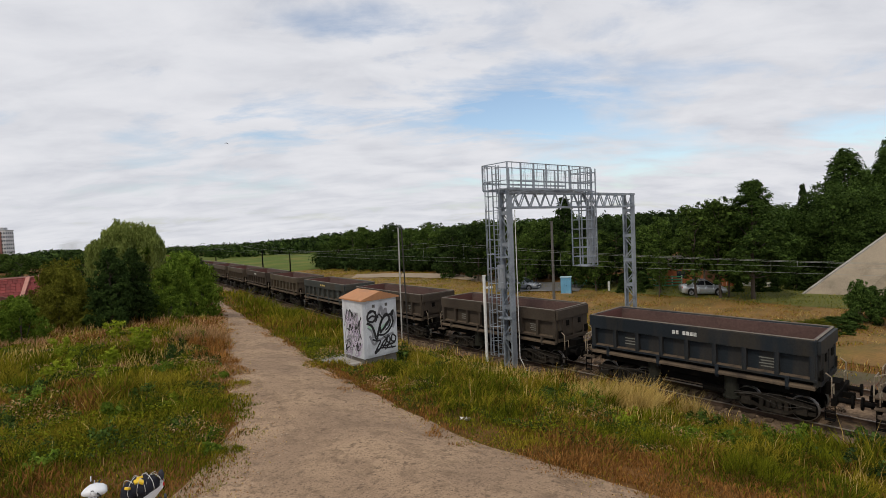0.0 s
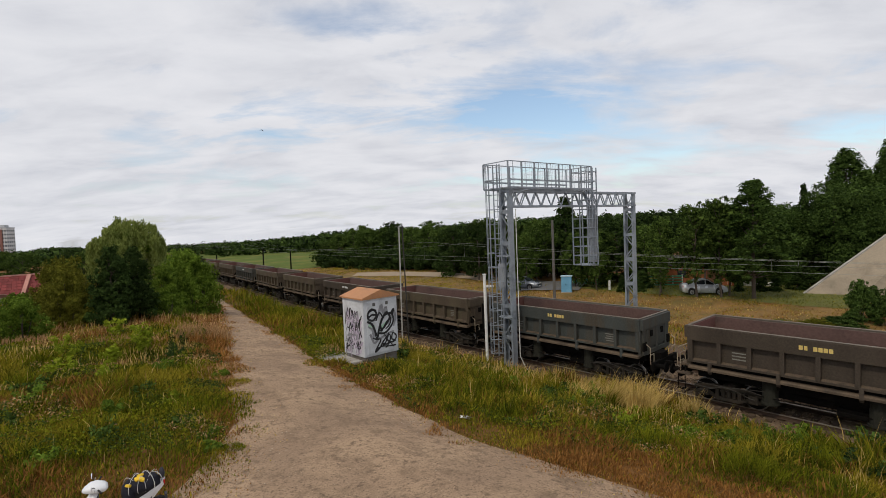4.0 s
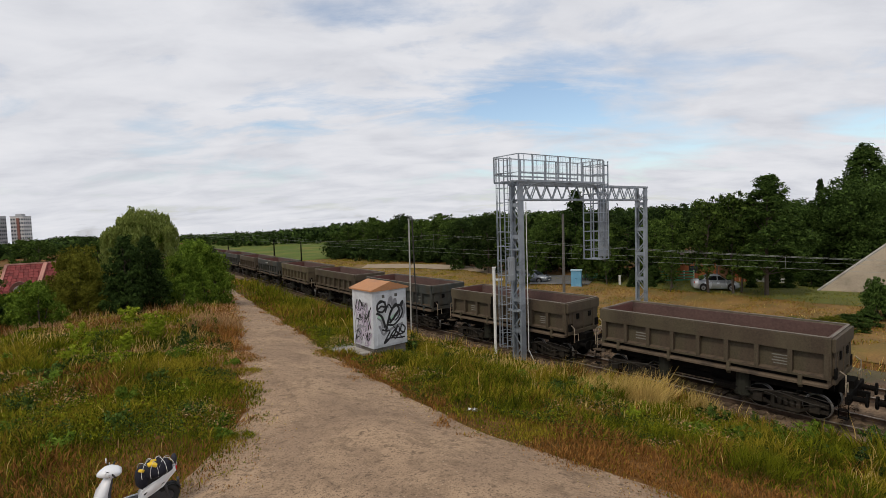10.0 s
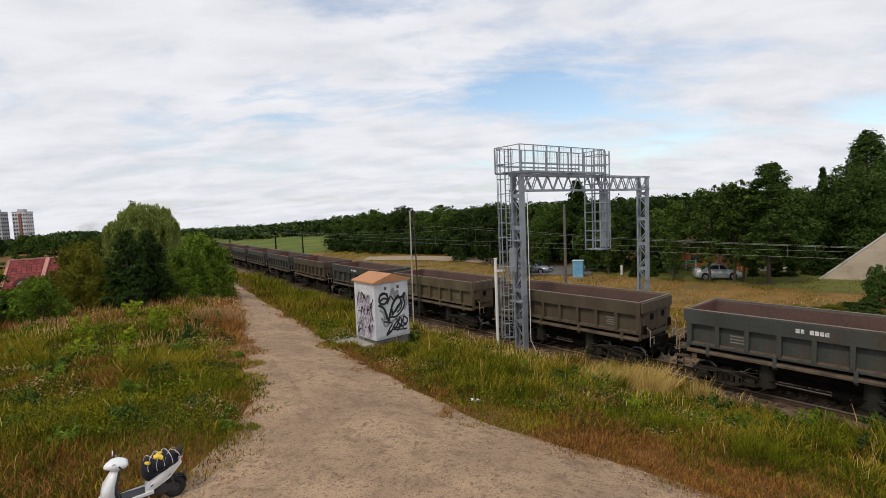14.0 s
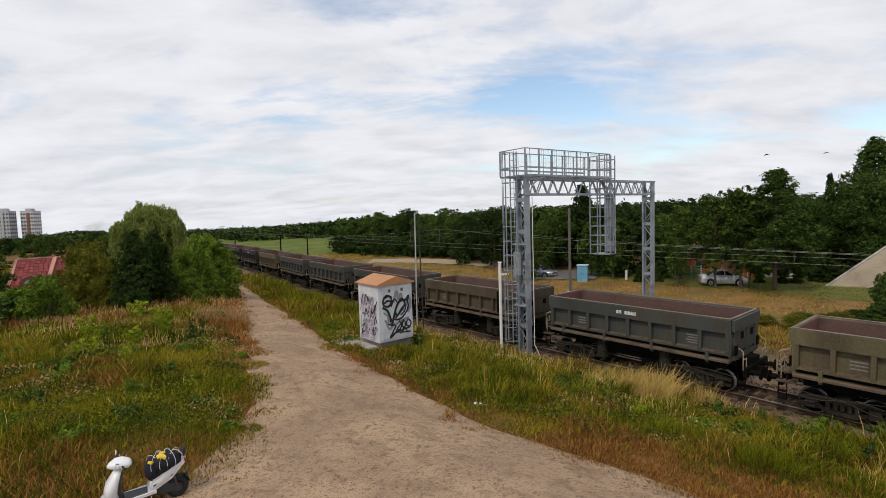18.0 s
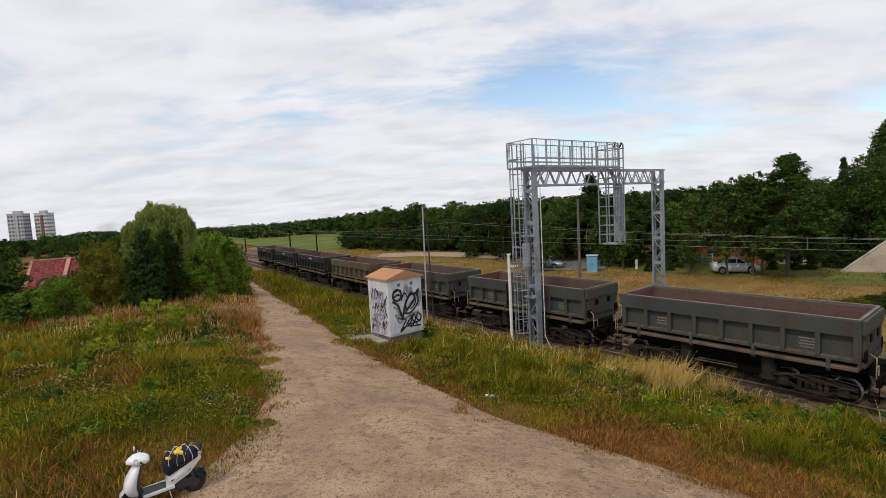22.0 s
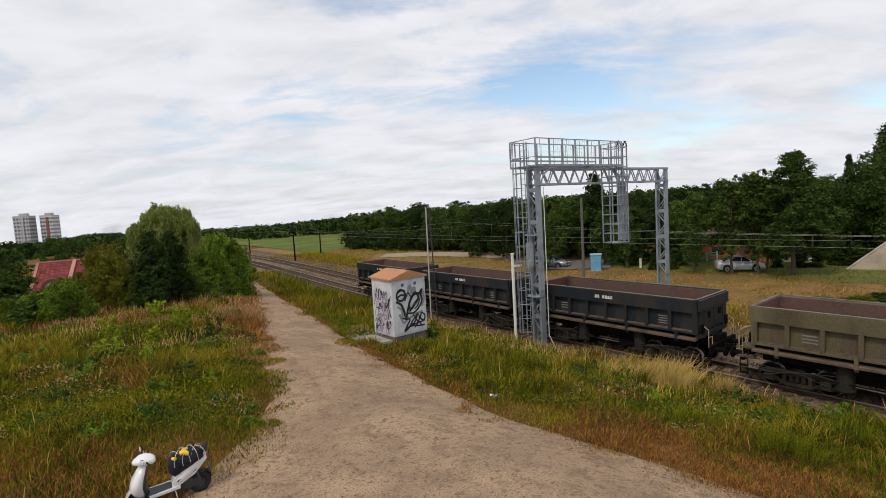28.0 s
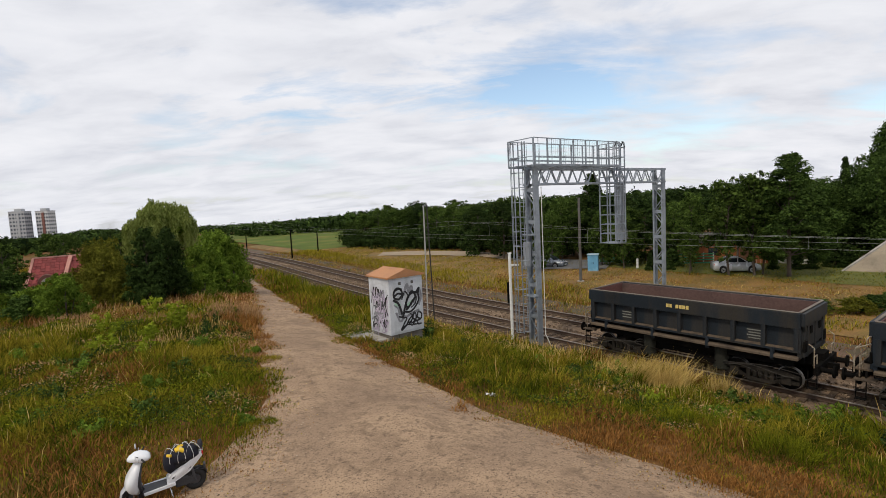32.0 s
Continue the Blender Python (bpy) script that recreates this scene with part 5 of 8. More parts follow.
TREES = [
    ("poplar", 48.4, 55.8, 14.7, 1.3), ("poplar", 53.5, 55.6, 14.4, 1.1), ("poplar", 58.5, 60.5, 17.0, 1.0), ("big", 43.0, 51.2, 10.2, 1.0), ("big", 47.6, 53.6, 11.0, 0.95), ("big", 53.0, 57.5, 12.5, 1.0), ("dark", 41.6, 56.5, 9.4, 1.1), ("dark", 57, 48, 11, 1.2), ("conifer", 42.0, 54.2, 10.9, 0.62), ("big", 38.6, 53.5, 8.4, 0.9),
    ("tall", 29.6, 44.3, 10.9, 1.3), ("thuja", 23.5, 54.7, 2.9, 1.6), ("airy", 22.7, 48.4, 4.6, 0.8), ("canopy", 33.5, 52.5, 9.0, 1.1), ("canopy", 38, 56, 9.5, 1.1), ("dark", 36, 62, 10, 1.2), ("canopy", 41, 54, 7.8, 1.1), ("dark", 43, 66, 9, 1.2),
    ("airy", 27.4, 45.7, 9.4, 0.9), ("airy", 25.6, 46.7, 9.0, 0.95), ("airy", 28.3, 46.0, 8.6, 0.8), ("canopy", 30.5, 54, 9.4, 1.1), ("dark", 27, 64, 9.5, 1.3), ("dark", 31, 66, 10, 1.3),
    ("airy", 23.9, 50.7, 8.0, 0.9), ("dark", 23, 60, 8.8, 1.3), ("dark", 20.5, 63, 9.3, 1.2), ("mid", 24.5, 56, 8.0, 1.2), ("mid2", 19.5, 57, 7.6, 1.1),
    ("conifer", 19.6, 71, 11.4, 1.6), ("mid2", 17.0, 58.0, 7.2, 0.9), ("airy", 18.6, 55.0, 6.6, 0.9), ("mid", 14.1, 66, 9.3, 1.1), ("dark", 16.5, 70, 9.5, 1.2),
    ("mid2", 9.5, 56.4, 5.6, 0.75), ("mid", 10.6, 68, 9.2, 1.15), ("dark", 6.6, 70, 9.3, 1.2), ("mid", 8.6, 74, 10.0, 1.2), ("mid2", 12.2, 63, 7.4, 0.9), ("dark", 3.4, 78, 9.0, 1.2),
    ("mid", 3.0, 92, 9.0, 1.3), ("mid2", -0.5, 96, 9.0, 1.3), ("mid", -4.0, 101, 9.2, 1.3), ("dark", -7.5, 104, 9.0, 1.3), ("mid2", -10.5, 106, 9.2, 1.3),
    ("mid", -14, 108, 9.0, 1.3), ("mid", -17.5, 110, 9.3, 1.3), ("mid2", -21.0, 111, 8.0, 1.3), ("mid", -24.0, 113, 6.2, 1.4), ("mid", 0, 108, 10.5, 1.3), ("dark", -9, 114, 10.5, 1.3), ("mid2", -16, 118, 10, 1.3),
    # the garden's thujas
    ("thuja", 31.2, 49.0, 1.9, 1.0), ("thuja", 29.6, 50.0, 1.7, 1.0), ("thuja", 33.2, 48.5, 2.1, 1.1), ("thuja", 34.4, 48.2, 2.0, 1.1), ("thuja", 36.8, 48.4, 2.3, 1.5), ("thuja", 37.8, 48.2, 2.2, 1.5), ("thuja", 20.5, 52.5, 1.9, 1.0), ("thuja", 22.4, 52.0, 1.7, 1.0),
    # bush beside the far grass, and the green bank on the camera's side
    ("shrub", 29.8, 33.4, 3.0, 0.62), ("shrub", 31.3, 34.2, 2.4, 0.9), ("shrub", 30.6, 32.0, 1.7, 1.0), ("shrub", 33.4, 34.4, 2.2, 1.0), ("bushy", 22.4, 31.4, 0.9, 1.9), ("shrub", 23.4, 32.0, 0.8, 2.0), ("bushy", 21.2, 32.6, 0.7, 2.0), ("bushy", 24.9, 31.0, 1.1, 1.8), ("shrub", 26.2, 31.2, 1.1, 1.9), ("bushy", 24.0, 33.4, 0.6, 2.2), ("shrub", 28.2, 32.0, 1.1, 1.4),
    ("darkl", -20.2, 31.2, 5.1, 0.9), ("darkl", -19.9, 33.0, 5.0, 0.85), ("darkl", -21.8, 34.2, 4.5, 0.8), ("shrub", -19.6, 33.6, 2.3, 1.0), ("shrub", -21.0, 31.0, 2.0, 1.0), ("bush", -18.2, 34.2, 1.7, 1.0), ("bushy", -24.9, 32.6, 4.3, 0.55), ("bushy", -23.2, 30.6, 2.9, 0.7), ("bush", -22.4, 26.9, 2.4, 0.95), ("bush", -25.0, 28.0, 1.8, 1.2), ("bush", -27.6, 28.4, 1.5, 1.3), ("shrub", -24.2, 26.2, 1.7, 1.3), ("shrub", -29.5, 30.5, 2.6, 1.2), ("dark", -40.4, 42.0, 5.3, 1.1), ("bush", -20.4, 40.2, 4.7, 0.75), ("bush", -18.9, 40.4, 4.0, 0.75), ("bush", -20.4, 37.4, 3.4, 0.85), ("bush", -19.2, 36.2, 2.2, 0.85), ("bush", -18.7, 38.0, 2.5, 0.75),
    ("mid", -31.4, 32.8, 5.0, 1.1), ("darkl", -36.5, 36.5, 4.6, 1.0), ("mid", -46, 56, 5.0, 1.4), ("mid2", -40, 57, 4.8, 1.4), ("mid2", -51, 60, 5.2, 1.4), ("dark", -35, 55, 4.6, 1.3), ("mid", -57, 56, 5.6, 1.4), ("bushy", -24.2, 28.4, 1.9, 1.1), ("bush", -27.5, 29.8, 1.4, 1.5), ("bushy", -23.6, 31.8, 3.9, 0.62), ("bushy", -25.2, 34.2, 4.2, 0.7), ("bushy", -22.2, 30.6, 2.2, 0.8), ("bush", -25.8, 31.0, 2.3, 0.9), ("bush", -30.0, 29.0, 2.1, 1.3), ("bushy", -26.4, 34.6, 3.0, 0.8), ("mid2", -36.5, 64, 5.2, 1.3), ("dark", -44, 68, 5.0, 1.3), ("dark", -30, 62, 5.2, 1.3), ("dark", -52, 72, 5.2, 1.4),
]
grove()


def make_willow():
    """A dome of limbs from which thin leafy strands hang."""
    rng = np.random.default_rng(9)
    h, r = 7.3, 3.0
    t = thing("willow", "weeping willow with pale green hanging strands", "tree", m=Matrix.Translation((-27.9, 45.4, gz(-27.9, 45.4))))
    bm = B()
    rod(bm, (0, 0, -0.4), (0.1, 0, 2.6), 0.22, 9, 0.17)
    for k in range(11):
        a = k * 0.571 + rng.uniform(-0.2, 0.2)
        q = r * rng.uniform(0.35, 0.8)
        rod(bm, (0.1, 0, rng.uniform(1.8, 2.6)), (math.cos(a) * q, math.sin(a) * q, h * rng.uniform(0.66, 0.86)), 0.09, 6, 0.03)
    part("trunk", bm, BARK, t)
    n = 640
    lobes = [(0.1, 0.0, 7.3, 1.15), (1.2, 0.5, 6.9, 1.2), (-1.0, 0.3, 6.6, 1.15), (0.4, -1.2, 6.7, 1.2), (-0.3, 1.3, 6.5, 1.1), (2.0, -0.5, 5.9, 1.0), (-1.9, -0.4, 5.4, 1.0), (1.5, 1.5, 5.8, 0.9), (-1.2, -1.4, 5.6, 1.0), (0.9, -2.0, 5.4, 0.8)]
    which = rng.integers(0, len(lobes), n)
    lb = np.array(lobes)[which]
    a, u = rng.uniform(0, 2 * np.pi, n), rng.random(n) ** 0.5
    top = np.stack([lb[:, 0] + np.cos(a) * u * lb[:, 3], lb[:, 1] + np.sin(a) * u * lb[:, 3], lb[:, 2] - lb[:, 3] * (1 - np.sqrt(1 - 0.95 * u**2)) + rng.normal(0, 0.12, n)], -1)
    a = np.arctan2(top[:, 1], top[:, 0])
    u = np.clip(np.hypot(top[:, 0], top[:, 1]) / r, 0, 1)
    ln = rng.uniform(0.9, 3.4, n) * (0.55 + 0.75 * u)
    out = []
    for k in range(n):
        m = int(16 + ln[k] * 9)
        v = np.sort(rng.random(m))
        c = top[k] + np.stack([np.cos(a[k]) * 0.35 * np.sqrt(v), np.sin(a[k]) * 0.35 * np.sqrt(v), 0.25 * np.sin(v * 2.5) - ln[k] * v * v], -1) + rng.normal(0, 0.09, (m, 3))
        d = np.stack([rng.normal(0, 0.35, m), rng.normal(0, 0.35, m), -0.4 - v], -1)
        d /= np.linalg.norm(d, axis=1)[:, None]
        w = np.cross(d, rng.normal(size=(m, 3)))
        w /= np.linalg.norm(w, axis=1)[:, None]
        s = (0.16 * rng.uniform(0.6, 1.3, m))[:, None]
        out.append(np.stack([c - d * s, c + w * s * 0.3, c + d * s, c - w * s * 0.3], 1))
    quads("crown", np.concatenate(out), LEAFY, t)
    inner = top * (0.8, 0.8, 0.86)
    quads("inner_leaves", leaf_cloud(rng, inner[:160], np.full(160, 0.55), 26, 0.13), LEAFB, t)


make_willow()


# the woods' crest as the valley shows it: bearing and slope of the line of sight
SKY_AZ = [-0.8, -0.70, -0.6, -0.4, -0.32, -0.23, -0.19, 0, 0.085, 0.22, 0.8]
SKY_EL = [-0.0105, -0.0206, -0.0162, -0.0138, -0.012, -0.0045, 0.0011, 0.0022, 0.0113, 0.0176, 0.02]


def far_woods():
    """The wooded skyline, in bands of growing distance, and the scrub at the hedge's foot."""
    rng = np.random.default_rng(21)
    cen, rad = [], []
    for d0, d1, n, hh in ((150, 185, 520, 7.0), (200, 260, 620, 8.5), (280, 380, 700, 10.5), (420, 560, 600, 15.0)):
        for k in range(n):
            a = rng.uniform(-1.0, 0.75)
            d = rng.uniform(d0, d1)
            x, y = math.sin(a) * d, math.cos(a) * d
            off, s = off_of(np.array([x]), np.array([y]))
            if (-16 < off[0] < 26 and d < 290) or (d < 190 and -0.37 < a < -0.10):
                continue
            z = gz(x, y)
            crest = EYE_Z + d * np.interp(a, SKY_AZ, SKY_EL) - z
            h = min(16.0, max(2.5, crest)) * rng.uniform(0.66, 0.98)
            for q in range(5):
                cen.append((x + rng.normal(0, 2.2), y + rng.normal(0, 2.2), z + h * (q + rng.uniform(0, 1)) / 5.6))
                rad.append(rng.uniform(1.3, 2.3) * (1 + (d - 150) / 500))
    cen, rad = np.array(cen), np.array(rad)
    fresh = np.repeat(rng.random(len(cen) // 5) < 0.38, 5)
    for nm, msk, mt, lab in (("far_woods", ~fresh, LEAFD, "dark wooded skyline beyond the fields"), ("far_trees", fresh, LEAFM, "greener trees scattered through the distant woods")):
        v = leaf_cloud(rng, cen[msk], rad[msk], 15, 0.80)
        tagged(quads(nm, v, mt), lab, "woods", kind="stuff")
    cen, rad = [], []
    for k in range(420):
        u = rng.random()
        x, y = 8 - 34 * u + rng.normal(0, 1.0), 84 + 30 * u + rng.normal(0, 2.5)
        cen.append((x, y, gz(x, y) + rng.uniform(0.2, 3.2)))
        rad.append(rng.uniform(0.7, 1.4))
    for k in range(260):
        x, y = rng.uniform(2, 60), 0.0
        y = np.interp(x, [2, 10, 20, 30, 45, 60], [80, 74, 72, 72, 72, 68]) + rng.normal(0, 1.5)
        cen.append((x, y, gz(x, y) + rng.uniform(0.2, 4.5)))
        rad.append(rng.uniform(0.8, 1.5))
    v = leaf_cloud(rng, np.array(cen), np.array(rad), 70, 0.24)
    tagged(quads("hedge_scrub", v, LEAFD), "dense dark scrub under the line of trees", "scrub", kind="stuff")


far_woods()


# ---- scooter ----
def make_scooter():
    """+x is its front; the wheels stand on z = 0."""
    rear = Vector((-5.61, 9.48, 0))
    d = Vector((-0.835, -0.550, 0))
    c = rear + d * 0.53
    z = max(gz(rear.x, rear.y), gz(c.x, c.y)) + 0.005
    s = thing("motor_scooter", "white motor scooter with a strapped dark blue bag on its seat", "scooter", m=Matrix.Translation((c.x, c.y, z)) @ Matrix.Rotation(math.atan2(d.y, d.x), 4, "Z") @ Matrix.Rotation(radians(-4), 4, "X") @ Matrix.Diagonal((0.87, 0.92, 0.99, 1)))
    PAINT = surface("white_scooter_plastic", (0.72, 0.73, 0.75), 0.22, 0, 0.06, 2, 30, 0.0, spec=0.6)
    RUB = surface("black_rubber", (0.018, 0.018, 0.018), 0.8, 0, 0.2, 8, 40, 0.1)
    PLAS = surface("dark_grey_plastic", (0.05, 0.05, 0.055), 0.6, 0, 0.2, 6, 40, 0.05)
    CHROME = surface("bright_metal", (0.6, 0.6, 0.6), 0.25, 0.9, 0.1, 4, 20, 0)
    RED = surface("red_lens", (0.5, 0.02, 0.02), 0.2, 0, 0.1, 4, 20, 0)

    def ring(bm, x, zc, R, r, y=0.0, w=1.0):
        n, k = 28, 10
        vs = [[bm.verts.new((x + (R + r * math.cos(b)) * math.cos(a), y + w * r * math.sin(b), zc + (R + r * math.cos(b)) * math.sin(a))) for b in np.linspace(0, 2 * math.pi, k, endpoint=False)] for a in np.linspace(0, 2 * math.pi, n, endpoint=False)]
        for i in range(n):
            for j in range(k):
                bm.faces.new((vs[i][j], vs[(i + 1) % n][j], vs[(i + 1) % n][(j + 1) % k], vs[i][(j + 1) % k]))
        bmesh.ops.recalc_face_normals(bm, faces=bm.faces)
        return bm
    for nm, x in (("front_wheel", 0.62), ("rear_wheel", -0.62)):
        wh = part(nm, ring(B(), x, 0.24, 0.165, 0.075, w=1.05), RUB, s, smooth=True)
        bm = B()
        rod(bm, (x, -0.05, 0.215), (x, 0.05, 0.215), 0.11, 18)
        rod(bm, (x, -0.07, 0.215), (x, 0.07, 0.215), 0.035, 10)
        part("rim", bm, PLAS, wh)

    def shell(prof, widths, mat, nm, label="", bev=0.02):
        """A moulded panel: outline points (x, z) with a half width each, rounded towards the rim."""
        bm = B()
        rows = []
        for (x, zz), w in zip(prof, widths):
            rows.append([bm.verts.new((x + dx, w * u, zz)) for u, dx in ((-1, -0.035), (-0.75, -0.008), (0, 0.0), (0.75, -0.008), (1, -0.035))])
        for a, b in zip(rows, rows[1:]):
            for j in range(4):
                bm.faces.new((a[j], a[j + 1], b[j + 1], b[j]))
        bmesh.ops.solidify(bm, geom=bm.faces[:], thickness=bev)
        bmesh.ops.recalc_face_normals(bm, faces=bm.faces)
        return part(nm, bm, mat, s, label, smooth=True)
    shell([(0.88, 0.26), (0.85, 0.38), (0.74, 0.49), (0.58, 0.50), (0.46, 0.38)], [0.07, 0.11, 0.12, 0.115, 0.09], PAINT, "front_mudguard")
    def loft(rings, mat, nm, label="", axis="z", n=16):
        """Elliptic rings: (height, x, half length, half width) stacked up, or (x, height, half width, half height) along the scooter."""
        bm = B()
        rows = []
        for p, q, a, b in rings:
            row = []
            for k in range(n):
                c, d2 = math.cos(2 * math.pi * k / n), math.sin(2 * math.pi * k / n)
                c, d2 = math.copysign(abs(c) ** 0.75, c), math.copysign(abs(d2) ** 0.75, d2)
                row.append(bm.verts.new((q + a * c, b * d2, p) if axis == "z" else (p, a * c, q + b * d2)))
            rows.append(row)
        for a, b in zip(rows, rows[1:]):
            for k in range(n):
                bm.faces.new((a[k], a[(k + 1) % n], b[(k + 1) % n], b[k]))
        bm.faces.new(rows[0][::-1])
        bm.faces.new(rows[-1])
        bmesh.ops.recalc_face_normals(bm, faces=bm.faces)
        return part(nm, bm, mat, s, label, smooth=True)
    loft([(0.30, 0.54, 0.06, 0.14), (0.40, 0.60, 0.11, 0.24), (0.52, 0.63, 0.14, 0.28), (0.64, 0.60, 0.13, 0.27), (0.78, 0.53, 0.10, 0.21), (0.92, 0.46, 0.07, 0.12)], PAINT, "leg_shield")
    loft([(0.34, 0.46, 0.03, 0.12), (0.5, 0.50, 0.05, 0.19), (0.7, 0.47, 0.05, 0.185), (0.88, 0.42, 0.04, 0.11)], PLAS, "inner_shield")
    loft([(0.22, 0.985, 0.09, 0.03), (0.28, 0.99, 0.17, 0.06), (0.40, 1.01, 0.205, 0.085), (0.52, 1.02, 0.17, 0.08), (0.62, 1.01, 0.10, 0.05), (0.67, 1.0, 0.04, 0.02)], PAINT, "headlamp_cowl", axis="x")
    loft([(-0.80, 0.78, 0.04, 0.04), (-0.72, 0.74, 0.10, 0.08), (-0.54, 0.63, 0.155, 0.13), (-0.34, 0.52, 0.17, 0.15), (-0.14, 0.42, 0.165, 0.12), (-0.04, 0.36, 0.15, 0.07)], PAINT, "rear_body", axis="x")
    part("headlamp", box(B(), (0.645, 0, 0.56), (0.04, 0.24, 0.09), Matrix.Rotation(radians(-10), 4, "Y"), bevel=0.02), glassy("lamp_glass", (0.3, 0.32, 0.34), 0.08), s)
    for sy in (-1, 1):
        part("indicator", box(B(), (0.62, sy * 0.15, 0.52), (0.05, 0.09, 0.06), bevel=0.015), PLAS, s)
        part("grip", rod(B(), (0.40, sy * 0.15, 1.02), (0.34, sy * 0.34, 1.03), 0.018, 10), RUB, s)
        part("mirror_stalk", pipe(B(), [(0.42, sy * 0.12, 1.03), (0.47, sy * 0.18, 1.09), (0.50, sy * 0.24, 1.11)], 0.008, 6), RUB, s)
        part("mirror", box(B(), (0.50, sy * 0.28, 1.12), (0.02, 0.12, 0.06), bevel=0.008), PAINT, s)
        part("brake_lever", rod(B(), (0.45, sy * 0.17, 1.03), (0.44, sy * 0.33, 1.05), 0.007, 6), CHROME, s)
        part("footboard_trim", box(B(), (0.1, sy * 0.17, 0.30), (0.62, 0.03, 0.07), Matrix.Rotation(radians(4), 4, "Y"), bevel=0.012), PAINT, s)
        bm = B()
        poly(bm, [(-0.05, sy * 0.155, 0.34), (-0.18, sy * 0.155, 0.34), (-0.52, sy * 0.13, 0.48), (-0.80, sy * 0.09, 0.73), (-0.78, sy * 0.09, 0.80), (-0.45, sy * 0.15, 0.66), (-0.15, sy * 0.155, 0.55)], (0, sy * -0.05, 0))
        part("side_panel", bm, PAINT, s)
        bm = B()
        bar(bm, (-0.15, sy * 0.165, 0.44), (-0.55, sy * 0.145, 0.58), 0.006, 0.03)
        part("side_stripe", bm, RUB, s, "dark stripe")
        part("shock_absorber", rod(B(), (-0.62, sy * 0.09, 0.24), (-0.56, sy * 0.09, 0.52), 0.028, 8), RED if sy < 0 else PLAS, s)
    part("footboard", box(B(), (0.13, 0, 0.29), (0.62, 0.33, 0.05), bevel=0.015), PLAS, s)
    part("fork", pipe(B(), [(0.62, 0.08, 0.215), (0.54, 0.05, 0.55), (0.45, 0, 0.95)], 0.02, 8), CHROME, s)
    part("engine", box(B(), (-0.42, -0.02, 0.27), (0.45, 0.2, 0.22), bevel=0.05), PLAS, s)
    part("exhaust", rod(B(), (-0.35, -0.15, 0.22), (-0.80, -0.17, 0.32), 0.05, 12), PLAS, s)
    part("seat", box(B(), (-0.34, 0, 0.66), (0.56, 0.27, 0.13), Matrix.Rotation(radians(6), 4, "Y"), bevel=0.05), RUB, s, "black seat", smooth=True)
    shell([(-0.5, 0.44), (-0.68, 0.46), (-0.80, 0.40), (-0.86, 0.28)], [0.08, 0.085, 0.08, 0.07], PLAS, "rear_mudguard")
    part("plate_holder", box(B(), (-0.83, 0, 0.46), (0.05, 0.14, 0.10), bevel=0.01), PLAS, s)
    part("tail_lamp", box(B(), (-0.80, 0, 0.77), (0.05, 0.16, 0.08), bevel=0.02), RED, s)
    part("rack", pipe(B(), [(-0.52, 0.1, 0.75), (-0.82, 0.08, 0.85), (-0.82, -0.08, 0.85), (-0.52, -0.1, 0.75)], 0.012), CHROME, s)
    part("stand", pipe(B(), [(-0.1, 0.1, 0.22), (-0.14, 0.22, 0.01)], 0.013), CHROME, s)
    # the luggage strapped on the seat
    rng = np.random.default_rng(3)
    lug = thing("luggage_bag", "dark blue bag under a white elastic net with yellow patches", "bag", m=s.matrix_basis @ Matrix.Translation((-0.41, 0.0, 0.84)) @ Matrix.Diagonal((0.92, 0.95, 0.86, 1)))
    CLOTH = surface("navy_cloth", (0.012, 0.013, 0.022), 0.9, 0, 0.4, 9, 60, 0.3)
    YEL = surface("yellow_plastic", (0.75, 0.50, 0.03), 0.5, 0, 0.15, 8, 30, 0.1)
    bm = B()
    bmesh.ops.create_icosphere(bm, subdivisions=3, radius=1.0)
    for v in bm.verts:
        n = noise.noise(v.co * 2.3)
        v.co = Vector((v.co.x * 0.36, v.co.y * 0.25, v.co.z * 0.22)) * (1 + 0.16 * n)
        v.co.z = max(v.co.z, -0.16)
    part("bag", bm, CLOTH, lug, smooth=True)
    for q, (a, b, c2, e) in enumerate(((0.10, 0.12, 0.19, 0.15), (0.02, 0.16, 0.17, 0.13), (0.30, 0.15, 0.10, 0.11), (0.05, 0.04, 0.215, 0.13))):
        bm = box(B(), (a, b, c2), (e, 0.10, 0.06), Matrix.Rotation(0.4 + q, 4, "Z") @ Matrix.Rotation(-0.5, 4, "X"), bevel=0.02)
        part("yellow_patch", bm, YEL, lug, "bright yellow folded plastic")
    bm = B()
    bmesh.ops.create_icosphere(bm, subdivisions=3, radius=1.0)
    for v in bm.verts:
        v.co = Vector((v.co.x * 0.17 + 0.28, v.co.y * 0.2, v.co.z * 0.27 - 0.12)) + v.co * 0.03 * noise.noise(v.co * 3)
    part("side_pouch", bm, CLOTH, lug, "black pouch before the bag", smooth=True)
    for k in range(7):
        a = -0.28 + k * 0.09
        w = math.sqrt(max(0.05, 1 - (a / 0.40) ** 2))
        pts = [(a + (0.14 if k % 2 else -0.12) * math.cos(q), 0.262 * w * math.cos(q), 0.005 + 0.24 * w * math.sin(q)) for q in np.linspace(-0.4, math.pi + 0.4, 12)]
        part("strap", pipe(B(), pts, 0.006, 5), WHITE, lug, "white elastic strap")
    bm = B()
    bmesh.ops.create_icosphere(bm, subdivisions=2, radius=0.1)
    for v in bm.verts:
        v.co = Vector((v.co.x * 0.6 - 0.40, v.co.y * 1.1, v.co.z * 1.3 + 0.12)) * (1 + 0.1 * noise.noise(v.co * 9))
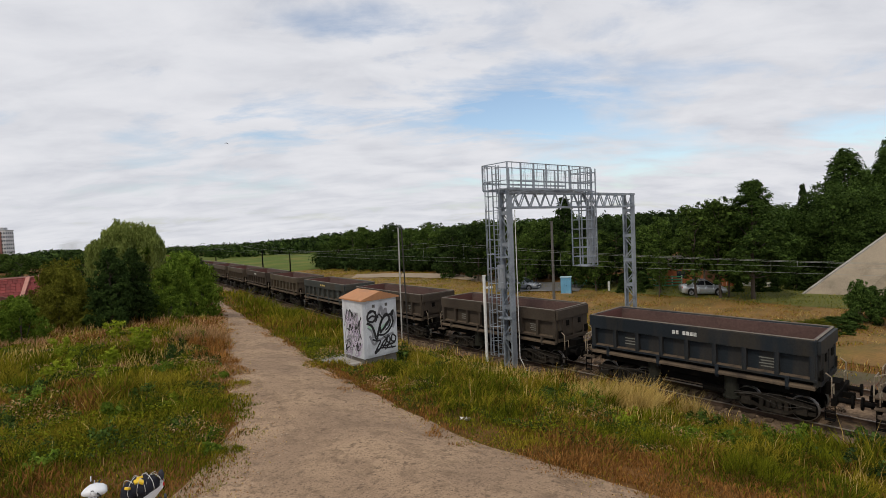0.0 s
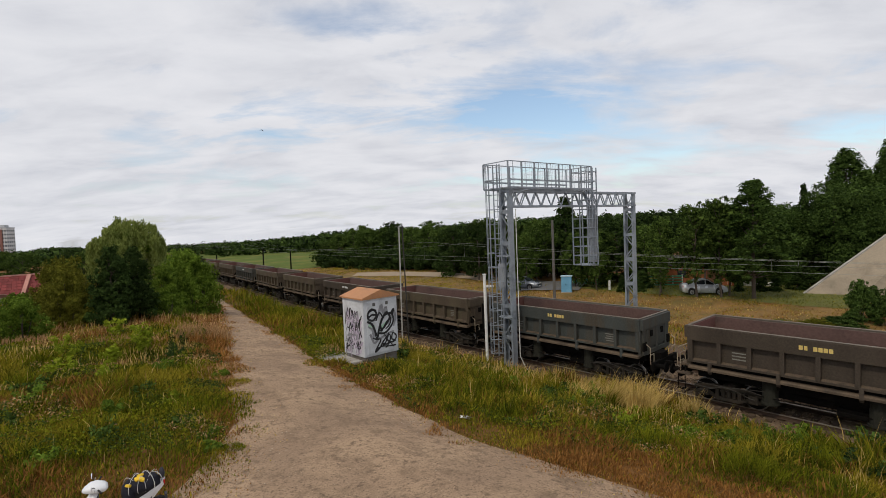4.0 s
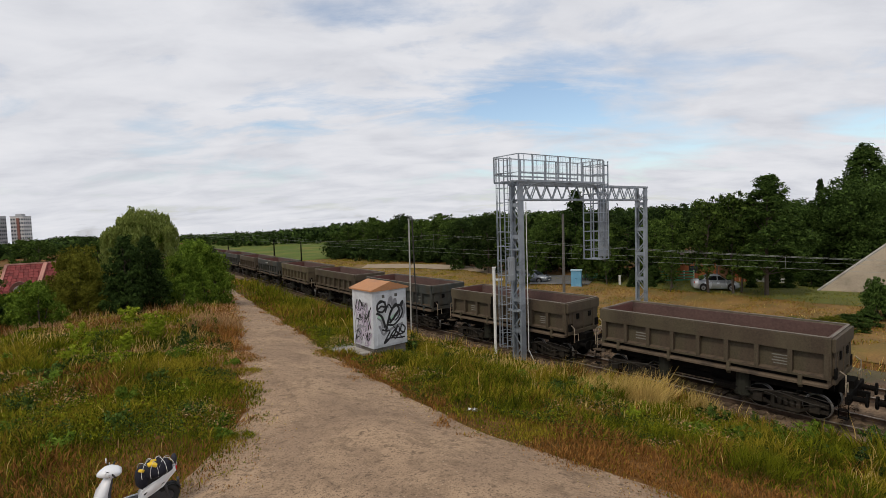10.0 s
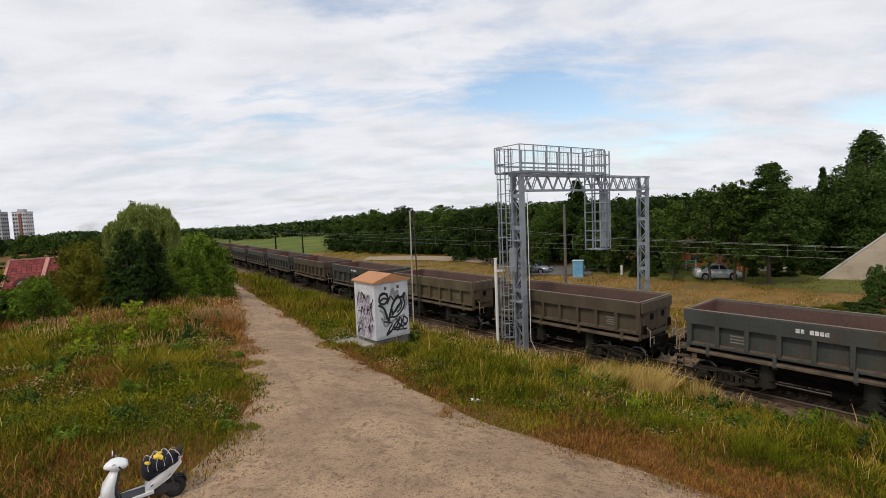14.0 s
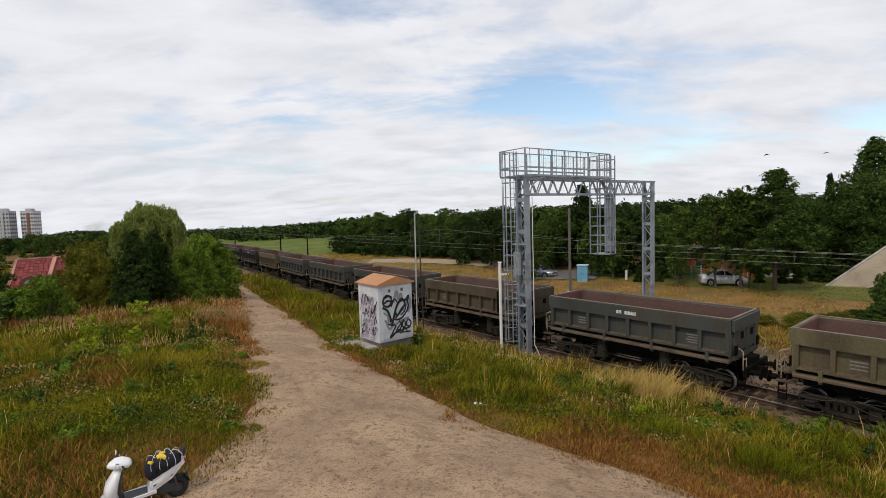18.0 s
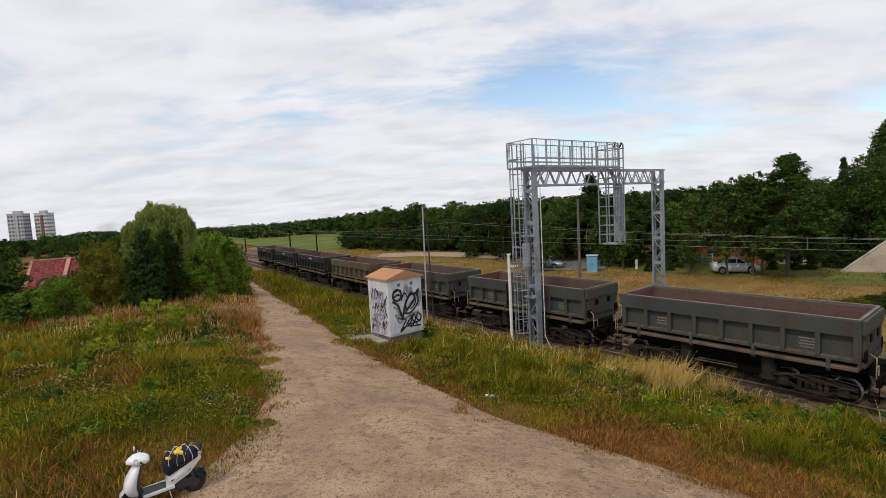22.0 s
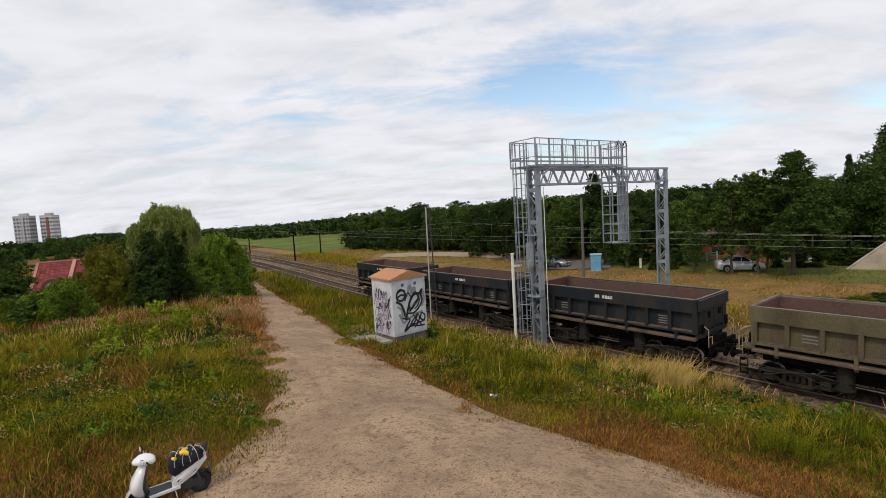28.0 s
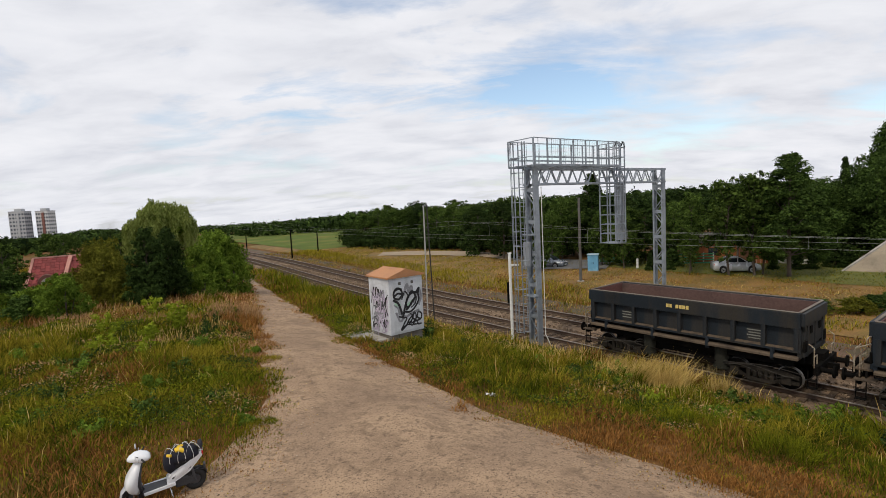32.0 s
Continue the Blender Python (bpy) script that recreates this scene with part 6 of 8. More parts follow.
    part("rolled_jacket", bm, surface("dark_rolled_cloth", (0.03, 0.03, 0.04), 0.9, 0, 0.3, 9, 50, 0.2), lug, "dark rolled jacket", smooth=True)


make_scooter()


# ---- parked cars ----
def make_car(m, label, paint, estate=False):
    """+x is the front; wheels stand on z = 0."""
    c = thing("car", label, "car", "parked cars", m=m)
    TY = surface("tyre_rubber", (0.02, 0.02, 0.02), 0.85, 0, 0.2, 5, 30, 0.05)
    AL = surface("alloy", (0.5, 0.5, 0.52), 0.35, 0.8, 0.1, 5, 30, 0)
    GL = glassy("car_glass")
    bm = B()
    sec = [(-2.2, 0.42, 0.82, 0.72), (-2.12, 0.28, 0.96, 0.80), (-1.6, 0.22, 1.0, 0.86), (-0.9, 0.2, 0.98, 0.88), (0.5, 0.2, 0.95, 0.88), (1.2, 0.2, 0.92, 0.87), (1.9, 0.25, 0.78, 0.82), (2.15, 0.3, 0.66, 0.72), (2.22, 0.42, 0.55, 0.62)]
    rows = []
    for x, z0, z1, w in sec:
        rows.append([bm.verts.new(p) for p in ((x, -w * 0.9, z0), (x, -w, z0 + 0.15), (x, -w, (z0 + z1) / 2 + 0.1), (x, -w * 0.93, z1), (x, 0, z1 + 0.03), (x, w * 0.93, z1), (x, w, (z0 + z1) / 2 + 0.1), (x, w, z0 + 0.15), (x, w * 0.9, z0))])
    for a, b in zip(rows, rows[1:]):
        for j in range(8):
            bm.faces.new((a[j], a[j + 1], b[j + 1], b[j]))
        bm.faces.new((a[8], a[0], b[0], b[8]))
    bm.faces.new(rows[0][::-1])
    bm.faces.new(rows[-1])
    bmesh.ops.recalc_face_normals(bm, faces=bm.faces)
    body = part("body", bm, paint, c, smooth=True)
    # cabin
    back = -1.95 if estate else -1.55
    roof0 = -1.75 if estate else -0.75
    bm = B()
    pts = [(back, 0.95), (roof0, 1.40), (0.0, 1.45), (0.3, 1.42), (1.1, 0.92)]
    L, R = [], []
    for x, z in pts:
        w = 0.80 if z < 1.1 else 0.60
        L.append(bm.verts.new((x, -w, z)))
        R.append(bm.verts.new((x, w, z)))
    for k in range(4):
        bm.faces.new((L[k], L[k + 1], R[k + 1], R[k]))
    bm.faces.new(L)
    bm.faces.new(R[::-1])
    bm.faces.new((L[0], R[0], R[-1], L[-1]))
    bmesh.ops.recalc_face_normals(bm, faces=bm.faces)
    part("cabin", bm, paint, c)
    for sy in (-1, 1):
        for nm, q in (("front_side_window", [(0.08, 1.0), (0.9, 0.98), (0.32, 1.33), (0.08, 1.36)]), ("rear_side_window", [(-0.95, 1.02), (-0.02, 1.0), (-0.02, 1.36), (-0.68, 1.33)])):
            bm = B()
            vs = [(x, sy * (0.80 - (z - 0.95) * 0.44 + 0.012), z) for x, z in q]
            poly(bm, vs, (0, sy * 0.01, 0))
            part(nm, bm, GL, c, "dark side window")
        part("mirror", box(B(), (0.85, sy * 0.93, 1.0), (0.12, 0.16, 0.1), bevel=0.03), paint, c)
        part("headlight", box(B(), (2.06, sy * 0.58, 0.68), (0.2, 0.3, 0.13), bevel=0.03), glassy("headlight_glass", (0.5, 0.5, 0.5), 0.1), c)
        part("tail_light", box(B(), (-2.14, sy * 0.66, 0.8), (0.1, 0.22, 0.16), bevel=0.02), surface("tail_red", (0.4, 0.02, 0.02), 0.3, 0, 0.1, 4, 20, 0), c)
        for x in (-1.33, 1.33):
            wh = part("wheel", rod(B(), (x, sy * 0.70, 0.31), (x, sy * 0.90, 0.31), 0.31, 22), TY, c)
            part("rim", rod(B(), (x, sy * 0.89, 0.31), (x, sy * 0.912, 0.31), 0.21, 14), AL, wh)
            bm = B()
            for k in range(5):
                a = k * 1.2566
                bar(bm, (x, sy * 0.916, 0.31), (x + 0.2 * math.cos(a), sy * 0.916, 0.31 + 0.2 * math.sin(a)), 0.01, 0.03)
            part("spokes", bm, TY, wh)
            part("wheel_arch", rod(B(), (x, sy * 0.855, 0.36), (x, sy * 0.885, 0.36), 0.37, 20), TY, c)
    bm = B()
    poly(bm, [(1.06, -0.7, 0.96), (1.06, 0.7, 0.96), (0.36, 0.54, 1.40), (0.36, -0.54, 1.40)], (0.02, 0, 0.02))
    part("windscreen", bm, GL, c)
    bm = B()
    poly(bm, [(back - 0.01, -0.7, 1.0), (back - 0.01, 0.7, 1.0), (roof0 - 0.06, 0.54, 1.38), (roof0 - 0.06, -0.54, 1.38)], (-0.02, 0, 0.02))
    part("rear_window", bm, GL, c)
    part("front_bumper", box(B(), (2.16, 0, 0.42), (0.16, 1.4, 0.2), bevel=0.05), paint, c)
    part("grille", box(B(), (2.2, 0, 0.6), (0.06, 0.7, 0.12), bevel=0.02), TY, c)
    part("number_plate", box(B(), (2.25, 0, 0.42), (0.02, 0.5, 0.11)), WHITE, c)


SILVER = surface("silver_car_paint", (0.66, 0.69, 0.73), 0.25, 0.35, 0.05, 2, 30, 0, spec=0.6)
DARKCAR = surface("dark_car_paint", (0.20, 0.22, 0.25), 0.25, 0.35, 0.05, 2, 30, 0, spec=0.6)
make_car(Matrix.Translation((27.1, 48.35, gz(27.1, 48.35) + 0.01)) @ Matrix.Rotation(math.atan2(-0.25, 0.97), 4, "Z") @ Matrix.Diagonal((0.93, 1, 1.1, 1)), "silver saloon car parked on the lawn under the trees", SILVER)
make_car(Matrix.Translation((11.0, 59.6, gz(11.0, 59.6) + 0.01)) @ Matrix.Rotation(radians(-38), 4, "Z"), "grey car parked on asphalt half behind trees", DARKCAR, True)


# ---- far side: booth, yard, fences, shed, ramp ----
def make_yard():
    BLUE = surface("blue_steel_booth", (0.13, 0.33, 0.50), 0.5, 0, 0.15, 1.5, 25, 0.04, dirt=(0.20, 0.40, 0.55))
    x, y = 14.9, 54.1
    b = thing("electric_booth", "small light-blue steel booth with a flat roof", "booth", m=Matrix.Translation((x, y, gz(x, y))) @ Matrix.Rotation(radians(-22), 4, "Z"))
    part("body", box(B(), (0, 0, 0.98), (1.1, 0.75, 1.75), bevel=0.02), BLUE, b)
    part("plinth", box(B(), (0, 0, 0.06), (1.15, 0.8, 0.14)), CONCRETE, b)
    part("roof", box(B(), (0, 0, 1.9), (1.24, 0.9, 0.09), bevel=0.02), surface("pale_blue_roof", (0.36, 0.50, 0.58), 0.6, 0, 0.1, 2, 20, 0.03), b)
    for sx in (-1, 1):
        dr = part("door", box(B(), (sx * 0.26, -0.385, 0.98), (0.48, 0.02, 1.55), bevel=0.006), BLUE, b)
        part("handle", box(B(), (sx * 0.08, -0.405, 1.0), (0.03, 0.03, 0.14)), UNDER, dr)
    # asphalt yard and the sandy track
    ASPH = surface("worn_asphalt", (0.11, 0.11, 0.11), 0.9, 0, 0.25, 0.7, 25, 0.2, dirt=(0.16, 0.15, 0.13))
    SAND = surface("sandy_track", (0.29, 0.225, 0.155), 0.95, 0, 0.25, 0.6, 18, 0.3, dirt=(0.27, 0.21, 0.15))

    def sheet(name, pts, mat, label, lift=0.13):
        P = np.array(pts, float)
        n = 24
        q = []
        k = len(P) // 2
        a, bb = spline(P[:k], n), spline(P[k:], n)
        u = np.linspace(0, 1, 7)
        g = a[:, None] * (1 - u)[None, :, None] + bb[:, None] * u[None, :, None]
        z = ground_z(g[..., 0], g[..., 1]) + lift
        i = np.arange(n * 7).reshape(n, 7)
        f = np.stack([i[:-1, :-1], i[:-1, 1:], i[1:, 1:], i[1:, :-1]], -1).reshape(-1, 4)
        o = raw(name, np.concatenate([g, z[..., None]], -1).reshape(-1, 3).tolist(), f.tolist(), mat)
        tagged(o, label, "road", kind="structure")
    sheet("yard", [(7.5, 58.3), (11, 56.8), (16.5, 54.9), (9, 67.5), (13, 65.5), (20, 62.5)], ASPH, "grey worn asphalt yard beyond the tracks")
    sheet("road", [(-14, 84.5), (-6, 81.5), (2, 75.5), (7.4, 68.0), (-14, 91), (-5, 88), (4, 80.5), (10.5, 69.5)], SAND, "pale sandy track along the hedge")
    # dry meadow, lawn and far field, as strips along the line
    sl = np.arange(-50, 115, 2.5)
    DRYM = surface("dry_meadow", (0.205, 0.115, 0.032), 0.95, 0, 0.4, 0.4, 9, 0.5, dirt=(0.13, 0.092, 0.020), dirt_at=0.52)
    LAWN = surface("lawn", (0.105, 0.112, 0.020), 0.95, 0, 0.3, 0.5, 12, 0.4, dirt=(0.10, 0.10, 0.022), dirt_at=0.55)
    FIELD = surface("green_field", (0.082, 0.116, 0.022), 0.95, 0, 0.3, 0.12, 4, 0.3, dirt=(0.15, 0.145, 0.036), dirt_at=0.56, spec=0.08)

    def strip(name, o0, o1, s, mat, label, lift):
        o = np.linspace(o0, o1, 9)
        p = np.stack([on_line(s, q) for q in o], 1)
        p[..., 2] = ground_z(p[..., 0], p[..., 1]) + lift
        i = np.arange(len(s) * 9).reshape(len(s), 9)
        f = np.stack([i[:-1, :-1], i[:-1, 1:], i[1:, 1:], i[1:, :-1]], -1).reshape(-1, 4)
        tagged(raw(name, p.reshape(-1, 3).tolist(), f.tolist(), mat), label, "meadow", kind="structure")
    strip("meadow", 11.2, 27.5, sl, DRYM, "sun-dried golden meadow beyond the tracks", 0.05)
    strip("lawn", 26.8, 44.0, np.arange(-50, 10, 2.5), LAWN, "green lawn under the garden trees", 0.08)
    strip("field", 14.5, 75.0, np.arange(74, 230, 6.0), FIELD, "pale green field behind the railway", 0.12)
    # green fence
    GREEN = surface("green_fence_paint", (0.05, 0.22, 0.12), 0.6, 0, 0.2, 2, 20, 0.04)
    PALE = surface("pale_fence_paint", (0.50, 0.50, 0.42), 0.7, 0, 0.2, 2, 20, 0.04)

    def fence(p0, p1, n, mat, h, label):
        f = thing("fence", label, "fence", "garden fences")
        a, b2 = Vector((*p0, 0)), Vector((*p1, 0))
        for k in range(n + 1):
            p = a.lerp(b2, k / n)
            g = gz(p.x, p.y)
            part("post", box(B(), (p.x, p.y, g + h / 2), (0.1, 0.1, h)), PALE, f)
        for q in range(4):
            z = 0.18 + q * (h - 0.3) / 3
            g0, g1 = gz(a.x, a.y), gz(b2.x, b2.y)
            part("slat", bar(B(), (a.x, a.y - 0.07, g0 + z), (b2.x, b2.y - 0.07, g1 + z), 0.03, 0.14), mat, f)
    fence((23.4, 55.8), (28.4, 54.9), 5, GREEN, 1.25, "low green slatted garden fence with pale posts")
    fence((17.6, 61.0), (20.4, 58.6), 4, GREEN, 0.8, "low green slatted fence by the yard")
    fence((28.8, 55.2), (36.5, 51.6), 6, PALE, 0.6, "low pale garden fence behind the car")
    # orange garden house
    OR = surface("orange_boarding", (0.26, 0.085, 0.03), 0.8, 0, 0.25, 1.5, 20, 0.1, dirt=(0.24, 0.08, 0.03))
    s = thing("garden_house", "orange-brown boarded garden house behind the trees", "shed", m=Matrix.Translation((30.6, 56.0, gz(30.6, 56.0))) @ Matrix.Rotation(radians(-24), 4, "Z"))
    wall = part("wall", box(B(), (0, 0, 1.2), (7.4, 3.2, 2.4)), OR, s)
    for k in range(18):
        part("board", box(B(), (-3.57 + k * 0.42, -1.625, 1.2), (0.39, 0.04, 2.34)), OR, wall)
    bm = B()
    poly(bm, [(-3.9, -2.0, 2.35), (-3.9, 2.0, 2.35), (-3.9, 0, 3.5)], (7.8, 0, 0))
    part("roof", bm, surface("dark_roofing", (0.06, 0.05, 0.045), 0.9, 0, 0.25, 1.5, 20, 0.1), s)
    part("window", box(B(), (-1.6, -1.66, 1.4), (0.9, 0.05, 0.8)), glassy("dark_pane"), s)
    part("door", box(B(), (1.4, -1.66, 1.05), (0.9, 0.05, 2.0)), surface("brown_door", (0.12, 0.06, 0.03), 0.7, 0, 0.2, 2, 20, 0.05), s)
    p = thing("bollard", "short white post beside the lawn", "post", m=Matrix.Translation((19.84, 54.4, gz(19.84, 54.4))))
    part("shaft", rod(B(), (0, 0, 0), (0, 0, 1.1), 0.13, 10), WHITE, p)
    part("head", rod(B(), (0, 0, 1.1), (0, 0, 1.16), 0.15, 10, 0.05), WHITE, p)
    # concrete ramp
    r = thing("concrete_ramp", "pale sloping concrete embankment facing", "ramp")
    bm = B()
    A, Bq, C, D, E = (35.2, 45.9, -0.15), (38.6, 43.2, -0.15), (60.0, 39.5, -0.15), (62.2, 47.0, 16.7), (44.2, 46.3, 5.45)
    F = (62.0, 56.0, -0.15)
    vs = [bm.verts.new(q) for q in (A, Bq, C, D, E, F)]
    bm.faces.new((vs[0], vs[1], vs[4]))
    bm.faces.new((vs[1], vs[2], vs[3], vs[4]))
    bm.faces.new((vs[0], vs[4], vs[3], vs[5]))
    bm.faces.new((vs[2], vs[5], vs[3]))
    bm.faces.new((vs[0], vs[5], vs[2], vs[1]))
    bmesh.ops.recalc_face_normals(bm, faces=bm.faces)
    part("facing", bm, surface("pale_concrete", (0.285, 0.235, 0.172), 0.9, 0, 0.22, 0.5, 12, 0.15, dirt=(0.20, 0.165, 0.12), dirt_at=0.55), r)
    bm = B()
    bar(bm, Vector(A), Vector(E), 0.22, 0.14)
    bar(bm, Vector(E), Vector(D), 0.22, 0.14)
    part("coping", bm, CONCRETE, r)


make_yard()


# ---- house and tower blocks ----
def make_house():
    TILE = surface("red_roof_tiles", (0.22, 0.042, 0.040), 0.75, 0, 0.2, 1.5, 20, 0.1, dirt=(0.19, 0.05, 0.047), rand=0.25)
    RIDGE = surface("pale_ridge_tiles", (0.45, 0.22, 0.18), 0.75, 0, 0.2, 2, 20, 0.1)
    WALLM = surface("house_render", (0.55, 0.52, 0.46), 0.9, 0, 0.12, 1, 20, 0.05)
    # origin under the left end of the ridge, x along it
    o = Vector((-38.6, 43.4, 0))
    z = gz(o.x, o.y)
    ax = math.atan2(45.76 - 43.3, 38.59 - 35.63)
    h = thing("house", "house with a red tiled hipped roof and an arched dormer", "house", m=Matrix.Translation((o.x, o.y, 0)) @ Matrix.Rotation(ax, 4, "Z"))
    top, eave, run_ = 5.0, 1.9, 2.7
    L_ = 4.3
    part("wall", box(B(), (L_ / 2, 0, (eave + z - 0.4) / 2), (L_ + 1.2, 4.6, eave - z + 0.4)), WALLM, h)
    # front slope in courses of tiles
    nrow = 13
    bm = B()
    poly(bm, [(0.0, 0, top), (L_, 0, top), (L_ + 0.9, -run_, eave), (-0.9, -run_, eave)], (0, 0, -0.1))
    poly(bm, [(0.0, 0, top), (L_, 0, top), (L_ + 0.9, run_, eave), (-0.9, run_, eave)], (0, 0, -0.1))
    poly(bm, [(0.0, 0, top), (-0.9, -run_, eave), (-0.9, run_, eave)], (0, 0, -0.1))
    poly(bm, [(L_, 0, top), (L_ + 0.9, -run_, eave), (L_ + 0.9, run_, eave)], (0, 0, -0.1))
    slope = part("roof_deck", bm, TILE, h)
    tile = None
    tm = math.atan2(top - eave, run_)
    for r in range(nrow):
        u = (r + 0.5) / nrow
        x0, x1 = -0.9 * u, L_ + 0.9 * u
        n = int((x1 - x0) / 0.33)
        for k in range(n):
            m = Matrix.Translation((x0 + (k + 0.5) * (x1 - x0) / n, -run_ * u, top - (top - eave) * u + 0.03)) @ Matrix.Rotation(tm, 4, "X") @ Matrix.Rotation(radians(-4), 4, "X")
            if tile is None:
                tile = part("tile", box(B(), (0, 0, 0), (0.30, 0.33, 0.05), bevel=0.015), TILE, slope)
                tile.matrix_basis = m
            elif r * 20 + k < 300:
                share("tile", tile, slope, m)
    part("ridge_cap", bar(B(), (0, 0, top + 0.04), (L_, 0, top + 0.04), 0.22, 0.12), RIDGE, h, "paler ridge tiles")
    for x0, x1 in ((0, -0.9), (L_, L_ + 0.9)):
        part("hip_cap", bar(B(), (x0, 0, top + 0.04), (x1, -run_, eave + 0.06), 0.2, 0.1), RIDGE, h, "paler hip tiles")
    # cross wing verge
    part("verge", bar(B(), (2.7, -0.1, top + 0.02), (1.75, -2.75, eave + 0.3), 0.3, 0.12), RIDGE, h, "pale verge of the cross wing")
    # arched dormer
    dx = 0.8
    bm = B()
    arch = [(dx + 0.7 * math.cos(a), -2.2, 2.75 + 0.85 * math.sin(a)) for a in np.linspace(0, math.pi, 12)]
    poly(bm, arch + [(dx - 0.7, -2.2, 2.4), (dx + 0.7, -2.2, 2.4)], (0, 1.6, 0))
    dm = part("dormer", bm, surface("brown_dormer", (0.16, 0.07, 0.055), 0.8, 0, 0.2, 2, 20, 0.05), h, "brown arched dormer")
    bm = B()
    poly(bm, [(dx + 0.46 * math.cos(a), -2.23, 2.75 + 0.55 * math.sin(a)) for a in np.linspace(0, math.pi, 10)], (0, 0.03, 0))
    part("dormer_window", bm, surface("pale_blind", (0.36, 0.33, 0.30), 0.5, 0, 0.1, 2, 10, 0), dm)


make_house()


def make_towers():
    WL = surface("panel_block_white", (0.58, 0.58, 0.58), 0.85, 0, 0.08, 0.12, 2, 0.02, dirt=(0.48, 0.48, 0.49))
    GR = surface("panel_block_grey", (0.40, 0.41, 0.43), 0.85, 0, 0.08, 0.12, 2, 0.02)
    RD = surface("loggia_brown", (0.22, 0.10, 0.08), 0.85, 0, 0.1, 0.2, 2, 0.02)
    GLS = glassy("far_pane", (0.06, 0.07, 0.09), 0.2)
    view = math.atan2(360, -316)
    for x, y, wide, deep, top, lab in ((-322.4, 355.5, 10.5, 8.0, 20.0, "grey concrete-panel tower block with eleven storeys"), (-311.4, 365.3, 8.5, 9.0, 19.8, "white concrete-panel tower block with brown loggias")):
        base = -26.0
        t = thing("tower_block", lab, "tower block", "tower blocks", m=Matrix.Translation((x, y, base)) @ Matrix.Rotation(view + math.pi / 2 - 0.55, 4, "Z") @ Matrix.Rotation(math.pi, 4, "Z"))
        H = top - base
        wall = part("wall", box(B(), (0, 0, H / 2), (wide, deep, H)), WL if "white" in lab else GR, t)
        part("roof_house", box(B(), (0, 0, H + 1.1), (wide * 0.45, deep * 0.5, 2.2)), GR, t)
        part("parapet", box(B(), (0, 0, H + 0.15), (wide + 0.3, deep + 0.3, 0.5)), GR, t)
        pane = None
        for fl in range(13):
            z = H - 2.0 - fl * 2.75
            for sy in (-1, 1):
                for k in range(5):
                    u = -wide / 2 + (k + 0.5) * wide / 5
                    m = pose(u, sy * (deep / 2 + 0.03), z)
                    if pane is None:
                        pane = part("window", box(B(), (0, 0, 0), (1.1, 0.12, 1.3)), GLS, t)
                        pane.matrix_basis = m
                    else:
                        share("window", pane, t, m)
            for sx in (-1, 1):
                for k in range(4):
                    u = -deep / 2 + (k + 0.5) * deep / 4
                    share("window", pane, t, pose(sx * (wide / 2 + 0.03), u, z, 0, 0, 90))
        bm = B()
        box(bm, (wide * 0.1, -deep / 2 - 0.3, H / 2), (1.6, 0.6, H - 2))
        part("loggia_tower", bm, RD if "white" in lab else GR, t, "vertical stack of loggias")


make_towers()


# ---- litter and birds ----
def make_litter():
    rng = np.random.default_rng(8)
    v = []
    for k in range(9):
        c = np.array([rng.uniform(-0.28, 0.28), rng.uniform(-0.08, 0.08), 0.03 + rng.uniform(0, 0.04)])
        a = rng.normal(size=(4, 3)) * (0.07, 0.05, 0.02)
        v.append(c + a)
    me = quads("litter", np.array(v), surface("white_paper", (0.7, 0.69, 0.66), 0.8, 0, 0.1, 9, 30, 0))
    me.matrix_basis = Matrix.Translation((0.86, 15.5, gz(0.86, 15.5) + 0.03))
    tagged(me, "crumpled white paper scraps at the path's edge", "litter")


make_litter()


def make_bird(label):
    b = thing("bird", label, "bird", "birds in the sky")
    DK = surface("dark_feathers", (0.03, 0.03, 0.035), 0.8, 0, 0.2, 9, 30, 0)
    bm = B()
    bmesh.ops.create_icosphere(bm, subdivisions=2, radius=1.0)
    for v in bm.verts:
        v.co = Vector((v.co.x * 0.17, v.co.y * 0.05, v.co.z * 0.05))
    part("body", bm, DK, b, smooth=True)
    bm = B()
    poly(bm, [(-0.15, -0.02, 0), (-0.3, -0.06, 0), (-0.3, 0.06, 0), (-0.15, 0.02, 0)], (0, 0, 0.012))
    part("tail", bm, DK, b)
    ws = []
    for sy in (-1, 1):
        bm = B()
        poly(bm, [(0.08, sy * 0.03, 0), (0.1, sy * 0.18, 0), (-0.02, sy * 0.38, 0), (-0.1, sy * 0.2, 0), (-0.08, sy * 0.03, 0)], (0, 0, 0.01))
        ws.append(part("wing", bm, DK, b))
    return b, ws


BIRDS = [make_bird("small dark bird crossing the sky"), make_bird("dark pigeon flying to the gantry"), make_bird("dark pigeon following to the gantry"), make_bird("dark bird flying away under the clouds")]


# ---- grass and weeds ----
def vnoise(x, y, scale, seed):
    """Smooth value noise, 0 to 1."""
    rng = np.random.default_rng(seed)
    tab = rng.random((256, 256))
    u, v = x / scale + 1000.37, y / scale + 1000.71
    i, j = np.floor(u).astype(int), np.floor(v).astype(int)
    fu, fv = u - i, v - j
    fu, fv = fu * fu * (3 - 2 * fu), fv * fv * (3 - 2 * fv)
    g = lambda a, b: tab[a % 256, b % 256]
    return (g(i, j) * (1 - fu) + g(i + 1, j) * fu) * (1 - fv) + (g(i, j + 1) * (1 - fu) + g(i + 1, j + 1) * fu) * fv


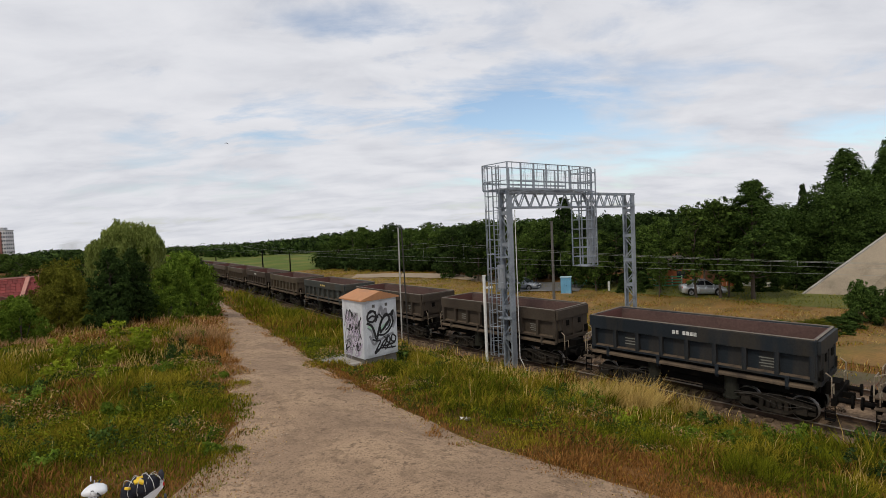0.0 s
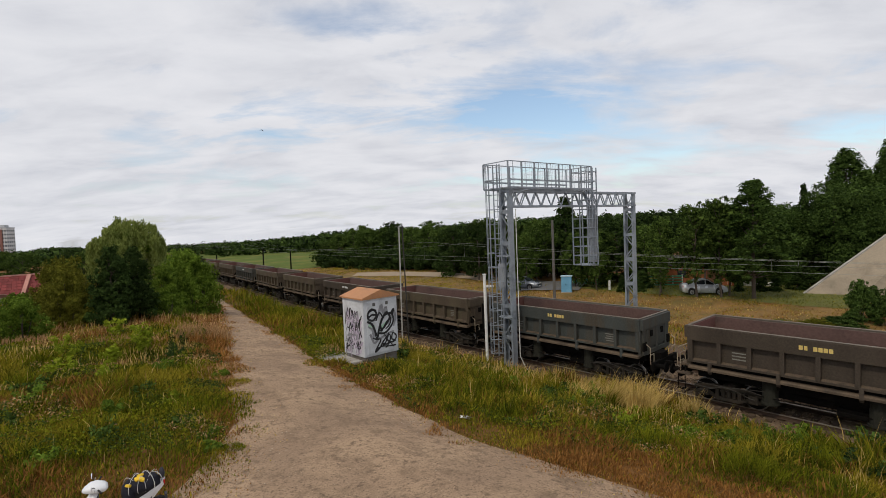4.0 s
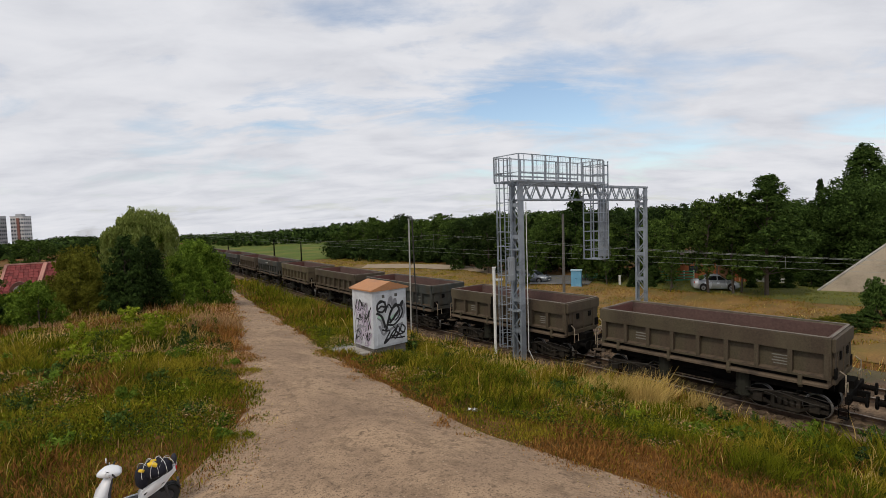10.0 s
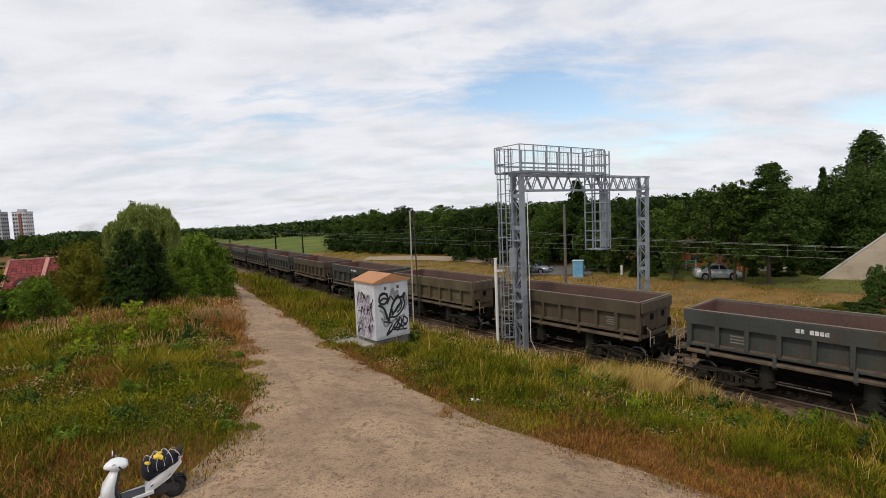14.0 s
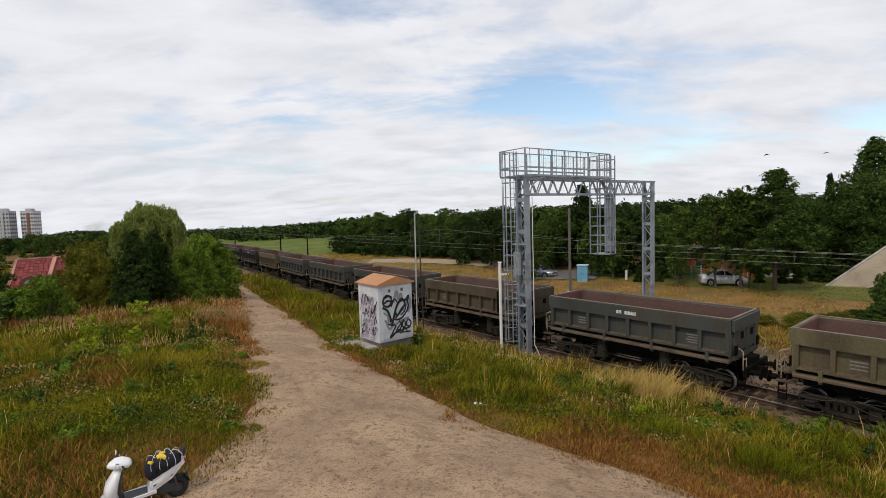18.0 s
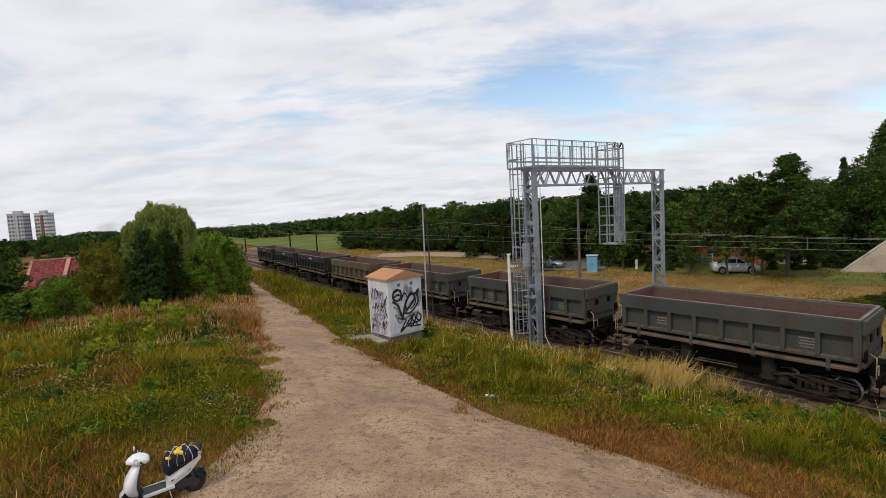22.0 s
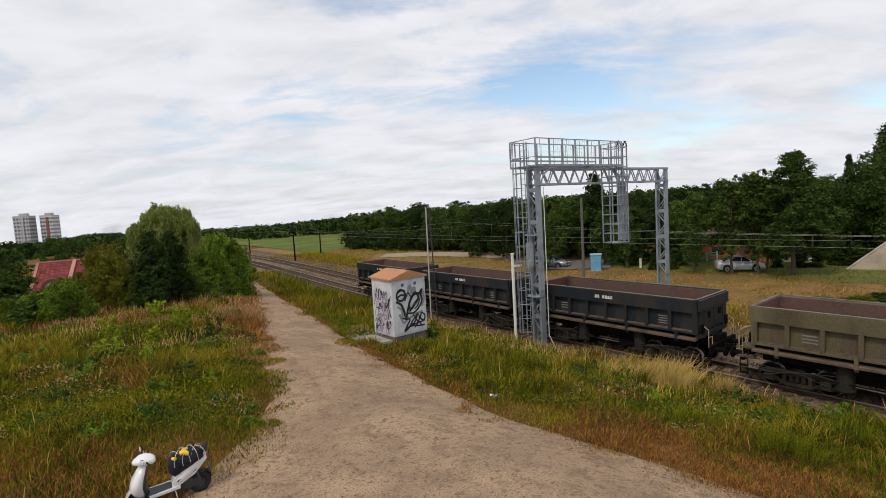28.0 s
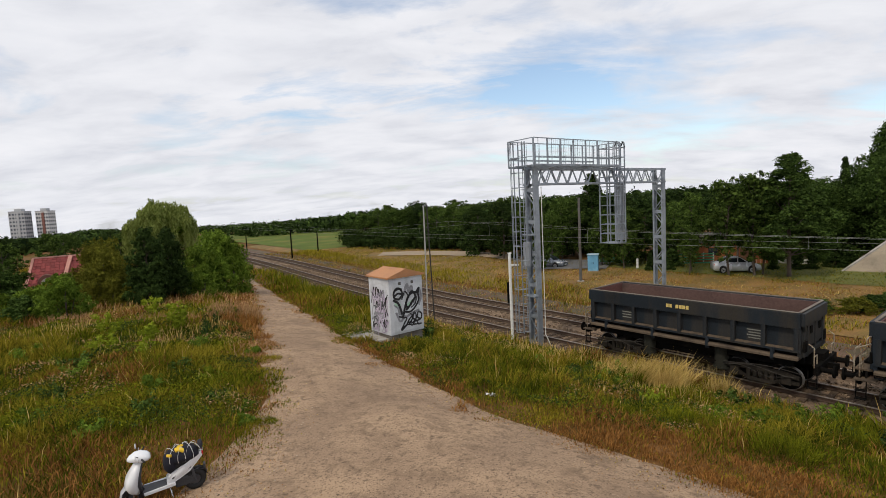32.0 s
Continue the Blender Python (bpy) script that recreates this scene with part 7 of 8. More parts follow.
def path_gap(x, y):
    """Distance from the path's edge: negative on the path."""
    ring = np.concatenate([_pl[::2], _pr[::-2]])
    out = np.empty(x.shape)
    a, b = ring, np.roll(ring, -1, 0)
    for k in range(0, len(x), 4000):
        px, py = x[k:k + 4000, None], y[k:k + 4000, None]
        ex, ey = b[:, 0] - a[:, 0], b[:, 1] - a[:, 1]
        u = np.clip(((px - a[:, 0]) * ex + (py - a[:, 1]) * ey) / (ex * ex + ey * ey + 1e-9), 0, 1)
        d = np.sqrt(((px - a[:, 0] - u * ex) ** 2 + (py - a[:, 1] - u * ey) ** 2).min(1))
        cross = ((a[:, 1] > py) != (b[:, 1] > py)) & (px < ex * (py - a[:, 1]) / np.where(ey == 0, 1e-9, ey) + a[:, 0])
        out[k:k + 4000] = np.where(cross.sum(1) % 2 == 1, -d, d)
    return out


def blades(name, x, y, h, w, mat, label, lean=0.35, seed=0, wind=(0.0, 0.0), parent=None):
    rng = np.random.default_rng(seed)
    n = len(x)
    z = ground_z(x, y) - 0.02
    a = rng.uniform(0, 2 * np.pi, n)
    b = np.stack([x, y, z], -1)
    side = np.stack([np.cos(a), np.sin(a), 0 * a], -1) * (w / 2)[:, None]
    q = rng.normal(0, lean, (n, 2)) + np.array(wind)
    tip = b + np.stack([q[:, 0] * h, q[:, 1] * h, h * np.sqrt(np.clip(1 - 0.5 * (q**2).sum(1), 0.25, 1))], -1)
    mid = b * 0.45 + tip * 0.55 + np.stack([0 * h, 0 * h, h * 0.12], -1) - np.stack([q[:, 0] * h * 0.12, q[:, 1] * h * 0.12, 0 * h], -1)
    v = np.stack([b, mid + side, tip, mid - side], 1)
    o = quads(name, v, mat, parent)
    if parent is None:
        tagged(o, label, "grass", kind="stuff")
    return o


def scatter(n, x0, x1, y0, y1, seed):
    rng = np.random.default_rng(seed)
    return rng.uniform(x0, x1, n), rng.uniform(y0, y1, n), rng


def make_grass():
    sets = {"tan": [], "green": [], "olive": [], "brown": [], "straw": [], "deep": []}

    def add(kind, x, y, h, w):
        sets[kind].append(np.stack([x, y, h, w]))

    # the meadow left of the path and the verge between path and track, thinning with distance
    for seed, n, x0, x1, y0, y1 in ((1, 380000, -30, 14, 6.5, 24), (2, 170000, -40, 16, 22, 48), (3, 60000, -60, 0, 44, 110)):
        x, y, rng = scatter(n, x0, x1, y0, y1, seed)
        off, s = off_of(x, y)
        gap = path_gap(x, y)
        dens = vnoise(x, y, 0.45, 7) * 0.6 + vnoise(x, y, 1.7, 8) * 0.5
        fray = gap + 1.0 * (vnoise(x, y, 0.30, 31) - 0.5) + 1.5 * (vnoise(x, y, 1.1, 32) - 0.5) - 0.35 * rng.random(n) ** 2 + 0.1
        in_view = (np.abs(np.arctan2(x, y)) < 0.86)
        keep = (fray > -0.12) & (np.hypot(x + 3.2, y - 24.55) > 1.72) & (np.hypot(x + 4.8, y - 24.2) > 1.05) & (off < -2.55) & in_view & (dens + 0.35 > rng.random(n) * 0.95)
        x, y, off, gap, s = x[keep], y[keep], off[keep], gap[keep], s[keep]
        m = len(x)
        rng = np.random.default_rng(seed + 50)
        right = (gap > 0) & (x > np.interp(y, [6, 13, 23, 33, 46, 58], [9, 0.9, -5.8, -11.3, -18.2, -25]) - 0.5)
        band = np.where(right, np.interp(y, [9, 13, 18, 24], [4.6, 4.0, 2.4, 1.4]), 1.9) * (0.55 + 0.9 * vnoise(x, y, 1.1, 41))
        edge = np.clip(1 - gap / (band + 0.5), 0, 1)
        n1, n2, n3 = vnoise(x, y, 2.6, 11), vnoise(x, y, 0.7, 12), vnoise(x, y, 6.0, 13)
        far_left = np.clip((y - 21.5 + 0.30 * x + 7.0) / 4, 0, 1) * (~right)
        pb = np.clip(0.22 + 1.6 * np.clip(edge - 0.12, 0, 0.6) + 4.2 * (n1 * 0.6 + n2 * 0.3 + n3 * 0.3 - 0.72) + 0.45 * far_left, 0.02, 0.95)
        bare = np.clip((13.0 - y + 0.10 * x) / 1.5, 0, 1) * (~right)
        pb = np.maximum(pb, 0.52 * bare)
        pb = np.where(right, np.clip(pb + 0.01 + 0.9 * (vnoise(x, y, 1.6, 47) - 0.5) + 0.30 * np.clip((off + 3.6) / 0.8, 0, 1), 0.03, 0.95), pb)
        pb = np.where(right & (s > 1), pb * 0.32, pb)
        r = rng.random(m)
        brown = r < pb
        n4 = vnoise(x, y, 0.8, 16)
        # beyond x = 6 extra dark blades stand in for the lens falloff
        deep = (~brown) & (rng.random(m) < 2.6 * (n4 * 0.6 + vnoise(x, y, 2.2, 20) * 0.5 - 0.54 + 0.14 * np.clip((x - 6) / 4, 0, 1) - 0.12 * (right & (s > 1))))
        olive = (~brown) & (~deep) & (rng.random(m) < 0.52 + 1.8 * (vnoise(x, y, 1.5, 21) - 0.5) - 0.22 * (right & (s > 1)))
        green = (~brown) & (~olive) & (~deep)
        far = np.hypot(x, y)
        base = (0.12 + 0.50 * vnoise(x, y, 0.9, 14) * (0.5 + vnoise(x, y, 3.3, 15))) * (1 - 0.75 * edge) * (1 - 0.25 * bare) * (1 + 0.15 * np.clip((far - 18) / 20, 0, 1))
        base *= np.where(right & (off > -4.6), np.where(s < -6, 1.35, 1.0), 1.0) * (1 + 0.7 * right * np.clip((s - 1) / 5, 0, 1) * np.clip((off + 8.5) / 2, 0, 1))
        h = base * rng.uniform(0.6, 1.45, m)
        w = (0.008 + 0.0010 * far) * rng.uniform(0.7, 1.4, m)
        pale = brown & (far_left > 0.25) & (rng.random(m) < 0.5)
        brown &= ~pale
        for k, msk in (("deep", deep), ("green", green), ("olive", olive), ("brown", brown), ("tan", pale)):
            add(k, x[msk], y[msk], h[msk], w[msk])
        # seed heads
        st = (rng.random(m) < 0.004 + 0.05 * far_left * (n1 > 0.45) + 0.06 * right * (off > -7) * (n1 > 0.45) * (s < 1)) & (edge < 0.4)
        add("straw", x[st], y[st], h[st] * 1.1 + 0.22, w[st] * 0.6)
    # dry litter creeping over the path's edges
    x, y, rng = scatter(300000, -24, 14, 7, 45, 9)
    gap = path_gap(x, y)
    k = (gap > -1.5 - 2.2 * np.clip((11.2 - y) / 3, 0, 1)) & (gap < 0.7) & (np.abs(np.arctan2(x, y)) < 0.86) & (rng.random(len(x)) < np.clip(0.80 + gap * 0.55 + 1.1 * np.clip((10.9 - y) / 2.2, 0, 1), 0.04, 0.9) * (0.25 + 1.1 * vnoise(x, y, 0.5, 42) * vnoise(x, y, 1.9, 43)))
    x, y = x[k], y[k]
    far, m = np.hypot(x, y), int(k.sum())
    q = rng.random(m)
    for kind, msk in (("brown", q < 0.72), ("straw", (q >= 0.72) & (q < 0.86)), ("olive", q >= 0.86)):
        add(kind, x[msk], y[msk], rng.uniform(0.02, 0.10, msk.sum()), (0.010 + 0.0011 * far[msk]) * rng.uniform(0.7, 1.4, msk.sum()))
    # weeds on the shoulder of the ballast
    x, y, rng = scatter(90000, -6, 18, 10, 34, 10)
    off, s = off_of(x, y)
    k = (off > -3.6) & (off < -1.25) & (s < 6) & (rng.random(len(x)) < np.clip((-1.2 - off) * 0.5, 0, 1) * (0.2 + vnoise(x, y, 0.9, 44)))
    x, y = x[k], y[k]
    q, m = rng.random(len(x)), len(x)
    hh, ww = rng.uniform(0.12, 0.45, m) * (0.5 + vnoise(x, y, 1.2, 45)), rng.uniform(0.02, 0.04, m)
    for kind, msk in (("brown", q < 0.5), ("olive", (q >= 0.5) & (q < 0.7)), ("straw", (q >= 0.7) & (q < 0.8)), ("deep", q >= 0.8)):
        add(kind, x[msk], y[msk], hh[msk], ww[msk])
    # beyond the tracks
    x, y, rng = scatter(200000, -40, 50, 28, 110, 4)
    off, s = off_of(x, y)
    keep = (off > 10.4) & (off < 25 + 5.5 * vnoise(x, y, 3.0, 46)) & (np.hypot(x, y) < 110) & ((np.abs(y - np.interp(x, [-14, -5.5, 3, 9], [87.7, 84.7, 78, 68.8])) > 3.2) | (x < -16) | (x > 11)) & (vnoise(x, y, 1.4, 17) + 0.3 > rng.random(len(x)))
    x, y, off = x[keep], y[keep], off[keep]
    m = len(x)
    pb = np.clip(0.62 + 1.3 * (vnoise(x, y, 3.5, 18) - 0.5) - 0.6 * (off < 13.2) - 0.35 * np.clip((s[keep] - 2) / 14, 0, 1), 0.06, 0.95)
    r = rng.random(m)
    h = (0.16 + 0.3 * vnoise(x, y, 2, 19)) * rng.uniform(0.6, 1.4, m)
    h *= np.where(off < 13.2, 2.0, 0.75 + 0.6 * np.clip((s[keep] - 2) / 14, 0, 1))
    w = (0.012 + 0.0009 * np.hypot(x, y)) * rng.uniform(0.7, 1.3, m)
    b = r < pb
    c = b & (rng.random(m) < 0.4)
    add("straw", x[c], y[c], h[c] * 0.4, w[c] * 0.6)
    b &= ~c
    add("brown", x[b], y[b], h[b] * 0.45, w[b] * 0.8)
    g = (r >= pb) & (off < 15)
    add("olive", x[g], y[g], h[g], w[g])
    g = (r >= pb) & (off >= 15)
    add("olive", x[g], y[g], h[g] * 0.45, w[g])
    x, y, rng = scatter(90000, 4, 46, 28, 58, 24)
    off, s = off_of(x, y)
    keep = (off > 10.8) & (off < 26 + 4 * vnoise(x, y, 2.2, 48)) & (vnoise(x, y, 0.9, 26) + 0.45 > rng.random(len(x)))
    x, y, off = x[keep], y[keep], off[keep]
    q = rng.random(len(x)) + 0.9 * (vnoise(x, y, 2.8, 25) - 0.5) - 0.25 * (off < 14.5)
    hh = rng.uniform(0.08, 0.24, len(x)) * (0.6 + vnoise(x, y, 1.7, 29)) * np.where(off < 14, 1.8, 1.0)
    for kind, msk in (("deep", q < 0.12), ("olive", (q >= 0.12) & (q < 0.42)), ("brown", (q >= 0.42) & (q < 1.0)), ("straw", q >= 1.0)):
        add(kind, x[msk], y[msk], hh[msk] * 0.7, 0.03 + 0.035 * rng.random(msk.sum()))
    # weeds on the lifted track and between the rails' edges
    rng = np.random.default_rng(6)
    s, off = rng.uniform(-34, 80, 34000), rng.uniform(5.9, 11.0, 34000)
    p = on_line(s) + off[:, None] * np.stack([np.cos(heading(s)), np.sin(heading(s)), 0 * s], -1)
    x, y = p[:, 0], p[:, 1]
    keep = vnoise(x, y, 1.2, 27) + 0.25 * rng.random(len(x)) > 0.36
    x, y = x[keep], y[keep]
    q, hh = rng.random(len(x)), rng.uniform(0.1, 0.5, keep.sum()) * (0.5 + vnoise(x, y, 1.6, 28))
    for kind, msk in (("brown", q < 0.45), ("olive", (q >= 0.45) & (q < 0.7)), ("deep", (q >= 0.7) & (q < 0.9)), ("straw", q >= 0.9)):
        add(kind, x[msk], y[msk], hh[msk], 0.02 + 0.03 * rng.random(msk.sum()))
    # the garden lawn and its ragged edge
    x, y, rng = scatter(60000, 8, 48, 34, 66, 14)
    off, s = off_of(x, y)
    keep = (off > 24.5 + 4 * vnoise(x, y, 2.2, 48)) & (off < 42) & (s < 12)
    x, y = x[keep], y[keep]
    q = rng.random(len(x))
    for kind, msk in (("deep", q < 0.35), ("green", (q >= 0.35) & (q < 0.7)), ("olive", q >= 0.7)):
        add(kind, x[msk], y[msk], rng.uniform(0.08, 0.24, msk.sum()), 0.03 + 0.03 * rng.random(msk.sum()))
    mats = {"deep": DEEPG, "green": GRASS, "olive": OLIVE, "brown": BROWNG, "straw": DRYGRASS, "tan": PINKDRY}
    labs = {"tan": "faded reddish-tan grass in the meadow", "deep": "dark green clumps of grass in the meadow", "green": "dense green meadow grass beside the path", "olive": "yellow-green meadow grass beside the tracks", "brown": "sun-dried brown grass along the path", "straw": "tall straw-coloured grass with seed heads"}
    for k, v in sets.items():
        a = np.concatenate(v, 1)
        blades({"tan": "faded_grass", "deep": "clump_grass", "green": "meadow_grass", "olive": "verge_grass", "brown": "dry_grass", "straw": "seed_grass"}[k], a[0], a[1], a[2], a[3], mats[k], labs[k], 0.42 if k != "straw" else 0.22, seed=len(k), wind=(0.1, 0.02))


DEEPG = foliage("deep_green_grass", (0.024, 0.040, 0.003), (0.120, 0.135, 0.010), 0.4)
OLIVE = foliage("olive_grass", (0.092, 0.080, 0.006), (0.36, 0.295, 0.030), 0.45)
BROWNG = foliage("brown_grass", (0.125, 0.054, 0.014), (0.45, 0.220, 0.062), 0.4)
PINKDRY = foliage("reddish_dry_grass", (0.25, 0.130, 0.055), (0.56, 0.36, 0.18), 0.4)
make_grass()


def tussock(x, y, r, n, h, mat, label, wind, seed, lean=0.2, w=0.02):
    rng = np.random.default_rng(seed)
    a, q = rng.uniform(0, 2 * np.pi, n), np.sqrt(rng.random(n)) * r
    px, py = x + np.cos(a) * q * 1.0, y + np.sin(a) * q * 0.8
    hh = h * rng.uniform(0.55, 1.15, n) * (1 - 0.35 * (q / r) ** 2)
    o = blades("grass_tussock", px, py, hh, w * rng.uniform(0.6, 1.4, n), mat, label, lean, seed, wind)
    del o["kind"]
    tagged(o, label, "grass tussock", "grass tussocks")


_tr = random.Random(23)
for k_ in range(34):
    a_, q_ = _tr.uniform(0, 6.28), math.sqrt(_tr.random())
    x_, y_ = 7.7 + 2.3 * q_ * math.cos(a_) + 0.5 * q_ * math.sin(a_), 19.0 - 0.9 * q_ * math.cos(a_) + 0.9 * q_ * math.sin(a_)
    tall = _tr.uniform(1.15, 1.95) * (1 - 0.3 * q_)
    if k_ % 20 < 11:
        tussock(x_, y_, 0.55, 210, tall, DRYGRASS, "tall bleached grass tussock bending over the bank", (0.22 + _tr.uniform(-0.2, 0.25), _tr.uniform(-0.2, 0.15)), 70 + k_, 0.22, 0.019)
    else:
        tussock(x_, y_, 0.55, 150, tall * 0.85, OLIVE if k_ % 2 else GRASS, "tall yellow-green grass tussock on the bank", (0.15 + _tr.uniform(-0.2, 0.2), _tr.uniform(-0.2, 0.15)), 70 + k_, 0.3, 0.022)
# dried weeds on the shoulder of the ballast
for k_ in range(30):
    p_ = line_point(-25.0 + 0.62 * k_ + _tr.uniform(-0.3, 0.3), -2.55 - _tr.uniform(0.0, 0.8))
    tussock(p_.x, p_.y, 0.4, 70, _tr.uniform(0.4, 0.85), (PINKDRY, BROWNG, PINKDRY, OLIVE)[k_ % 4], "dried reddish weeds at the foot of the ballast", (_tr.uniform(-0.2, 0.25), 0.0), 200 + k_, 0.35, 0.022)
for k_, (x_, y_, r_, n_, h_) in enumerate([(4.6, 20.6, 0.9, 700, 0.85), (1.2, 22.6, 1.0, 800, 0.9), (-0.6, 24.4, 1.0, 800, 0.95), (2.6, 21.6, 1.0, 700, 0.8), (-1.2, 25.6, 0.8, 600, 1.0), (3.6, 23.0, 0.9, 600, 0.7), (9.9, 15.6, 0.9, 600, 0.7), (11.0, 13.9, 1.0, 700, 0.75)]):
    tussock(x_, y_, r_, n_, h_, GRASS if k_ % 2 else OLIVE, "lush green grass tussock on the bank", (0.12, 0.0), 90 + k_, 0.35)
for k_, (x_, y_, r_, n_, h_) in enumerate([(-11.6, 24.6, 1.0, 900, 1.0), (-12.6, 26.6, 1.1, 900, 1.1), (-10.6, 22.6, 0.7, 500, 0.8), (-13.6, 28.6, 1.0, 600, 1.1), (-19.0, 26.5, 1.2, 700, 0.9), (-21.5, 25.8, 1.2, 700, 0.9), (-23.5, 25.0, 1.2, 700, 0.9), (-16.5, 25.5, 1.0, 500, 0.8)]):
    tussock(x_, y_, r_ * 1.35, n_ // 2, h_ * 0.9, PINKDRY if k_ % 2 else BROWNG, "dry reddish-brown grass tussock in the meadow", (0.1, 0.0), 110 + k_, 0.3, 0.03)


def weed_clumps():
    """Broad-leaved weeds, each a small plant with stems and leaves."""
    rng = np.random.default_rng(33)
    spots = [(-13.4, 22.6, 1.5, WEED, 0.65), (-14.6, 24.4, 1.6, WEED, 0.7), (-14.0, 21.2, 1.1, WEED, 0.6), (-12.4, 23.6, 1.0, LEAFD, 0.7), (-11.8, 22.2, 0.8, LEAFD, 0.7), (4.8, 19.2, 0.8, LEAF, 0.8), (5.4, 18.6, 0.7, LEAF, 0.7), (9.6, 17.0, 0.8, LEAF, 0.8), (-17.5, 27.0, 1.4, WEED, 0.7), (-19.5, 22.0, 0.7, LEAF, 0.8), (-10.2, 17.0, 0.6, LEAF, 0.7), (-12.5, 14.5, 0.6, LEAF, 0.8), (-9.0, 13.2, 0.5, LEAF, 0.7), (-14.5, 17.5, 0.7, LEAF, 0.8), (-7.4, 14.0, 0.4, LEAF, 0.6), (-6.3, 13.3, 0.2, LEAFB, 0.45), (-5.9, 12.5, 0.16, LEAFB, 0.4), (11.6, 13.0, 0.8, LEAFD, 0.8), (12.2, 11.6, 0.9, LEAFD, 0.9), (10.8, 16.4, 0.7, LEAF, 0.6), (-8.4, 19.0, 0.3, LEAFB, 0.5), (-1.8, 24.8, 1.1, LEAF, 0.7), (0.4, 23.0, 0.9, LEAF, 0.8), (1.4, 22.0, 0.7, LEAFB, 0.7), (2.4, 20.6, 0.5, LEAFB, 0.6), (3.6, 21.4, 0.7, LEAFB, 0.7), (5.2, 17.4, 0.6, LEAFB, 0.7), (6.4, 16.2, 0.6, WEED, 0.6), (7.6, 15.0, 0.6, LEAFB, 0.7), (9.0, 14.6, 0.7, LEAFB, 0.7), (-15.4, 20.2, 0.8, WEED, 0.7), (-12.9, 19.2, 0.7, WEED, 0.7), (-16.6, 22.4, 1.0, WEED, 0.7), (-11.0, 19.6, 0.6, LEAFB, 0.6), (-10.0, 15.2, 0.6, LEAFB, 0.6), (-13.6, 16.4, 0.7, LEAFB, 0.7), (-17.2, 18.6, 0.8, LEAFB, 0.8), (-18.4, 24.2, 0.9, WEED, 0.7), (-8.4, 15.8, 0.5, WEED, 0.5), (-11.8, 12.6, 0.6, LEAFB, 0.6), (-9.4, 11.6, 0.5, LEAFB, 0.5), (12.2, 15.6, 1.1, LEAFB, 0.6), (12.9, 14.2, 1.25, LEAFM, 0.7), (13.4, 13.4, 1.3, LEAFM, 0.7), (11.4, 15.2, 0.9, LEAFB, 0.6), (12.4, 12.4, 1.0, LEAFM, 0.8), (10.4, 14.6, 0.8, LEAFB, 0.7), (6.2, 18.9, 0.9, LEAFB, 0.7), (5.6, 19.6, 0.8, LEAFB, 0.7)]
    for k, (x, y, h, mat, r) in enumerate(spots):
        big = h > 1.0
        p = thing("weed", "tall yellow-green leafy weed in the meadow" if big else "low broad-leaved green weed in the grass", "weed", "tall weeds" if big else "low weeds", m=Matrix.Translation((x, y, gz(x, y))))
        tops = []
        for q in range(7):
            a = rng.uniform(0, 6.28)
            e = (math.cos(a) * r * rng.uniform(0.3, 0.9), math.sin(a) * r * rng.uniform(0.3, 0.9), h * rng.uniform(0.6, 1.0))
            part("stem", rod(B(), (0, 0, -0.05), e, 0.012, 4, 0.005), WEED, p)
            tops.append(e)
        n = 26
        cen = np.array([np.array(tops[i % 7]) * rng.uniform(0.3, 1.0) for i in range(n)])
        quads("leaves", leaf_cloud(rng, cen, np.full(n, 0.16 * r + 0.05), 14, 0.055 + 0.02 * big), mat, p)


weed_clumps()


def forbs():
    """Small leaves of clover and herbs between the blades."""
    rng = np.random.default_rng(61)
    kinds = ((62, GRASS, "small bright herb leaves in the meadow", "herbs", 110000, 0.42), (63, LEAFM, "small dark herb leaves in the meadow", "dark_herbs", 100000, 0.46), (64, PINKDRY, "reddish dry seed tufts in the meadow", "seed_tufts", 60000, 0.54))
    for seed, mat, lab, nm, n, lo in kinds:
        x, y, r = scatter(n * 2, -30, 13, 7, 30, seed)
        gap = path_gap(x, y)
        off, s = off_of(x, y)
        k = (gap > np.where(x > 0, 2.0, 0.5)) & (y > 12.6 + 0.1 * x) & (off < -3.2) & (np.abs(np.arctan2(x, y)) < 0.86) & (vnoise(x, y, 1.1, seed) * 0.6 + vnoise(x, y, 3.1, seed + 9) * 0.4 > lo) & (np.hypot(x + 4.3, y - 23.2) > 1.5)
        x, y, gap = x[k], y[k], gap[k]
        m = len(x)
        far = np.hypot(x, y)
        h = (0.12 + 0.34 * vnoise(x, y, 1.3, 14)) * np.clip(gap / 1.5, 0.25, 1) * r.uniform(0.7, 1.25, m)
        c = np.stack([x, y, ground_z(x, y) + h], -1)
        n1 = r.normal(size=(m, 3)) + (0, 0, 1.1)
        n1 /= np.linalg.norm(n1, axis=1)[:, None]
        t = np.cross(n1, r.normal(size=(m, 3)))
        t /= np.linalg.norm(t, axis=1)[:, None]
        b = np.cross(n1, t)
        sz = ((0.012 + 0.0011 * far) * r.uniform(0.6, 1.5, m))[:, None]
        tagged(quads(nm, np.stack([c - t * sz - b * sz * 0.55, c + t * sz * 1.1, c - t * sz + b * sz * 0.55], 1), mat), lab, "herbs", kind="stuff")


forbs()


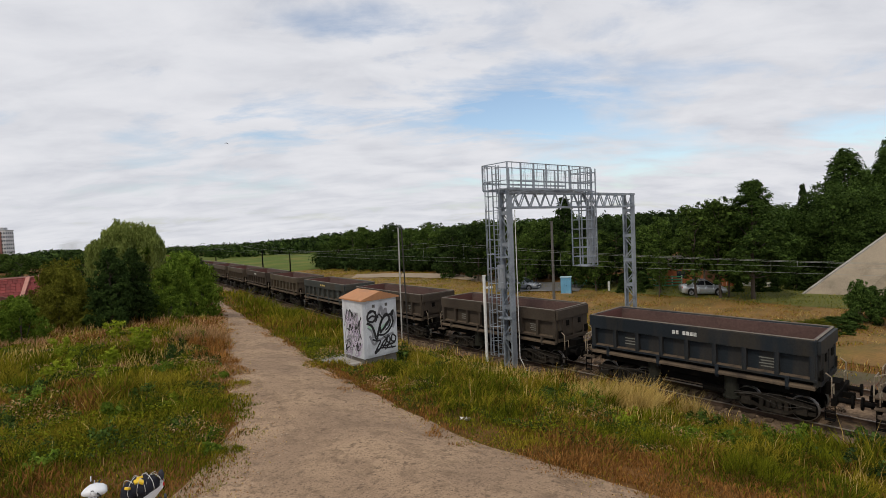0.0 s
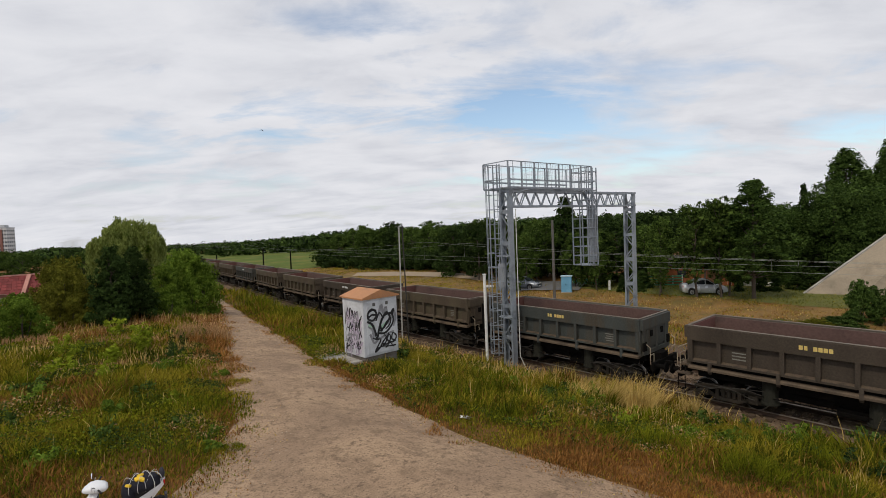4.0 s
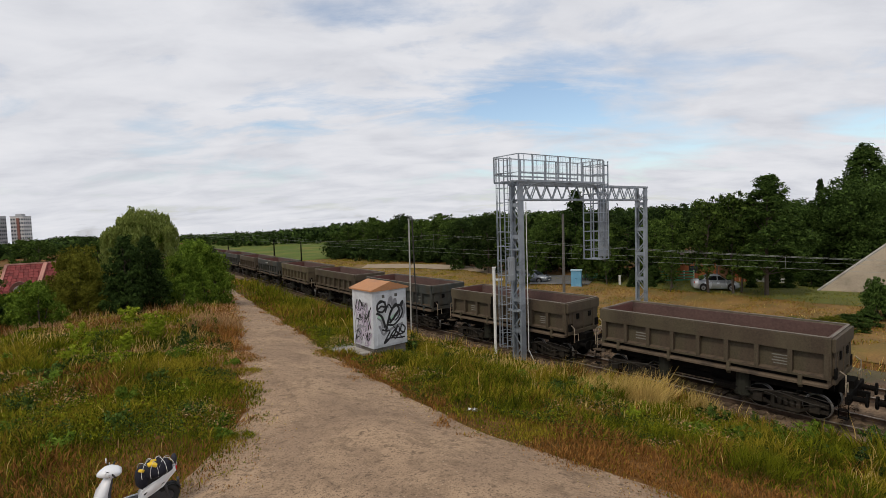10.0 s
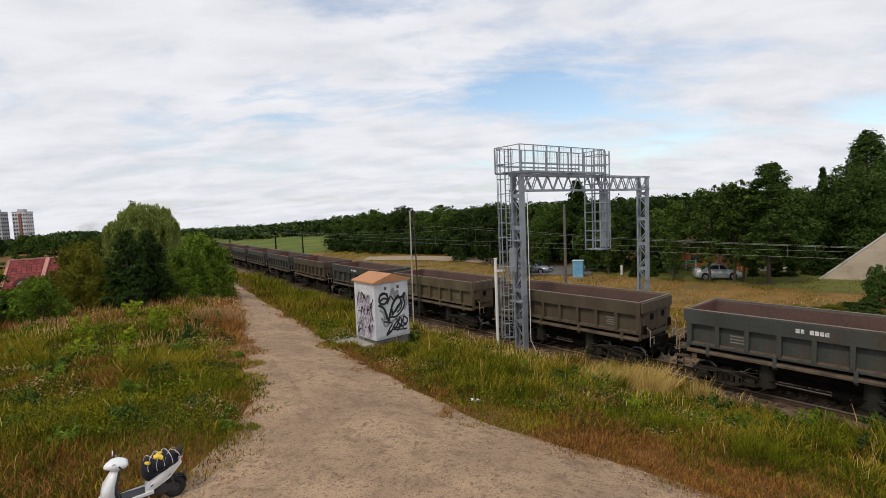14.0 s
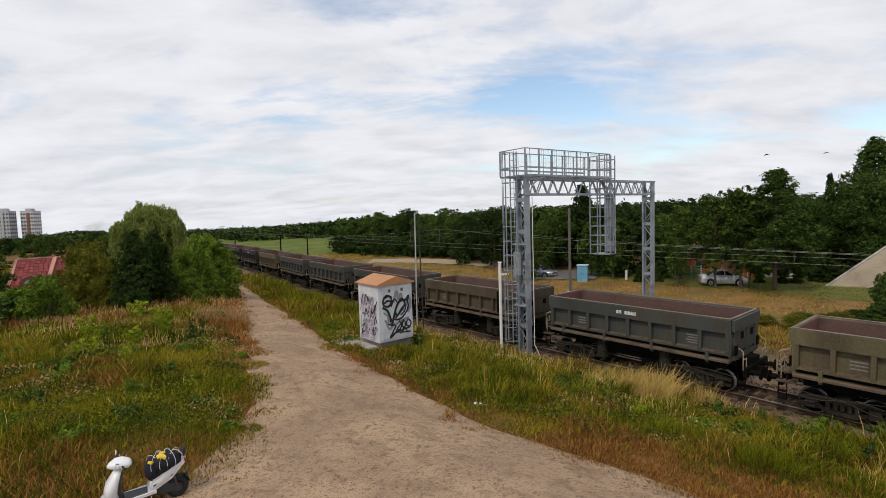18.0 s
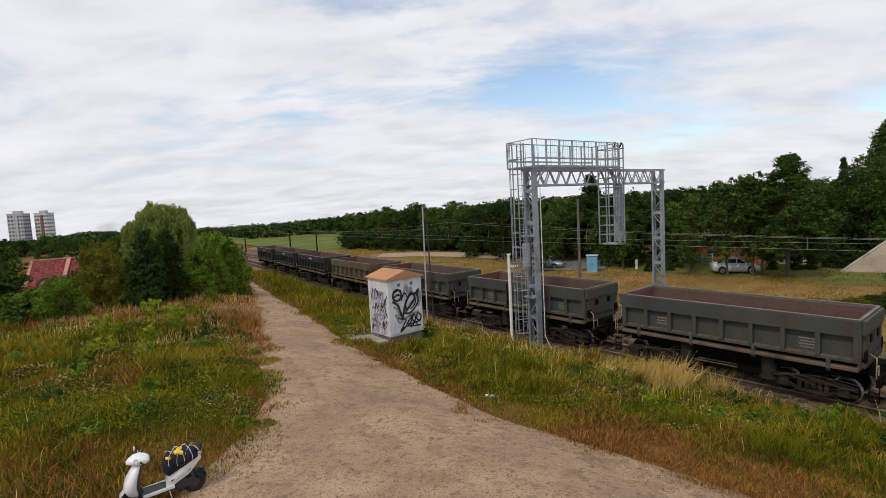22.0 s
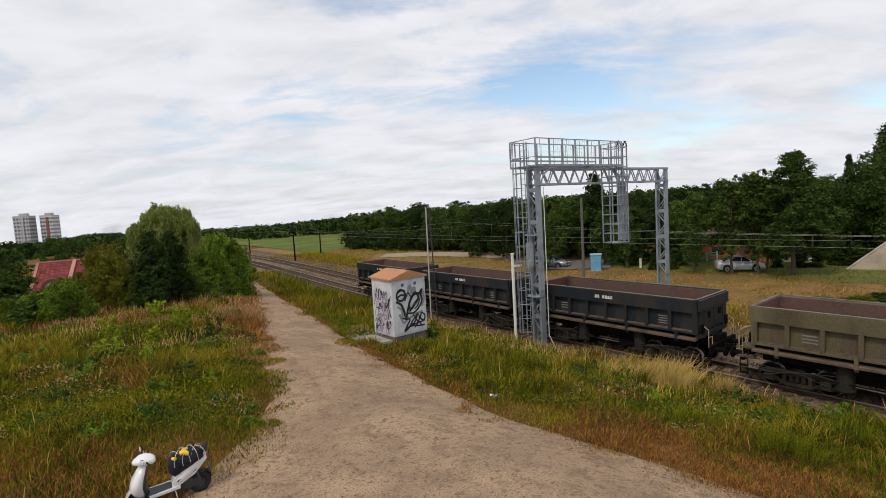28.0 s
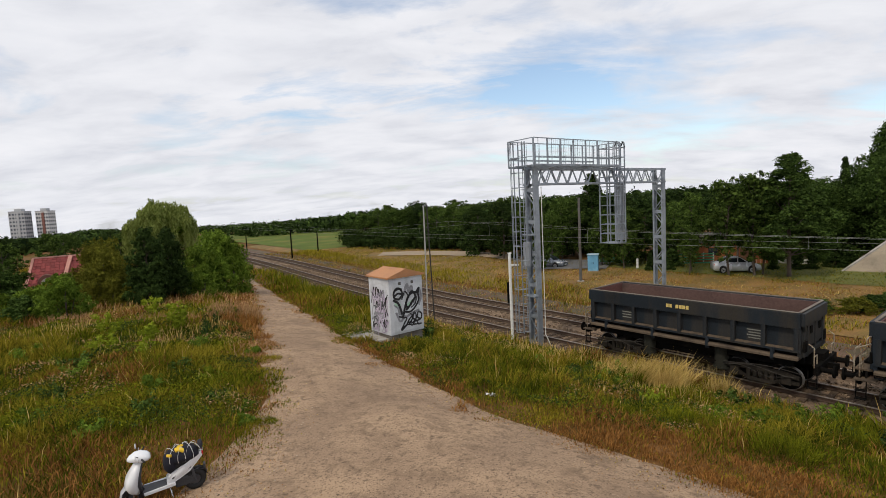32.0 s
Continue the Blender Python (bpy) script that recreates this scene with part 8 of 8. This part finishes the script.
def path_stones():
    rng = np.random.default_rng(44)
    n = 30000
    k = rng.integers(0, PATH_N, n)
    u = rng.random(n) ** rng.choice([0.6, 1.6], n)
    p = _pl[k] * (1 - u)[:, None] + _pr[k] * u[:, None] + rng.normal(0, 0.15, (n, 2))
    keep = (p[:, 1] > 6) & (path_gap(p[:, 0], p[:, 1]) < 0.1)
    p = p[keep]
    n = len(p)
    z = ground_z(p[:, 0], p[:, 1]) + 0.012
    s = 0.011 + 0.036 * rng.random(n) ** 3
    base = np.array([(1, 0, 0), (0.3, 0.9, 0), (-0.8, 0.6, 0), (-0.8, -0.6, 0), (0.3, -0.9, 0)])
    a = rng.uniform(0, 6.28, n)
    c, sn = np.cos(a), np.sin(a)
    v, f = [], []
    for i in range(n):
        b0 = len(v)
        for bx, by, _ in base:
            v.append((p[i, 0] + s[i] * (bx * c[i] - by * sn[i]), p[i, 1] + s[i] * (bx * sn[i] + by * c[i]), z[i]))
        v.append((p[i, 0], p[i, 1], z[i] + s[i] * 0.9))
        f += [(b0 + q, b0 + (q + 1) % 5, b0 + 5) for q in range(5)]
    o = raw("path_stones", v, f, foliage("loose_pebbles", (0.12, 0.088, 0.062), (0.54, 0.44, 0.33), 0.0))
    tagged(o, "loose pale pebbles on the gravel path", "pebbles", kind="stuff")


path_stones()


def ballast_stones():
    rng = np.random.default_rng(45)
    n = 30000
    s = rng.uniform(-24, 50, n)
    off = rng.uniform(-2.6, TRACK_GAP + 2.6, n)
    p = on_line(s, 0.0)
    h = heading(s)
    p[:, 0] += off * np.cos(h)
    p[:, 1] += off * np.sin(h)
    lat = np.minimum(np.abs(off), np.abs(off - TRACK_GAP))
    z = np.where((off < -1.75), -0.24 - 0.42 * (-1.75 - off), np.where(off > TRACK_GAP + 1.75, -0.24 - 0.4 * (off - TRACK_GAP - 1.75), np.where((off > 1.6) & (off < TRACK_GAP - 1.6), -0.27, -0.23)))
    r = rng.uniform(0.035, 0.085, n)
    d = rng.normal(size=(n, 3))
    d /= np.linalg.norm(d, axis=1)[:, None]
    e = np.cross(d, rng.normal(size=(n, 3)))
    e /= np.linalg.norm(e, axis=1)[:, None]
    g = np.cross(d, e)
    c = p.copy()
    c[:, 2] = z
    R = r[:, None]
    A, Bv, C, D, E = c + e * R, c + g * R, c - e * R, c - g * R * 0.8, c + d * R * 0.9
    v = np.stack([np.stack([A, Bv, E], 1), np.stack([Bv, C, E], 1), np.stack([C, D, E], 1), np.stack([D, A, E], 1)], 1).reshape(-1, 3, 3)
    o = quads("ballast_stones", v, foliage("loose_ballast", (0.045, 0.030, 0.020), (0.33, 0.24, 0.165), 0.0))
    tagged(o, "loose angular ballast stones between the rails", "ballast stones", kind="stuff")


ballast_stones()


for k_, (x_, y_, r_, n_, h_, m_) in enumerate([(-6.5, 14.4, 0.5, 420, 0.26, GRASS), (-5.4, 12.5, 0.38, 360, 0.2, GRASS), (-6.9, 14.8, 0.5, 300, 0.3, OLIVE), (-5.75, 11.9, 0.3, 220, 0.15, OLIVE), (-7.4, 18.1, 0.5, 300, 0.25, OLIVE), (-9.1, 21.5, 0.5, 260, 0.4, BROWNG), (5.6, 10.4, 0.6, 380, 0.2, BROWNG), (8.2, 12.4, 0.9, 700, 0.8, GRASS), (6.9, 14.2, 0.9, 700, 0.75, GRASS), (9.2, 13.6, 0.8, 500, 0.9, OLIVE), (-5.0, 10.6, 0.3, 160, 0.10, OLIVE), (-4.6, 10.0, 0.35, 160, 0.08, BROWNG)]):
    tussock(x_, y_, r_, n_, h_, m_, "low spreading tuft of grass at the path's edge" if h_ < 0.5 else "lush green grass tussock on the bank", (0.05, 0.0), 140 + k_, 0.5, 0.016)


# ---- what moves ----
RUN_T = [0, 6, 9, 13, 17, 20, 23, 26, 29, 32]
RUN_D = [-3.28, 36.88, 56.87, 83.17, 109.18, 128.42, 148.02, 167.28, 186.85, 206.45]


def run(t):
    """How far the train has gone at t seconds."""
    m = np.gradient(np.array(RUN_D), np.array(RUN_T, float))
    i = int(np.clip(np.searchsorted(RUN_T, t) - 1, 0, len(RUN_T) - 2))
    h = RUN_T[i + 1] - RUN_T[i]
    u = (t - RUN_T[i]) / h
    return (2 * u**3 - 3 * u**2 + 1) * RUN_D[i] + (u**3 - 2 * u**2 + u) * h * m[i] + (-2 * u**3 + 3 * u**2) * RUN_D[i + 1] + (u**3 - u**2) * h * m[i + 1]


PERCH, PERCH2 = (9.86, 30.13, 11.22), (10.34, 30.48, 11.22)


def motions():
    for k, o in enumerate(wagons):
        rows = []
        for t in range(0, 33):
            s = -18.0 + (k - 2) * PITCH - run(t) - BODY_L / 2
            p = line_point(s)
            rows.append((t, Matrix.Translation(p) @ Matrix.Rotation(float(heading(s)) - math.pi / 2, 4, "Z")))
        walk(o, rows)
        turn = [-run(t / 10) / 0.46 for t in range(0, 321)]
        for c in [c for c in o.children if c.name.startswith("wheelset")]:
            x, y, z = c.location
            walk(c, [(q / 10, Matrix.Translation((x, y, z)) @ Matrix.Rotation(-turn[q], 4, "Y")) for q in range(0, 321)])
    fly = [
        [(0, -30, 75, 22), (5.6, -11.6, 62, 23.4), (6.0, -6.0, 57, 24.2), (6.4, -1.4, 52, 25.0), (6.8, 6.0, 46, 27.5), (7.4, 20, 38, 34), (9, 60, 20, 50), (32, 300, -80, 90)],
        [(0, 130, 90, 30), (17.6, 37.0, 52.0, 12.9), (18.0, 33.0, 51.0, 13.0), (18.4, 28.0, 50.0, 12.4), (18.8, 20.5, 46.0, 13.0), (19.2, 16.2, 40.0, 12.9), (19.6, 11.6, 33.0, 12.2), (19.9, PERCH[0], PERCH[1], PERCH[2]), (32, PERCH[0], PERCH[1], PERCH[2])],
        [(0, 140, 92, 31), (17.6, 47.0, 56.0, 13.6), (18.4, 35.0, 53.0, 13.2), (18.8, 25.5, 49.0, 13.0), (19.2, 19.0, 42.5, 13.0), (19.6, 14.0, 36.0, 12.6), (20.0, 11.2, 31.6, 12.2), (20.4, PERCH2[0], PERCH2[1], PERCH2[2]), (32, PERCH2[0], PERCH2[1], PERCH2[2])],
        [(0, -60.0, -40.0, 30.0), (0.7, -7.5, 20.7, 17.7), (0.8, -7.0, 26.1, 20.2), (0.9, -5.8, 32.5, 23.0), (1.0, -3.8, 39.8, 26.1), (1.1, -1.8, 48.0, 29.3), (1.2, 0.7, 57.0, 32.3), (1.3, 3.5, 66.9, 35.3), (1.4, 6.3, 77.7, 38.3), (1.5, 8.9, 89.6, 41.1), (1.7, 14.4, 115.1, 45.7), (1.9, 20.4, 143.6, 51.1), (3.5, 90, 420, 70), (32, 900, 3000, 300)],
    ]
    for (b, wings), rows in zip(BIRDS, fly):
        out = []
        for k, (t, x, y, z) in enumerate(rows):
            a, c = rows[max(0, k - 1)], rows[min(len(rows) - 1, k + 1)]
            still = k == len(rows) - 1 and rows[k - 1][1:] == rows[k][1:]
            if not still:
                h = math.atan2(c[2] - a[2], c[1] - a[1])
            out.append((t, Matrix.Translation((x, y, z)) @ Matrix.Rotation(h, 4, "Z")))
        walk(b, out)
        stop = next((r[0] for r, q in zip(rows, rows[1:]) if r[1:] == q[1:]), 32)
        for sy, w in zip((-1, 1), wings):
            beat = []
            t = 0.0
            k = 0
            while t < min(stop, 21):
                beat.append((t, Matrix.Rotation(radians(sy * (32 if k % 2 else -22)), 4, "X")))
                t = round(t + (0.1 if t < 2.2 or 5.3 < t < 7.5 or 17 < t else 0.8), 2)
                k += 1
            beat.append((max(t, stop if stop < 32 else 21), Matrix.Rotation(radians(sy * -68), 4, "X") @ Matrix.Translation((0, 0, 0))) if stop < 32 else (32, Matrix.Rotation(radians(sy * 10), 4, "X")))
            if stop < 32:
                beat.append((32, beat[-1][1]))
            walk(w, beat)


motions()
